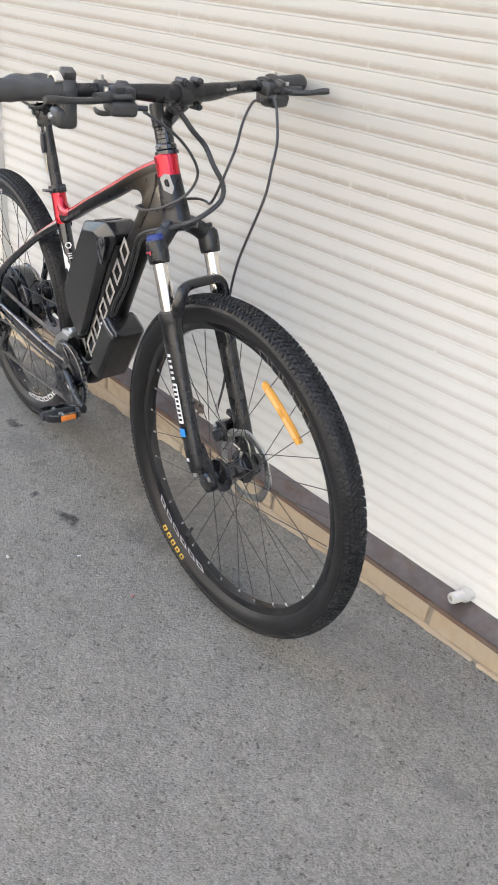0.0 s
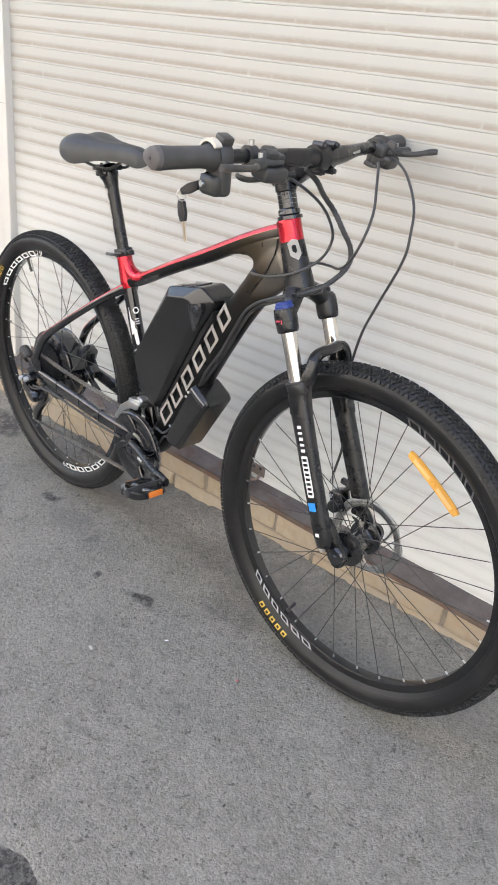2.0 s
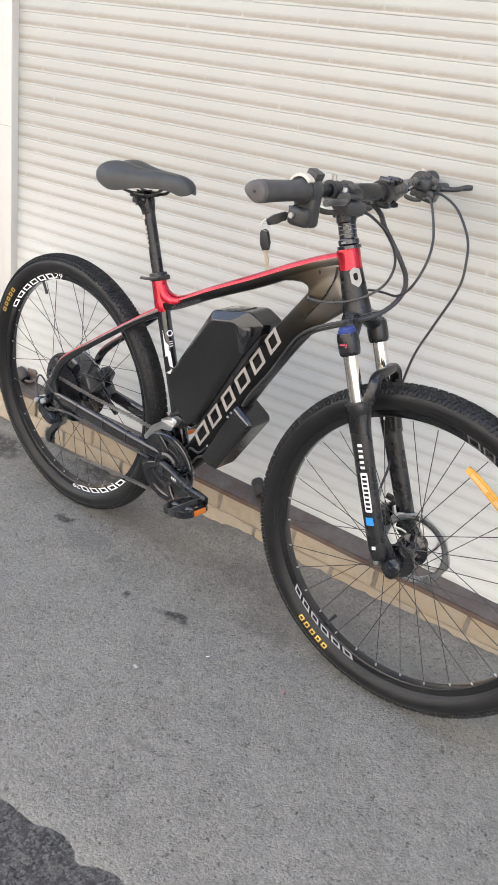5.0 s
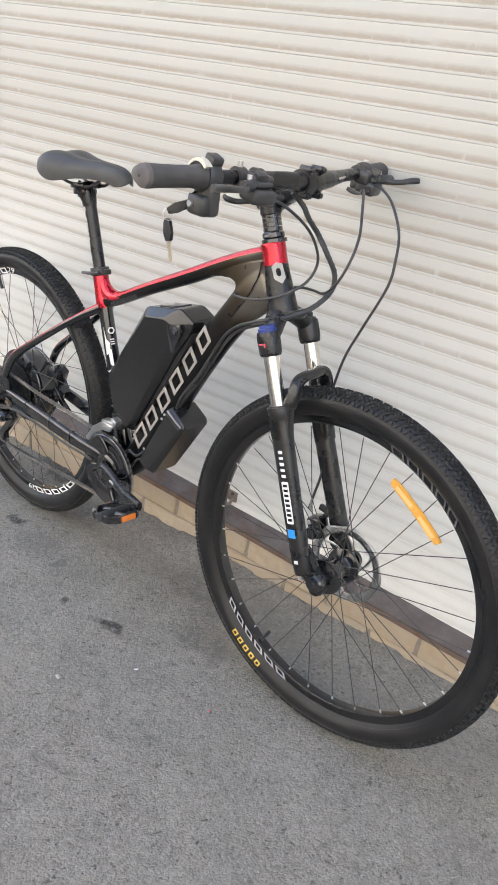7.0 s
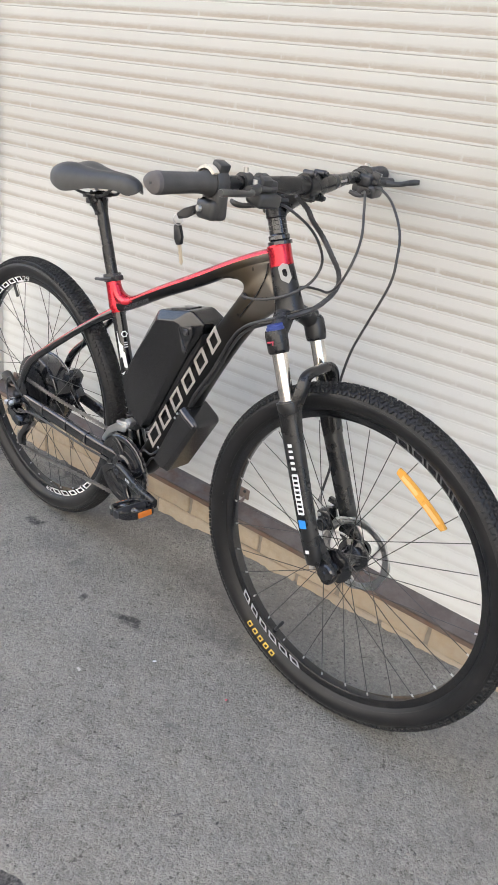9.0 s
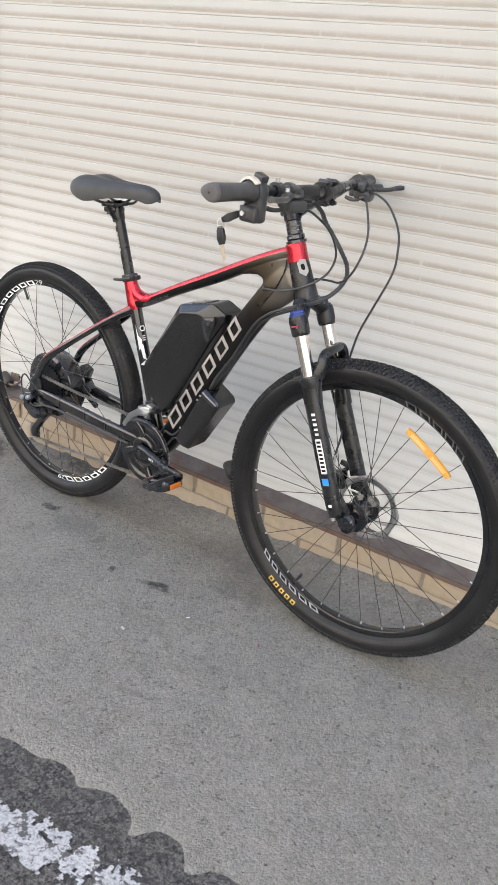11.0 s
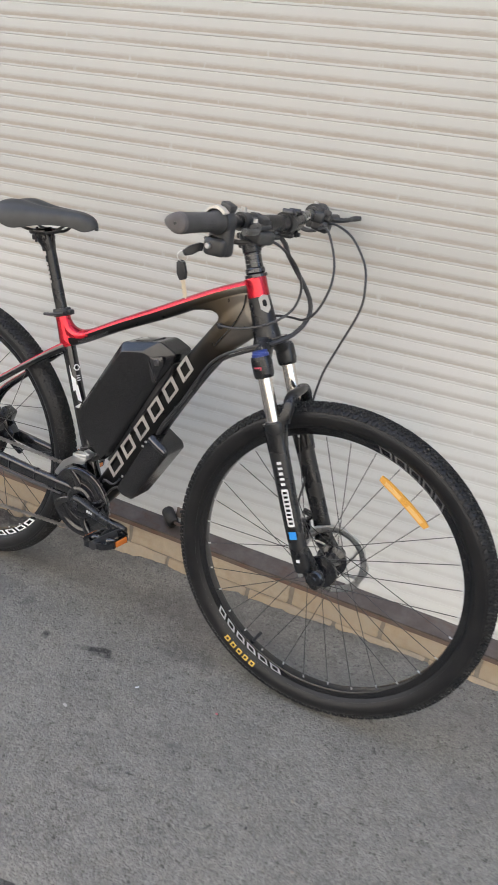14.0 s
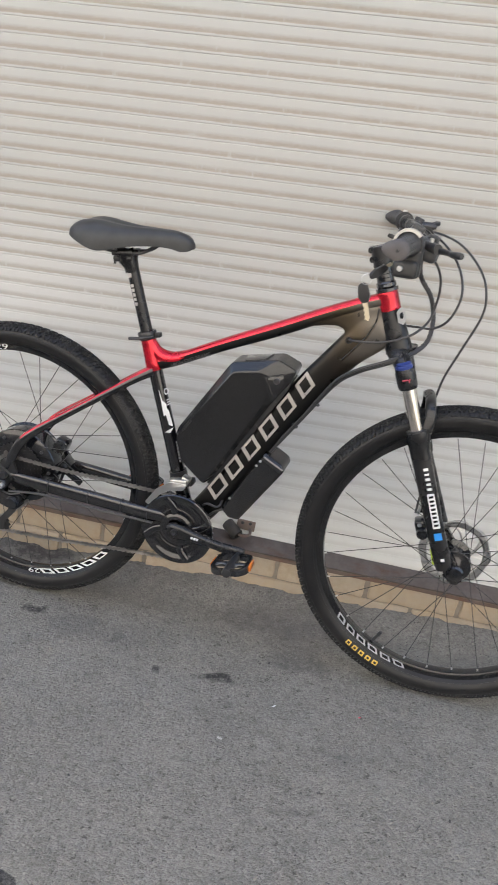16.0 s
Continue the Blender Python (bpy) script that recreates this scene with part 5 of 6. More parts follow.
lathe(b, [(0.030, -0.0505), (0.030, -0.0522), (0.048, -0.0526), (0.0505, -0.0538), (0.053, -0.0526), (0.0668, -0.0526), (0.0668, -0.0510)], "y", 96, True, m=BB)
part("guard_plate", b, "rim", guard)
for r, n, y, inner, nm in ((0.085, 42, -0.050, 0.058, "gloss_black"), (0.064, 34, -0.043, 0.046, "satin_black"), (0.047, 24, -0.036, 0.03, "steel")):
    b = bmesh.new()
    toothed(b, r, n, y, 0.001, inner, BB)
    part("chainring", b, nm, guard)
b = bmesh.new()
lathe(b, [(0.026, -0.058), (0.036, -0.0605), (0.042, -0.058), (0.042, -0.05), (0.026, -0.05)], "y", 48, True, m=BB)
part("spider", b, "gloss_black", guard)


def crank(side, spin):
    b = bmesh.new()
    mm = LF @ pose(0.002, 0, 0.3215, 0, spin, 0)
    y0 = 0.062 * side
    tube(b, [(-0.02, y0, 0, 0.012, 0.008), (-0.008, y0, 0, 0.0195, 0.0105), (0.02, y0 * 1.06, 0, 0.018, 0.0105), (0.07, y0 * 1.27, 0, 0.0125, 0.009), (0.12, y0 * 1.5, 0, 0.0115, 0.0085), (0.16, y0 * 1.63, 0, 0.0145, 0.009), (0.182, y0 * 1.65, 0, 0.011, 0.007)], 0.012, 18, 5, power=2.6)
    arm = part("crank_arm", b, "satin_black", bike, "black alloy crank arm", mm)
    b = bmesh.new()
    lathe(b, [(0.0, -0.003), (0.003, -0.003), (0.0045, -0.0045), (0.0075, -0.0045), (0.0085, -0.001), (0.0085, 0.004), (0.0, 0.004)], "y", 20, m=mm @ pose(0, y0 + 0.010 * side, 0, 0, 0, 0 if side < 0 else 180))
    part("crank_bolt", b, "dark_steel", arm)
    if side < 0:
        b = bmesh.new()
        for i in range(5):
            bar_strip(b, mm @ pose(0.048 + i * 0.0075, y0 * 1.17 - 0.0108 - i * 0.0013, 0.001, 0, 0, -13), 0.0055, 0.0065, 0.001)
        part("crank_decal", b, "white_decal", arm, "white maker's mark")
    return mm @ Vector((0.172, y0 * 1.65, 0))


def pedal(at, tilt, side):
    """A platform pedal: an open cage with cross bars, a centre barrel and orange reflectors."""
    m = Matrix.Translation(at) @ pose(0, 0, 0, 0, 0, -6.8) @ pose(0, 0, 0, 0, tilt, 0)
    b = bmesh.new()
    s = side
    tube(b, [(0, 0.0, 0, 0.006), (0, s * 0.022, 0, 0.0085), (0, s * 0.058, 0, 0.0105), (0, s * 0.088, 0, 0.0105), (0, s * 0.101, 0, 0.0105), (0, s * 0.103, 0, 0.008)], 0.008, 16, 3)
    body = part("pedal", b, "matt_plastic", bike, "black platform pedal with orange reflectors", m)
    b = bmesh.new()
    out = rounded([(-0.040, s * 0.024), (-0.026, s * 0.016), (0.026, s * 0.016), (0.040, s * 0.024), (0.043, s * 0.084), (0.028, s * 0.1), (-0.028, s * 0.1), (-0.043, s * 0.084)], 0.01)
    inn = [(x * 0.8, s * 0.058 + (y - s * 0.058) * 0.8) for x, y in out]
    rings = []
    for z, o in ((-0.007, out), (0.007, out), (0.007, inn), (-0.007, inn)):
        rings.append([(x, y, z) for x, y in o])
    loft(b, rings, caps=False, closed=True)
    for k in (-1, 1):
        tube(b, [(k * 0.004, s * 0.058, 0, 0.013, 0.0065), (k * 0.022, s * 0.058, 0, 0.006, 0.0055), (k * 0.040, s * 0.058, 0, 0.012, 0.0065)], 0.006, 12, 4, side=(0, 0, 1))
    for x in (-0.0395, -0.02, 0.02, 0.0395):
        for y in (0.021, 0.033, 0.075, 0.096):
            if (abs(x) < 0.03) == (y in (0.021, 0.096)):
                box(b, (0.003, 0.003, 0.018), pose(x, s * y, 0))
    part("cage", b, "gloss_black", body, "", m)
    for x in (-0.0435, 0.0435):
        b = bmesh.new()
        box(b, (0.005, 0.036, 0.0125), pose(x, s * 0.055, 0), 0.0012)
        part("pedal_reflector", b, "orange", body, "orange pedal reflector", m)


pedal(crank(-1, -2), -10, -1)
pedal(crank(1, 178), 8, 1)


# chain: runs over the large ring and a middle sprocket, then round the derailleur wheels
def chain_path():
    ring_c, ring_r = Vector((0.002, 0.3215)), 0.0845
    cog_c, cog_r = Vector((-0.447, 0.3735)), 0.038
    p1, p2 = Vector((-0.424, 0.302)), Vector((-0.468, 0.222))
    pts = []
    for a in range(100, -96, -12):
        pts.append((ring_c.x + ring_r * math.cos(radians(a)), -0.050, ring_c.y + ring_r * math.sin(radians(a))))
    pts.append((-0.16, -0.052, 0.2245))
    pts.append((-0.32, -0.056, 0.2105))
    for a in (-90, -130, -170, -210, -240):
        pts.append((p2.x + 0.018 * math.cos(radians(a)), -0.06, p2.y + 0.018 * math.sin(radians(a))))
    for a in (-40, 0, 40, 80):
        pts.append((p1.x + 0.018 * math.cos(radians(a)), -0.06, p1.y - 0.005 + 0.018 * math.sin(radians(a))))
    for a in (-110, -150, -180, -210, -240, -268):
        pts.append((cog_c.x + cog_r * math.cos(radians(a)), -0.0505, cog_c.y + cog_r * math.sin(radians(a))))
    pts.append((-0.3, -0.05, 0.405))
    pts.append((-0.15, -0.05, 0.406))
    return pts


LINK = [(0.0106, 0.0), (0.0094, 0.0031), (0.0062, 0.0043), (0.003, 0.0031), (0.0, 0.0019), (-0.003, 0.0031), (-0.0062, 0.0043), (-0.0094, 0.0031)]
LINK += [(-u, -h) for u, h in LINK]


def build_chain():
    raw = smooth_path(chain_path() + [chain_path()[0]], 12)
    dense = [Vector(p) for p in raw]
    length, step, want = 0.0, 0.0127, 0.0
    spots = []
    for a, c in zip(dense, dense[1:]):
        d = (c - a).length
        while want <= length + d and d > 0:
            spots.append((a + (c - a) * ((want - length) / d), (c - a).normalized()))
            want += step
        length += d
    b = bmesh.new()
    for i, (p, t) in enumerate(spots):
        side = Vector((0, 1, 0))
        up = t.cross(side).normalized()
        half = 0.0062
        for s in (-1, 1):
            off = side * (s * (0.0034 if i % 2 else 0.0021))
            c = p + t * half + off
            ring0, ring1 = [], []
            for u, h in LINK:
                e = t * u + up * h
                ring0.append(c + e - side * 0.0006)
                ring1.append(c + e + side * 0.0006)
            loft(b, [ring0, ring1])
        rod(b, p - side * 0.0042, p + side * 0.0042, 0.0026, 6)
    part("chain", b, "chain", bike, "grey steel roller chain", LF)


build_chain()


def jockey(b, c, r, m=I4):
    toothed(b, r, 11, 0, 0.0022, 0.006, m @ pose(*c), 0.005)
    lathe(b, [(0.006, -0.003), (0.009, -0.003), (0.009, 0.003), (0.006, 0.003)], "y", 16, True, m=m @ pose(*c))


b = bmesh.new()
slab(b, rounded([(-0.482, 0.352), (-0.44, 0.366), (-0.428, 0.352), (-0.445, 0.335), (-0.475, 0.328)], 0.008), 0.02, pose(0, -0.086, 0), 0.004, 3)
slab(b, rounded([(-0.472, 0.334), (-0.452, 0.338), (-0.402, 0.322), (-0.392, 0.302), (-0.415, 0.293), (-0.455, 0.305)], 0.009), 0.03, pose(0, -0.086, 0), 0.007, 3)
lathe(b, [(0.0, -0.018), (0.011, -0.018), (0.0125, -0.014), (0.0125, 0.016), (0.0, 0.016)], "y", 22, m=pose(-0.45, -0.086, 0.345))
lathe(b, [(0.0, -0.02), (0.013, -0.02), (0.015, -0.016), (0.015, 0.012), (0.0, 0.012)], "y", 22, m=pose(-0.415, -0.086, 0.312))
derailleur = part("rear_derailleur", b, "gloss_black", bike, "black rear derailleur", LF)
for y in (-0.067, -0.054):
    b = bmesh.new()
    slab(b, rounded([(-0.432, 0.318), (-0.41, 0.315), (-0.412, 0.292), (-0.432, 0.262), (-0.455, 0.236), (-0.458, 0.208), (-0.477, 0.208), (-0.478, 0.232), (-0.448, 0.268), (-0.436, 0.292)], 0.007), 0.002, pose(0, y, 0), 0.0006)
    part("cage_plate", b, "dark_steel", derailleur, "", LF)
for c in ((-0.424, -0.06, 0.302), (-0.468, -0.06, 0.222)):
    b = bmesh.new()
    jockey(b, c, 0.0205)
    part("jockey_wheel", b, "matt_plastic", derailleur, "", LF)
for c in ((-0.474, -0.102, 0.344), (-0.442, -0.105, 0.353)):
    b = bmesh.new()
    lathe(b, [(0.0, -0.001), (0.0025, -0.001), (0.0035, -0.0025), (0.006, -0.002), (0.007, 0.0), (0.007, 0.008), (0.0, 0.008)], "y", 16, m=pose(*c))
    part("pivot_bolt", b, "silver", derailleur, "", LF)
b = bmesh.new()
tube(b, [(-0.40, -0.086, 0.335), (-0.43, -0.095, 0.332), (-0.475, -0.092, 0.352), (-0.492, -0.085, 0.392), (-0.478, -0.082, 0.412), (-0.455, -0.078, 0.392), (-0.43, -0.075, 0.372)], 0.0024, 8, 8)
part("gear_cable", b, "cable", derailleur, "", LF)

b = bmesh.new()
slab(b, rounded([(-0.072, 0.372), (-0.05, 0.402), (-0.02, 0.422), (0.012, 0.428), (0.02, 0.444), (-0.022, 0.442), (-0.055, 0.418), (-0.082, 0.378)], 0.004), 0.003, pose(0, -0.058, 0), 0.0008)
slab(b, rounded([(-0.066, 0.376), (-0.045, 0.405), (-0.02, 0.424), (0.006, 0.43), (0.012, 0.44), (-0.022, 0.44), (-0.052, 0.418), (-0.076, 0.38)], 0.004), 0.003, pose(0, -0.045, 0), 0.0008)
box(b, (0.045, 0.022, 0.016), pose(-0.004, -0.046, 0.443, 0, -10, 0), 0.004)
box(b, (0.02, 0.02, 0.012), pose(0.012, -0.042, 0.452, 0, 15, 0), 0.003)
fd = part("front_derailleur", b, "silver", bike, "silver front derailleur", LF)
b = bmesh.new()
lathe(b, [(0.0175, -0.009), (0.0215, -0.009), (0.0215, 0.009), (0.0175, 0.009)], "z", 24, True, m=pose(seat_x(0.44), 0, 0.44, 0, -17, 0))
box(b, (0.026, 0.03, 0.014), pose(0.012, -0.024, 0.437, 0, -10, 0), 0.003)
part("band_clamp", b, "matt_plastic", fd, "", LF)


# ---- fork ----
def axis_x(z):
    return -0.176 + (0.78 - z) * 0.3443 + (0.8 - z) * 0.0275


def leg_x(z, s):
    """The far leg stands a little further back at the crown."""
    return axis_x(z) - (0.009 * smoothstep(0.4, 0.7, z) if s > 0 else 0.0)



def leg_y(s, out=0.0):
    """The two legs stand a little unevenly about the wheel."""
    return -0.0665 - out if s < 0 else 0.0605 + out


b = bmesh.new()
for s in (-1, 1):
    tube(b, [(leg_x(z, s), leg_y(s), z, r, r) for z, r in ((0.772, 0.0185), (0.779, 0.0205), (0.802, 0.021), (0.812, 0.0195))], 0.02, 24, 3)
tube(b, [(axis_x(0.80), -0.0665, 0.80, 0.018, 0.018), (axis_x(0.815) - 0.004, -0.045, 0.815, 0.017, 0.019), (axis_x(0.828) - 0.012, -0.02, 0.829, 0.016, 0.023), (axis_x(0.83) - 0.014, 0.0, 0.831, 0.016, 0.024), (axis_x(0.828) - 0.015, 0.02, 0.829, 0.016, 0.023), (axis_x(0.815) - 0.011, 0.045, 0.815, 0.017, 0.019), (axis_x(0.80) - 0.009, 0.0605, 0.80, 0.018, 0.018)], 0.02, 20, 6, side=(1, 0, 0.3))
lathe(b, [(0.0, -0.012), (0.028, -0.012), (0.03, -0.006), (0.03, 0.004), (0.0, 0.004)], "z", 28, m=pose(-0.196, 0, 0.834, 0, -19, 0))
fork = part("fork", b, "satin_black", bike, "black suspension fork with chromed stanchions", FS)
for s in (-1, 1):
    b = bmesh.new()
    tube(b, [(leg_x(0.80, s), leg_y(s), 0.80), (leg_x(0.64, s), leg_y(s), 0.64)], 0.0142, 28, 1)
    part("stanchion", b, "chrome", fork, "chromed steel stanchion", FS)
    b = bmesh.new()
    lathe(b, [(0.0145, -0.004), (0.0175, -0.004), (0.018, 0.0), (0.0165, 0.004), (0.0145, 0.0045)], "z", 24, True, m=pose(leg_x(0.684, s), leg_y(s), 0.684, 0, -19, 0))
    part("dust_seal", b, "matt_plastic", fork, "", FS)
    b = bmesh.new()
    tube(b, [(leg_x(0.685, s), leg_y(s), 0.685, 0.0225, 0.0205), (leg_x(0.676, s), leg_y(s), 0.676, 0.0228, 0.0208), (leg_x(0.655, s) - 0.001, leg_y(s), 0.655, 0.0218, 0.0192), (leg_x(0.60, s), leg_y(s, 0.001), 0.60, 0.0205, 0.0182), (leg_x(0.5, s), leg_y(s, 0.0015), 0.5, 0.0195, 0.0175), (axis_x(0.41) + 0.002, leg_y(s, 0.0015), 0.41, 0.0185, 0.017), (axis_x(0.385) + 0.002, leg_y(s, 0.001), 0.385, 0.017, 0.015)], 0.02, 24, 5, power=2.05)
    slab(b, rounded([(-0.055, 0.395), (-0.048, 0.44), (-0.03, 0.43), (0.004, 0.388), (0.018, 0.372), (0.016, 0.352), (0.0, 0.347), (-0.014, 0.352), (-0.022, 0.372)], 0.007), 0.018, pose(0, s * 0.056, 0), 0.004, 3)
    leg = part("lower_leg", b, "satin_black", fork, "black fork lower leg", FS)
    b = bmesh.new()
    lathe(b, [(0.0, -0.012), (0.0045, -0.012), (0.0055, -0.010), (0.0155, -0.009), (0.0185, -0.005), (0.0185, 0.004), (0.0, 0.004)], "y", 24, m=pose(0, s * 0.0625, 0.3748, 0, 0, 0 if s < 0 else 180))
    part("axle_end", b, "gloss_black", fork, "black axle end cap", FS)
b = bmesh.new()
rod(b, (-0.033, -0.068, 0.38), (-0.030, -0.068, 0.37), 0.0055, 12)
part("foot_nut", b, "silver", fork, "", FS)
b = bmesh.new()
tube(b, [(axis_x(0.62) + 0.006, -0.066, 0.60, 0.015, 0.017), (axis_x(0.67) + 0.013, -0.0635, 0.67, 0.012, 0.0125), (-0.117, -0.0575, 0.715, 0.0105, 0.0115), (-0.121, -0.041, 0.737, 0.0095, 0.0112), (-0.122, 0.0, 0.7415, 0.009, 0.011), (-0.127, 0.037, 0.737, 0.0095, 0.0112), (-0.125, 0.052, 0.715, 0.0105, 0.0115), (axis_x(0.67) + 0.009, 0.0575, 0.67, 0.012, 0.0125), (axis_x(0.60), 0.060, 0.60, 0.015, 0.017)], 0.01, 22, 6, side=(1, 0, 0.3), power=2.9)
part("fork_arch", b, "satin_black", fork, "black fork arch over the tyre", FS)
b = bmesh.new()
lathe(b, [(0.0, 0.0), (0.017, 0.0), (0.0172, 0.003), (0.0172, 0.006), (0.015, 0.008), (0.015, 0.011), (0.012, 0.0125), (0.0, 0.0125)], "z", 24, m=pose(axis_x(0.811), -0.0665, 0.811, 0, -19, 0))
box(b, (0.03, 0.006, 0.005), pose(axis_x(0.82), -0.0665, 0.8205, 0, -19, 30), 0.0015)
part("lockout_knob", b, "blue_plastic", fork, "blue plastic fork adjuster", FS)
b = bmesh.new()
lathe(b, [(0.0, 0.0), (0.017, 0.0), (0.017, 0.005), (0.012, 0.007), (0.012, 0.014), (0.010, 0.0155), (0.0, 0.0155)], "z", 16, m=pose(leg_x(0.811, 1), 0.0605, 0.811, 0, -19, 0))
part("preload_knob", b, "matt_plastic", fork, "", FS)


def leg_mark(z, w, h, mname, label, y=-0.0878, dx=0.0):
    b = bmesh.new()
    bar_strip(b, FS @ pose(axis_x(z) + 0.005 + dx, y, z, 0, -20.4, 0), w, h, 0, 0.001)
    part("fork_decal", b, mname, fork, label)


for i in range(5):
    b = bmesh.new()
    z = 0.612 - i * 0.0105
    mm = FS @ pose(axis_x(z) + 0.006, -0.0875, z, 0, -20.4, 0)
    bar_strip(b, mm, 0.0095, (0.006, 0.0045, 0.006, 0.005, 0.0055)[i], 0)
    part("fork_decal", b, "white_decal", fork, "white model mark")
b = bmesh.new()
slab(b, rounded([(-0.0075, -0.0405), (0.0075, -0.0405), (0.0075, 0.0405), (-0.0075, 0.0405)], 0.003), 0.001, FS @ pose(axis_x(0.522) + 0.006, -0.0868, 0.522, 0, -20.4, 0))
part("fork_decal", b, "white_decal", fork, "white maker's plate")
for i in range(8):
    b = bmesh.new()
    z = 0.553 - i * 0.0088
    mm = FS @ pose(axis_x(z) + 0.006, -0.0876, z, 0, -20.4, 0)
    bar_strip(b, mm, 0.0095, 0.0048, 0)
    part("fork_decal", b, "satin_black", fork, "")
leg_mark(0.466, 0.016, 0.0165, "blue_decal", "blue square decal")
leg_mark(0.413, 0.008, 0.0065, "white_decal", "small white decal", -0.0872)
b = bmesh.new()
mm = FS @ pose(axis_x(0.792) + 0.002, -0.0878, 0.792, 0, -19, 0)
bar_strip(b, mm @ pose(-0.003, 0, 0.002), 0.011, 0.003, 0)
bar_strip(b, mm @ pose(0.005, 0, 0), 0.0025, 0.008, 0.001)
part("fork_decal", b, "red_decal", fork, "pink crown mark")
b = bmesh.new()
box(b, (0.007, 0.012, 0.036), FS @ pose(-0.0535, -0.056, 0.402, 0, -19, 0), 0.002)
part("pad_tab", b, "lime", fork, "lime plastic tab")

# brake calipers
b = bmesh.new()
box(b, (0.03, 0.036, 0.045), FS @ pose(-0.082, 0.045, 0.418, 0, -20, 0), 0.006)
lathe(b, [(0.0, -0.008), (0.012, -0.008), (0.014, -0.004), (0.014, 0.006), (0.0, 0.006)], "y", 20, m=FS @ pose(-0.08, 0.024, 0.412))
box(b, (0.045, 0.012, 0.01), FS @ pose(-0.072, 0.058, 0.445, 0, -40, 0), 0.002)
box(b, (0.05, 0.010, 0.012), FS @ pose(-0.068, 0.056, 0.452, 0, 8, 0), 0.002)
caliper = part("front_caliper", b, "gloss_black", bike, "black front brake caliper")
b = bmesh.new()
rod(b, FS @ Vector((-0.098, 0.03, 0.455)), FS @ Vector((-0.096, 0.028, 0.48)), 0.0028, 8)
lathe(b, [(0.0, -0.003), (0.004, -0.003), (0.005, 0.0), (0.0, 0.0)], "y", 10, m=FS @ pose(-0.09, 0.022, 0.432))
part("cable_stop", b, "silver", caliper)
b = bmesh.new()
box(b, (0.034, 0.034, 0.054), LF @ pose(-0.362, 0.05, 0.416, 0, 24, 0), 0.007, 3)
box(b, (0.03, 0.03, 0.05), LF @ pose(-0.35, 0.046, 0.37, 0, 40, 0), 0.006, 2)
lathe(b, [(0.0, -0.01), (0.014, -0.01), (0.016, -0.005), (0.016, 0.008), (0.0, 0.008)], "y", 20, m=LF @ pose(-0.358, 0.026, 0.426))
lathe(b, [(0.0, -0.008), (0.010, -0.008), (0.012, -0.004), (0.012, 0.008), (0.0, 0.008)], "y", 18, m=LF @ pose(-0.344, 0.026, 0.372))
box(b, (0.08, 0.010, 0.016), LF @ pose(-0.35, 0.06, 0.39, 0, 52, 0), 0.003)
box(b, (0.06, 0.012, 0.014), LF @ pose(-0.325, 0.04, 0.345, 0, 30, 0), 0.003)
for bz in (0.445, 0.36):
    lathe(b, [(0.0, -0.006), (0.0065, -0.006), (0.0065, 0.004), (0.0, 0.004)], "y", 12, m=LF @ pose(-0.335 + (bz - 0.4) * 0.1, 0.03, bz))
part("rear_caliper", b, "gloss_black", bike, "black rear brake caliper")


# ---- cockpit ----
b = bmesh.new()
SX = lambda z: -0.2445 - (z - 0.951) * 0.3443


def coll(b, z0, z1, r, v=0.0005, segs=28):
    m = HS @ pose(SX((z0 + z1) / 2), 0.001, (z0 + z1) / 2, 0, -19, 0)
    h = (z1 - z0) / 2 / math.cos(radians(19))
    lathe(b, [(0.0, -h), (r - v, -h), (r, -h + v), (r, h - v), (r - v, h), (0.0, h)], "z", segs, m=m)


coll(b, 0.949, 0.9555, 0.0235)
coll(b, 0.9555, 0.968, 0.0205, 0.003)
headset = part("headset_cap", b, "gloss_black", bike, "glossy black headset cap")
for z0, z1 in ((0.968, 0.9752), (0.9755, 0.9827), (0.983, 0.9902), (0.9905, 0.995)):
    b = bmesh.new()
    coll(b, z0, z1, 0.0178)
    part("spacer", b, "gloss_black", headset, "glossy black headset spacer")
b = bmesh.new()
bar_strip(b, HS @ pose(SX(0.962) + 0.002, -0.0203, 0.962, 0, -19, 0), 0.011, 0.004, 0.001)
part("spacer_decal", b, "grey_decal", headset, "silver marks")

BC = Vector((-0.196, -0.347, 1.064))     # middle of the handlebar
b = bmesh.new()
coll(b, 0.995, 1.036, 0.0195, 0.002)
rod(b, (-0.287, -0.352, 1.006), (-0.287, -0.322, 1.006), 0.0062, 12)
rod(b, (-0.293, -0.352, 1.024), (-0.293, -0.322, 1.024), 0.0062, 12)
tube(b, [(-0.270, -0.333, 1.013, 0.0185, 0.017), (-0.25, -0.336, 1.027, 0.0175, 0.0175), (-0.222, -0.342, 1.047, 0.0175, 0.0225), (BC.x - 0.004, BC.y, BC.z - 0.002, 0.0195, 0.0245)], 0.018, 22, 5, power=2.6)
lathe(b, [(0.016, -0.0245), (0.0205, -0.0245), (0.0215, -0.022), (0.0215, 0.022), (0.0205, 0.0245), (0.016, 0.0245)], "y", 30, True, m=Matrix.Translation(BC))
stem = part("stem", b, "satin_black", bike, "black alloy handlebar stem")
for dy in (-0.017, 0.017):
    for dz in (-0.021, 0.021):
        b = bmesh.new()
        p = BC + Vector((0.010, dy, dz))
        rod(b, p + Vector((-0.016, 0, 0)), p + Vector((0.006, 0, 0)), 0.0062, 14)
        rod(b, p + Vector((0.006, 0, 0)), p + Vector((0.011, 0, 0)), 0.0042, 12)
        part("stem_bolt", b, "dark_steel", stem, "dark steel stem bolt")
b = bmesh.new()
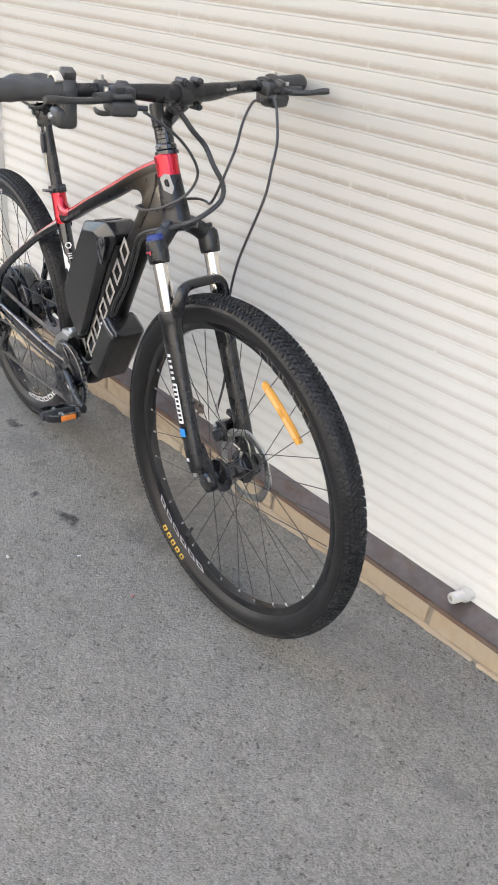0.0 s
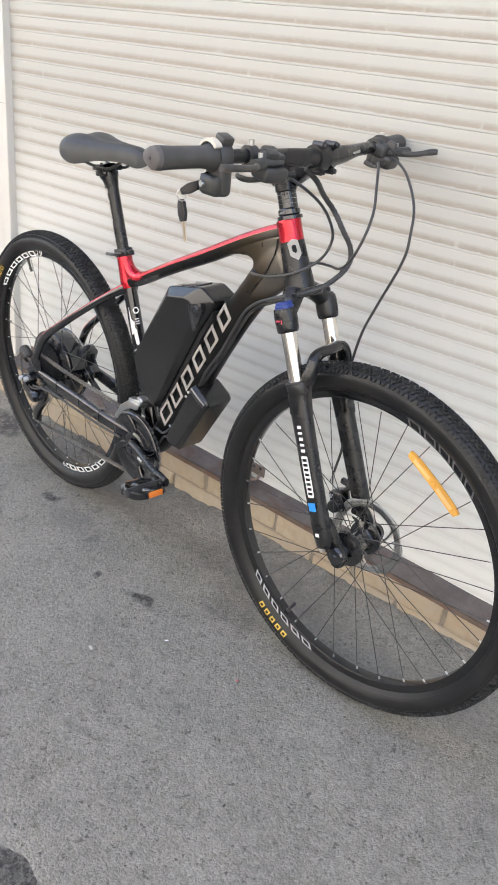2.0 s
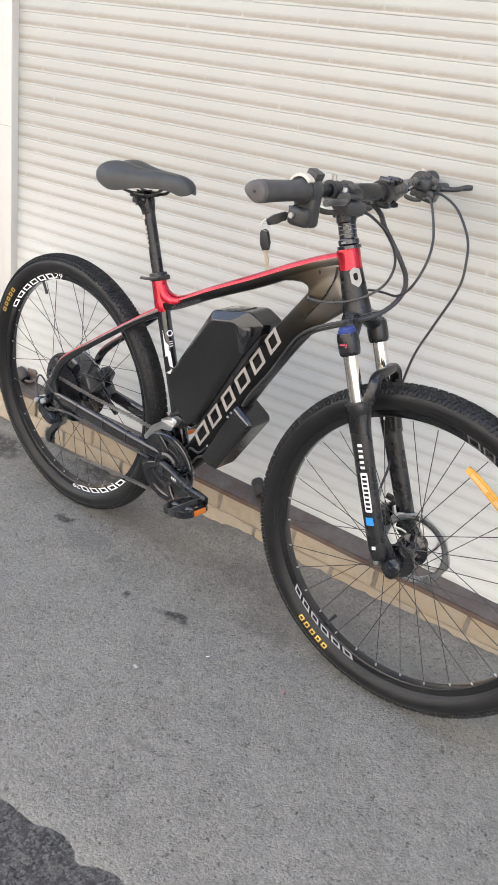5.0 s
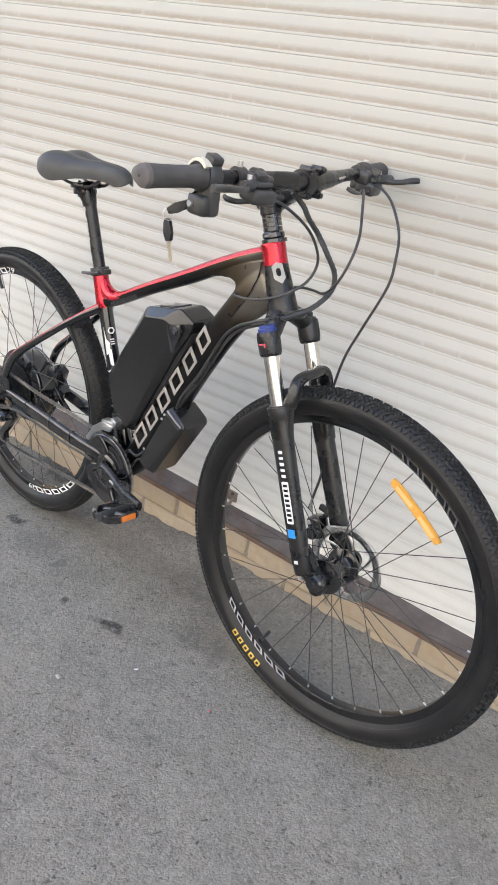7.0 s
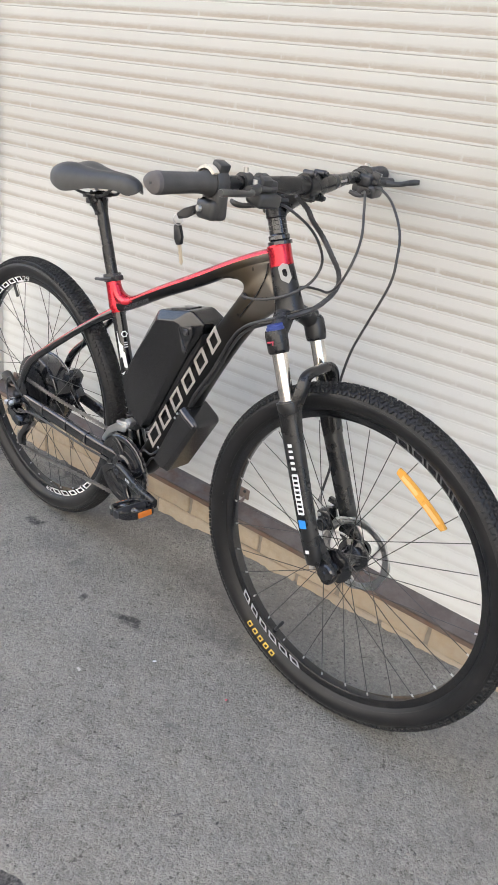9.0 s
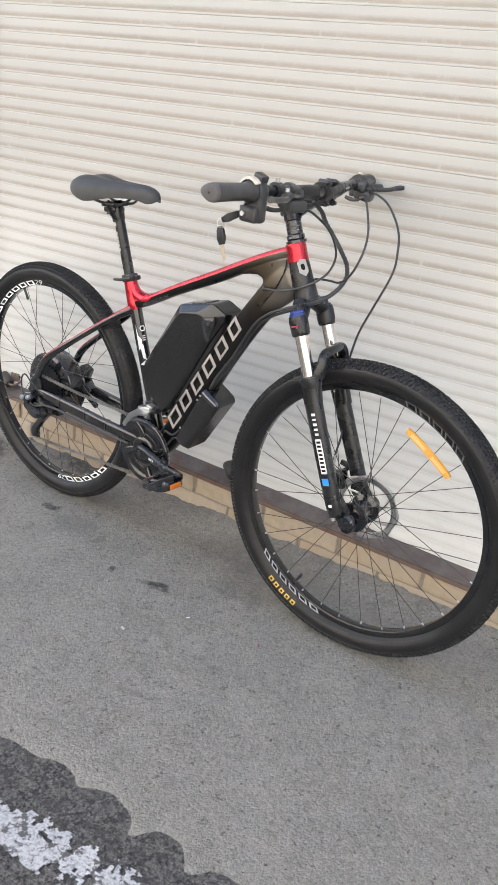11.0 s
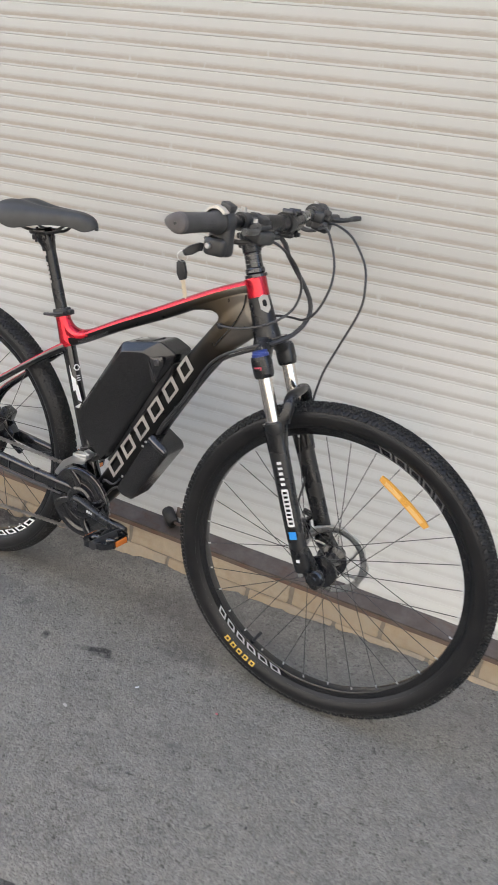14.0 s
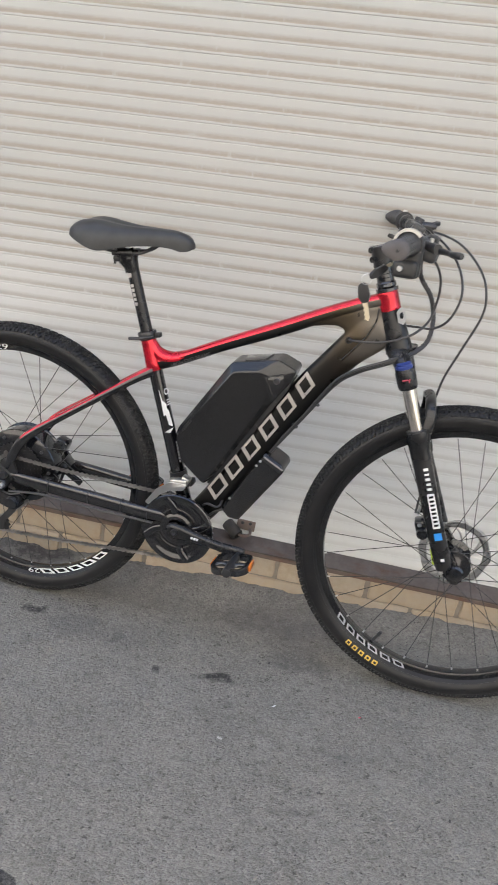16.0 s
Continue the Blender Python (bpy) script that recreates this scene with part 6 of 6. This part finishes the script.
for i in range(5):
    bar_strip(b, pose(-0.246 + i * 0.0065, -0.3555 - i * 0.0018, 1.031 + i * 0.0045, 0, -35, 4), 0.005, 0.007, 0.001)
part("stem_decal", b, "silver_decal", stem, "silver maker's mark")

END_N, END_F = Vector((-0.2485, -0.690, 1.0655)), Vector((-0.2485, -0.006, 1.067))


def bar_at(s, side):
    """A point of the bar, s from 0 in the middle to 1 at the end."""
    e = END_N if side < 0 else END_F
    lift = 0.006 * smoothstep(0.1, 0.5, s) * (1 - s * 0.6)
    sweep = max(0.0, s - 0.12) / 0.88
    return Vector((BC.x + (e.x - BC.x) * sweep, BC.y + (e.y - BC.y) * s, BC.z + (e.z - BC.z) * s + lift))


b = bmesh.new()
row = []
for s in [1, 0.85, 0.7, 0.55, 0.4, 0.28, 0.2, 0.1]:
    p = bar_at(s, -1)
    row.append((*p, 0.0112 + 0.0047 * smoothstep(0.42, 0.14, s) if s < 0.42 else 0.0112))
mirror = []
for s in [0.1, 0.2, 0.28, 0.4, 0.55, 0.7, 0.85, 1]:
    p = bar_at(s, 1)
    mirror.append((*p, 0.0112 + 0.0047 * smoothstep(0.42, 0.14, s) if s < 0.42 else 0.0112))
tube(b, row + mirror, 0.0111, 20, 5, side=(0, 0, 1))
handlebar = part("handlebar", b, "satin_black", bike, "satin black riser handlebar")
b = bmesh.new()
for s, side in ((0.27, 1), (0.3, 1), (0.33, 1)):
    p = bar_at(s, side)
    bar_strip(b, pose(p.x + 0.0, p.y, p.z, 0, 0, 0) @ pose(0.0146, 0, 0.002, 0, 0, 82), 0.007, 0.004)
part("bar_decal", b, "silver_decal", handlebar)


def along(side, s):
    """Axes at a point of the bar: y runs outwards to the end of that side."""
    p, q = bar_at(s - 0.02, side), bar_at(s + 0.02, side)
    t = (q - p).normalized()
    x = Vector((1, 0, 0)) - t * t.x
    x.normalize()
    z = x.cross(t) * side
    return Matrix(((x.x, t.x, z.x, 0), (x.y, t.y, z.y, 0), (x.z, t.z, z.z, 0), (0, 0, 0, 1))), bar_at(s, side)


def grip(side, s0, label):
    m3, p = along(side, 0.9)
    m = Matrix.Translation(bar_at(1.0, side)) @ m3
    ln = (bar_at(1.0, side) - bar_at(s0, side)).length
    b = bmesh.new()
    rings = []
    prof = [(0.012, 0.0), (0.006, 0.35), (0.0045, 0.78), (0.001, 0.98), (-0.006, 1.04), (-0.03, 0.97), (-0.06, 0.93), (-0.085, 0.95), (-ln + 0.014, 1.06), (-ln + 0.006, 1.22), (-ln, 1.22)]
    for h, k in prof[1:]:
        ring = []
        wing = smoothstep(-0.075, -0.004, h)
        for j in range(28):
            an = 2 * math.pi * j / 28
            c, d = math.cos(an), math.sin(an)
            r = 0.0172 * k
            back = max(0.0, -c) ** 3 * 0.010 * wing * k
            rings_pt = Vector((r * c - back, h, r * d))
            ring.append(m @ rings_pt)
        rings.append(ring)
    cap = len([1 for h, k in prof[1:] if h >= 0.0])
    loft(b, rings, mats=lambda i, j: 1 if i < cap else 0)
    g = part("grip", b, ["grip_rubber", "grip_cap"], handlebar, label)
    b = bmesh.new()
    for i in range(22):
        h = -0.02 - i * (ln - 0.05) / 22
        for j in range(9):
            an = radians(-150 + j * 37 + (i % 2) * 18)
            q = m @ Vector((0.0168 * math.cos(an), h, 0.0168 * math.sin(an)))
            bmesh.ops.create_cube(b, size=0.0007, matrix=Matrix.Translation(q))
    part("grip_texture", b, "grip_rubber", g)
    b = bmesh.new()
    lathe(b, [(0.0, 0.0069), (0.0026, 0.0069), (0.0026, 0.0045), (0.0, 0.0045)], "y", 12, m=m)
    part("grip_hole", b, "matt_plastic", g)
    return m


grip(-1, 0.685, "dark rubber twist-throttle grip")
grip(1, 0.70, "dark rubber grip")

# throttle housing, battery display and key switch on the near end
m3, p = along(-1, 0.66)
TH = Matrix.Translation(p) @ m3
b = bmesh.new()
lathe(b, [(0.012, -0.012), (0.0235, -0.012), (0.0255, -0.009), (0.0255, 0.009), (0.0235, 0.012), (0.012, 0.012)], "y", 32, True, m=TH)
box(b, (0.046, 0.024, 0.062), TH @ pose(0.003, 0, -0.026), 0.009, 3)
box(b, (0.022, 0.022, 0.014), TH @ pose(0.010, -0.002, 0.026, 0, 20, 0), 0.003)
throttle = part("throttle", b, "dark_plastic", handlebar, "dark plastic throttle housing")
b = bmesh.new()
rings = []
for i in range(11):
    a = radians(40 + 150 * i / 10)
    rings.append([TH @ Vector((r * math.cos(a), y, r * math.sin(a))) for r, y in ((0.0225, 0.008), (0.0278, 0.010), (0.0272, 0.021), (0.0225, 0.0225))])
loft(b, rings)
part("throttle_lens", b, "cream_plastic", throttle, "pale throttle cover")
b = bmesh.new()
box(b, (0.044, 0.026, 0.032), TH @ pose(0.001, 0.009, -0.041), 0.009, 4)
display = part("key_switch", b, "dark_plastic", handlebar, "dark plastic key switch with battery gauge")
b = bmesh.new()
box(b, (0.016, 0.016, 0.0012), TH @ pose(-0.012, 0.01, -0.0275, 0, -35, 0), 0.0)
part("gauge", b, "gloss_black", display)
for x, z in ((0.0, -0.03), (0.004, -0.05)):
    b = bmesh.new()
    lathe(b, [(0.0, -0.0006), (0.0025, -0.0006), (0.0025, 0.001), (0.0, 0.001)], "x", 10, m=TH @ pose(-0.0225, 0.012 + (x * 2), z))
    part("screw", b, "matt_plastic", display)
b = bmesh.new()
lathe(b, [(0.0, -0.002), (0.0045, -0.002), (0.0052, -0.003), (0.0052, -0.008), (0.0, -0.008)], "y", 20, m=TH @ pose(-0.006, 0.029, -0.040))
part("key_barrel", b, "silver", display, "silver key barrel")


def controls(side, s_lever, s_shift, reach):
    """Brake lever and gear shifter on one side."""
    m3, p = along(side, s_lever)
    m = Matrix.Translation(p) @ m3
    b = bmesh.new()
    lathe(b, [(0.0112, -0.008), (0.0165, -0.008), (0.0165, 0.008), (0.0112, 0.008)], "y", 24, True, m=m)
    tube(b, [m @ Vector(q) for q in ((0.008, -0.014, -0.004), (0.028, -0.004, -0.006), (0.04, 0.014, -0.006), (0.046, 0.03, -0.006))], 0.009, 12, 4, flat=0.9)
    rod(b, m @ Vector((0.036, -0.028, -0.005)), m @ Vector((0.032, -0.004, -0.005)), 0.0055, 12)
    rod(b, m @ Vector((0.034, -0.040, -0.005)), m @ Vector((0.035, -0.026, -0.005)), 0.0042, 10)
    box(b, (0.03, 0.044, 0.024), m @ pose(0.014, -0.03, -0.004, 0, 8, 0), 0.006, 3)
    box(b, (0.018, 0.018, 0.014), m @ pose(0.03, -0.02, 0.006, 0, 20, 15), 0.003, 2)
    lever = part("brake_lever", b, "dark_plastic", handlebar, "black alloy brake lever")
    b = bmesh.new()
    tube(b, [(*(m @ Vector(q)), r) for q, r in (((0.042, 0.018 * reach, -0.008), 0.0055), ((0.06, 0.04 * reach, -0.008), 0.0042), ((0.072, 0.07 * reach, -0.006), 0.0042), ((0.078, 0.1 * reach, -0.004), 0.0046), ((0.088, 0.122 * reach, -0.002), 0.005), ((0.096, 0.132 * reach, -0.001), 0.004))], 0.006, 12, 5, side=(0, 0, 1), flat=1.25)
    part("blade", b, "dark_plastic", lever, "black lever blade")
    b = bmesh.new()
    rod(b, m @ Vector((0.0, 0, 0.012)), m @ Vector((0.0, 0, 0.0245)), 0.0052, 10)
    part("clamp_bolt", b, "steel", lever)
    b = bmesh.new()
    rod(b, m @ Vector((0.03, 0.004, 0.002)), m @ Vector((0.03, 0.004, 0.009)), 0.004, 10)
    part("clamp_bolt", b, "steel", lever)
    m3, p = along(side, s_shift)
    m = Matrix.Translation(p) @ m3
    b = bmesh.new()
    lathe(b, [(0.0112, -0.007), (0.0165, -0.007), (0.0165, 0.007), (0.0112, 0.007)], "y", 24, True, m=m)
    box(b, (0.04, 0.05, 0.024), m @ pose(0.022, 0.012, -0.022, 0, 12, 0), 0.007, 3)
    box(b, (0.03, 0.032, 0.02), m @ pose(0.004, 0.008, -0.018), 0.005, 2)
    shifter = part("gear_shifter", b, "dark_plastic", handlebar, "black gear shifter pod")
    b = bmesh.new()
    tube(b, [(*(m @ Vector(q)), r) for q, r in (((0.01, 0.014, -0.034), 0.004), ((-0.006, 0.03, -0.038), 0.0045), ((-0.02, 0.036, -0.037), 0.005), ((-0.03, 0.036, -0.034), 0.004))], 0.004, 10, 4, flat=0.7)
    part("thumb_lever", b, "dark_plastic", shifter)
    b = bmesh.new()
    rod(b, m @ Vector((0.03, -0.012, -0.022)), m @ Vector((0.034, -0.032, -0.022)), 0.0046, 12)
    part("barrel_adjuster", b, "matt_plastic", shifter)
    b = bmesh.new()
    tube(b, [m @ Vector(q) for q in ((0.02, 0.0, -0.011), (0.012, 0.026, -0.009), (-0.002, 0.036, -0.008))], 0.0045, 10, 4)
    part("indicator", b, "dark_steel", shifter)


controls(-1, 0.48, 0.37, 1.0)
controls(1, 0.73, 0.63, 0.44)


# ---- cables ----
def cable(points, r, label="", mname="cable"):
    b = bmesh.new()
    tube(b, points, r, 8, 8, side=(0.3, 0.5, 0.8))
    return part("cable", b, mname, bike, label)


cable([(-0.192, -0.125, 1.055), (-0.152, -0.17, 1.058), (-0.103, -0.21, 1.042), (-0.060, -0.245, 1.001), (-0.043, -0.27, 0.96), (-0.043, -0.28, 0.912), (-0.073, -0.285, 0.831), (-0.095, -0.287, 0.772), (-0.106, -0.289, 0.713), (-0.112, -0.287, 0.655), (-0.098, -0.293, 0.58), (-0.092, -0.3, 0.53), (-0.097, -0.304, 0.485), (-0.099, -0.31, 0.455)], 0.0026, "black front brake cable")
cable([(-0.195, -0.165, 1.045), (-0.158, -0.22, 1.052), (-0.122, -0.275, 1.024), (-0.102, -0.305, 0.988), (-0.098, -0.328, 0.949), (-0.114, -0.335, 0.905), (-0.141, -0.325, 0.881), (-0.174, -0.308, 0.876), (-0.205, -0.302, 0.873), (-0.25, -0.302, 0.862)], 0.0026, "black gear cable")
cable([(-0.195, -0.44, 1.036), (-0.1728, -0.437, 1.0302), (-0.154, -0.399, 1.002), (-0.146, -0.37, 0.969), (-0.147, -0.353, 0.935), (-0.156, -0.3655, 0.9015), (-0.184, -0.3865, 0.8751), (-0.2234, -0.3955, 0.8575), (-0.262, -0.391, 0.848), (-0.299, -0.378, 0.843), (-0.308, -0.366, 0.842)], 0.0026, "black gear cable into the down tube")
bundle = [(-0.205, -0.375, 1.045), (-0.1933, -0.3546, 1.025), (-0.1906, -0.3342, 1.002), (-0.181, -0.31, 0.975), (-0.158, -0.307, 0.945), (-0.145, -0.292, 0.911), (-0.1413, -0.3006, 0.8815), (-0.1511, -0.344, 0.8526), (-0.1851, -0.384, 0.8297), (-0.2315, -0.401, 0.810), (-0.2795, -0.3845, 0.783), (-0.324, -0.361, 0.742)]
cable(bundle[:10], 0.0048, "thick black spiral-wrapped cable bundle")
b = bmesh.new()
line = smooth_path(bundle[:9], 24)
wrap = []
for i, q in enumerate(line):
    t = Vector(line[min(i + 1, len(line) - 1)] - line[max(i - 1, 0)]).normalized()
    s = t.orthogonal().normalized()
    u = t.cross(s)
    wrap.append(Vector(q) + (s * math.cos(i * 0.9) + u * math.sin(i * 0.9)) * 0.0046)
tube(b, wrap, 0.0011, 5, 1)
part("spiral_wrap", b, "cable", bike, "black spiral wrap")
for k in (-1, 1):
    cable([(x + 0.002 * k, y + 0.003 * k, z - 0.003 * k) for x, y, z in bundle[8:]] + [tuple(LF @ Vector((0.262, -0.022 + 0.005 * k, 0.652 - 0.003 * k))), tuple(LF @ Vector((0.222, -0.026 + 0.006 * k, 0.592 - 0.003 * k))), tuple(LF @ Vector((0.2, -0.024 + 0.004 * k, 0.556)))], 0.0032, "black cable along the down tube")
for x, z in ((0.288, 0.69), (0.247, 0.63)):
    b = bmesh.new()
    lathe(b, [(0.006, -0.0015), (0.008, -0.0015), (0.008, 0.0015), (0.006, 0.0015)], "x", 14, True, m=LF @ pose(x, -0.024, z, 0, -57, 0))
    part("cable_tie", b, "matt_plastic", bike)
b = bmesh.new()
lathe(b, [(0.0035, -0.003), (0.0075, -0.002), (0.0075, 0.001), (0.0035, 0.002)], "y", 16, True, m=LF @ pose(0.336, -0.0205, 0.839, 20, 0, 0))
part("cable_port", b, "matt_plastic", bike, "black cable grommet")
cable([tuple(LF @ Vector(q)) for q in ((0.118, -0.012, 0.405), (0.11, -0.035, 0.395), (0.09, -0.04, 0.385), (0.06, -0.03, 0.352), (0.03, -0.04, 0.31), (-0.03, -0.055, 0.322))], 0.003, "black motor cable")
cable([tuple(LF @ Vector(q)) for q in ((0.10, -0.02, 0.412), (0.095, -0.045, 0.4), (0.07, -0.045, 0.402), (0.055, -0.036, 0.39))], 0.0028, "looped black cable")


# ---- keys hanging from the switch ----
def build_keys():
    at = TH @ Vector((-0.006, 0.030, -0.040))
    root = thing("bunch_of_keys", tuple(at), "two brass keys with black fobs on a ring", "keys")

    def fob(m):
        b = bmesh.new()
        slab(b, rounded([(-0.0045, -0.017), (0.0045, -0.017), (0.008, -0.005), (0.0062, 0.013), (0.0022, 0.018), (-0.0022, 0.018), (-0.0062, 0.013), (-0.008, -0.005)], 0.001), 0.0055, m, 0.0012)
        return b

    def blade(m):
        b = bmesh.new()
        slab(b, [(-0.0035, -0.016), (0.0035, -0.016), (0.0035, -0.045), (0.001, -0.050), (-0.0035, -0.046), (-0.002, -0.042), (-0.0035, -0.038), (-0.002, -0.034), (-0.0035, -0.030), (-0.002, -0.026), (-0.0035, -0.022)], 0.0016, m)
        return b

    axis = Vector((-0.62, -0.66, -0.42)).normalized()
    flat = Vector((0.75, -0.66, 0)).normalized()
    wide = flat.cross(axis).normalized()
    flat = axis.cross(wide)
    mid = Vector((-0.273, -0.580, 1.016))
    m1 = Matrix(((wide.x, flat.x, -axis.x, mid.x), (wide.y, flat.y, -axis.y, mid.y), (wide.z, flat.z, -axis.z, mid.z), (0, 0, 0, 1)))
    part("key_fob", fob(m1 @ Matrix.Diagonal((1, 1, 1.15, 1))), "matt_plastic", root, "black plastic key fob")
    part("key_blade", blade(m1 @ pose(0, 0, 0.0, 0, 180, 0) @ Matrix.Diagonal((1, 1, 0.7, 1))), "brass", root, "brass key blade in the switch")
    m2 = Matrix.Translation(Vector((-0.292, -0.580, 0.976))) @ pose(0, 0, 0, 0, -17, -14) @ Matrix.Diagonal((1.35, 1.0, 1.0, 1))
    part("key_fob", fob(m2), "matt_plastic", root, "black plastic key fob")
    part("key_blade", blade(m2), "brass", root, "brass key blade")
    b = bmesh.new()
    lathe(b, [(0.0088, -0.0007), (0.0101, 0.0), (0.0088, 0.0007)], "y", 28, True, m=Matrix.Translation(Vector((-0.291, -0.584, 1.001))) @ pose(0, 0, 0, 0, 0, 15))
    part("key_ring", b, "silver", root, "thin steel key ring")


build_keys()

# ---- small litter on the concrete ----
def build_litter():
    rnd = random.Random(8)

    def scrap(name, x, y, w, h, mname, label, category, lump):
        b = bmesh.new()
        if lump:
            bmesh.ops.create_icosphere(b, subdivisions=2, radius=1.0)
            for v in b.verts:
                v.co = Vector((v.co.x * w, v.co.y * h, v.co.z * h * 0.6)) * (1 + 0.25 * noise.noise(v.co * 1.7 + Vector((x * 9, y * 9, 0))))
        else:
            slab(b, rounded([(-w, -h), (w, -h * 0.8), (w * 0.9, h), (-w * 0.8, h * 0.9)], h * 0.5), 0.0007, pose(0, 0, 0, 90, 0, 0))
            for v in b.verts:
                v.co.z += 0.12 * w * math.sin(v.co.x / w * 2.2)
        solid(name, b, mname, label, category, m=pose(x, y, concrete_z(x, y) + (h * 0.3 if lump else 0.0012), 0, 0, rnd.uniform(0, 180)))

    scrap("paper_scrap", -0.344, -0.503, 0.0048, 0.0018, "white_decal", "small white paper scrap on concrete", "litter", False)
    scrap("paper_scrap", -0.443, -0.639, 0.006, 0.003, "silver_decal", "torn grey foil scrap on concrete", "litter", False)
    scrap("paper_scrap", -0.148, -0.484, 0.003, 0.002, "red_decal", "tiny red paper scrap on concrete", "litter", False)
    for x, y, r in ((0.092, -0.625, 0.005), (0.152, -0.777, 0.0045), (-0.62, -0.58, 0.004), (-0.9, -0.46, 0.0045), (0.33, -0.55, 0.004)):
        scrap("pebble", x, y, r, r * 0.65, "mortar", "small pale pebble lying on concrete", "pebble", True)
    b = bmesh.new()
    z = concrete_z(-0.024, -0.773)
    tube(b, [(-0.03, -0.782, z + 0.0015, 0.0006), (-0.024, -0.773, z + 0.0022, 0.0009), (-0.019, -0.762, z + 0.0015, 0.0007)], 0.001, 6, 4)
    solid("twig", b, "cable", "thin dark twig lying on concrete", "twig")


build_litter()

# ---- brickwork last ----
build_footing()
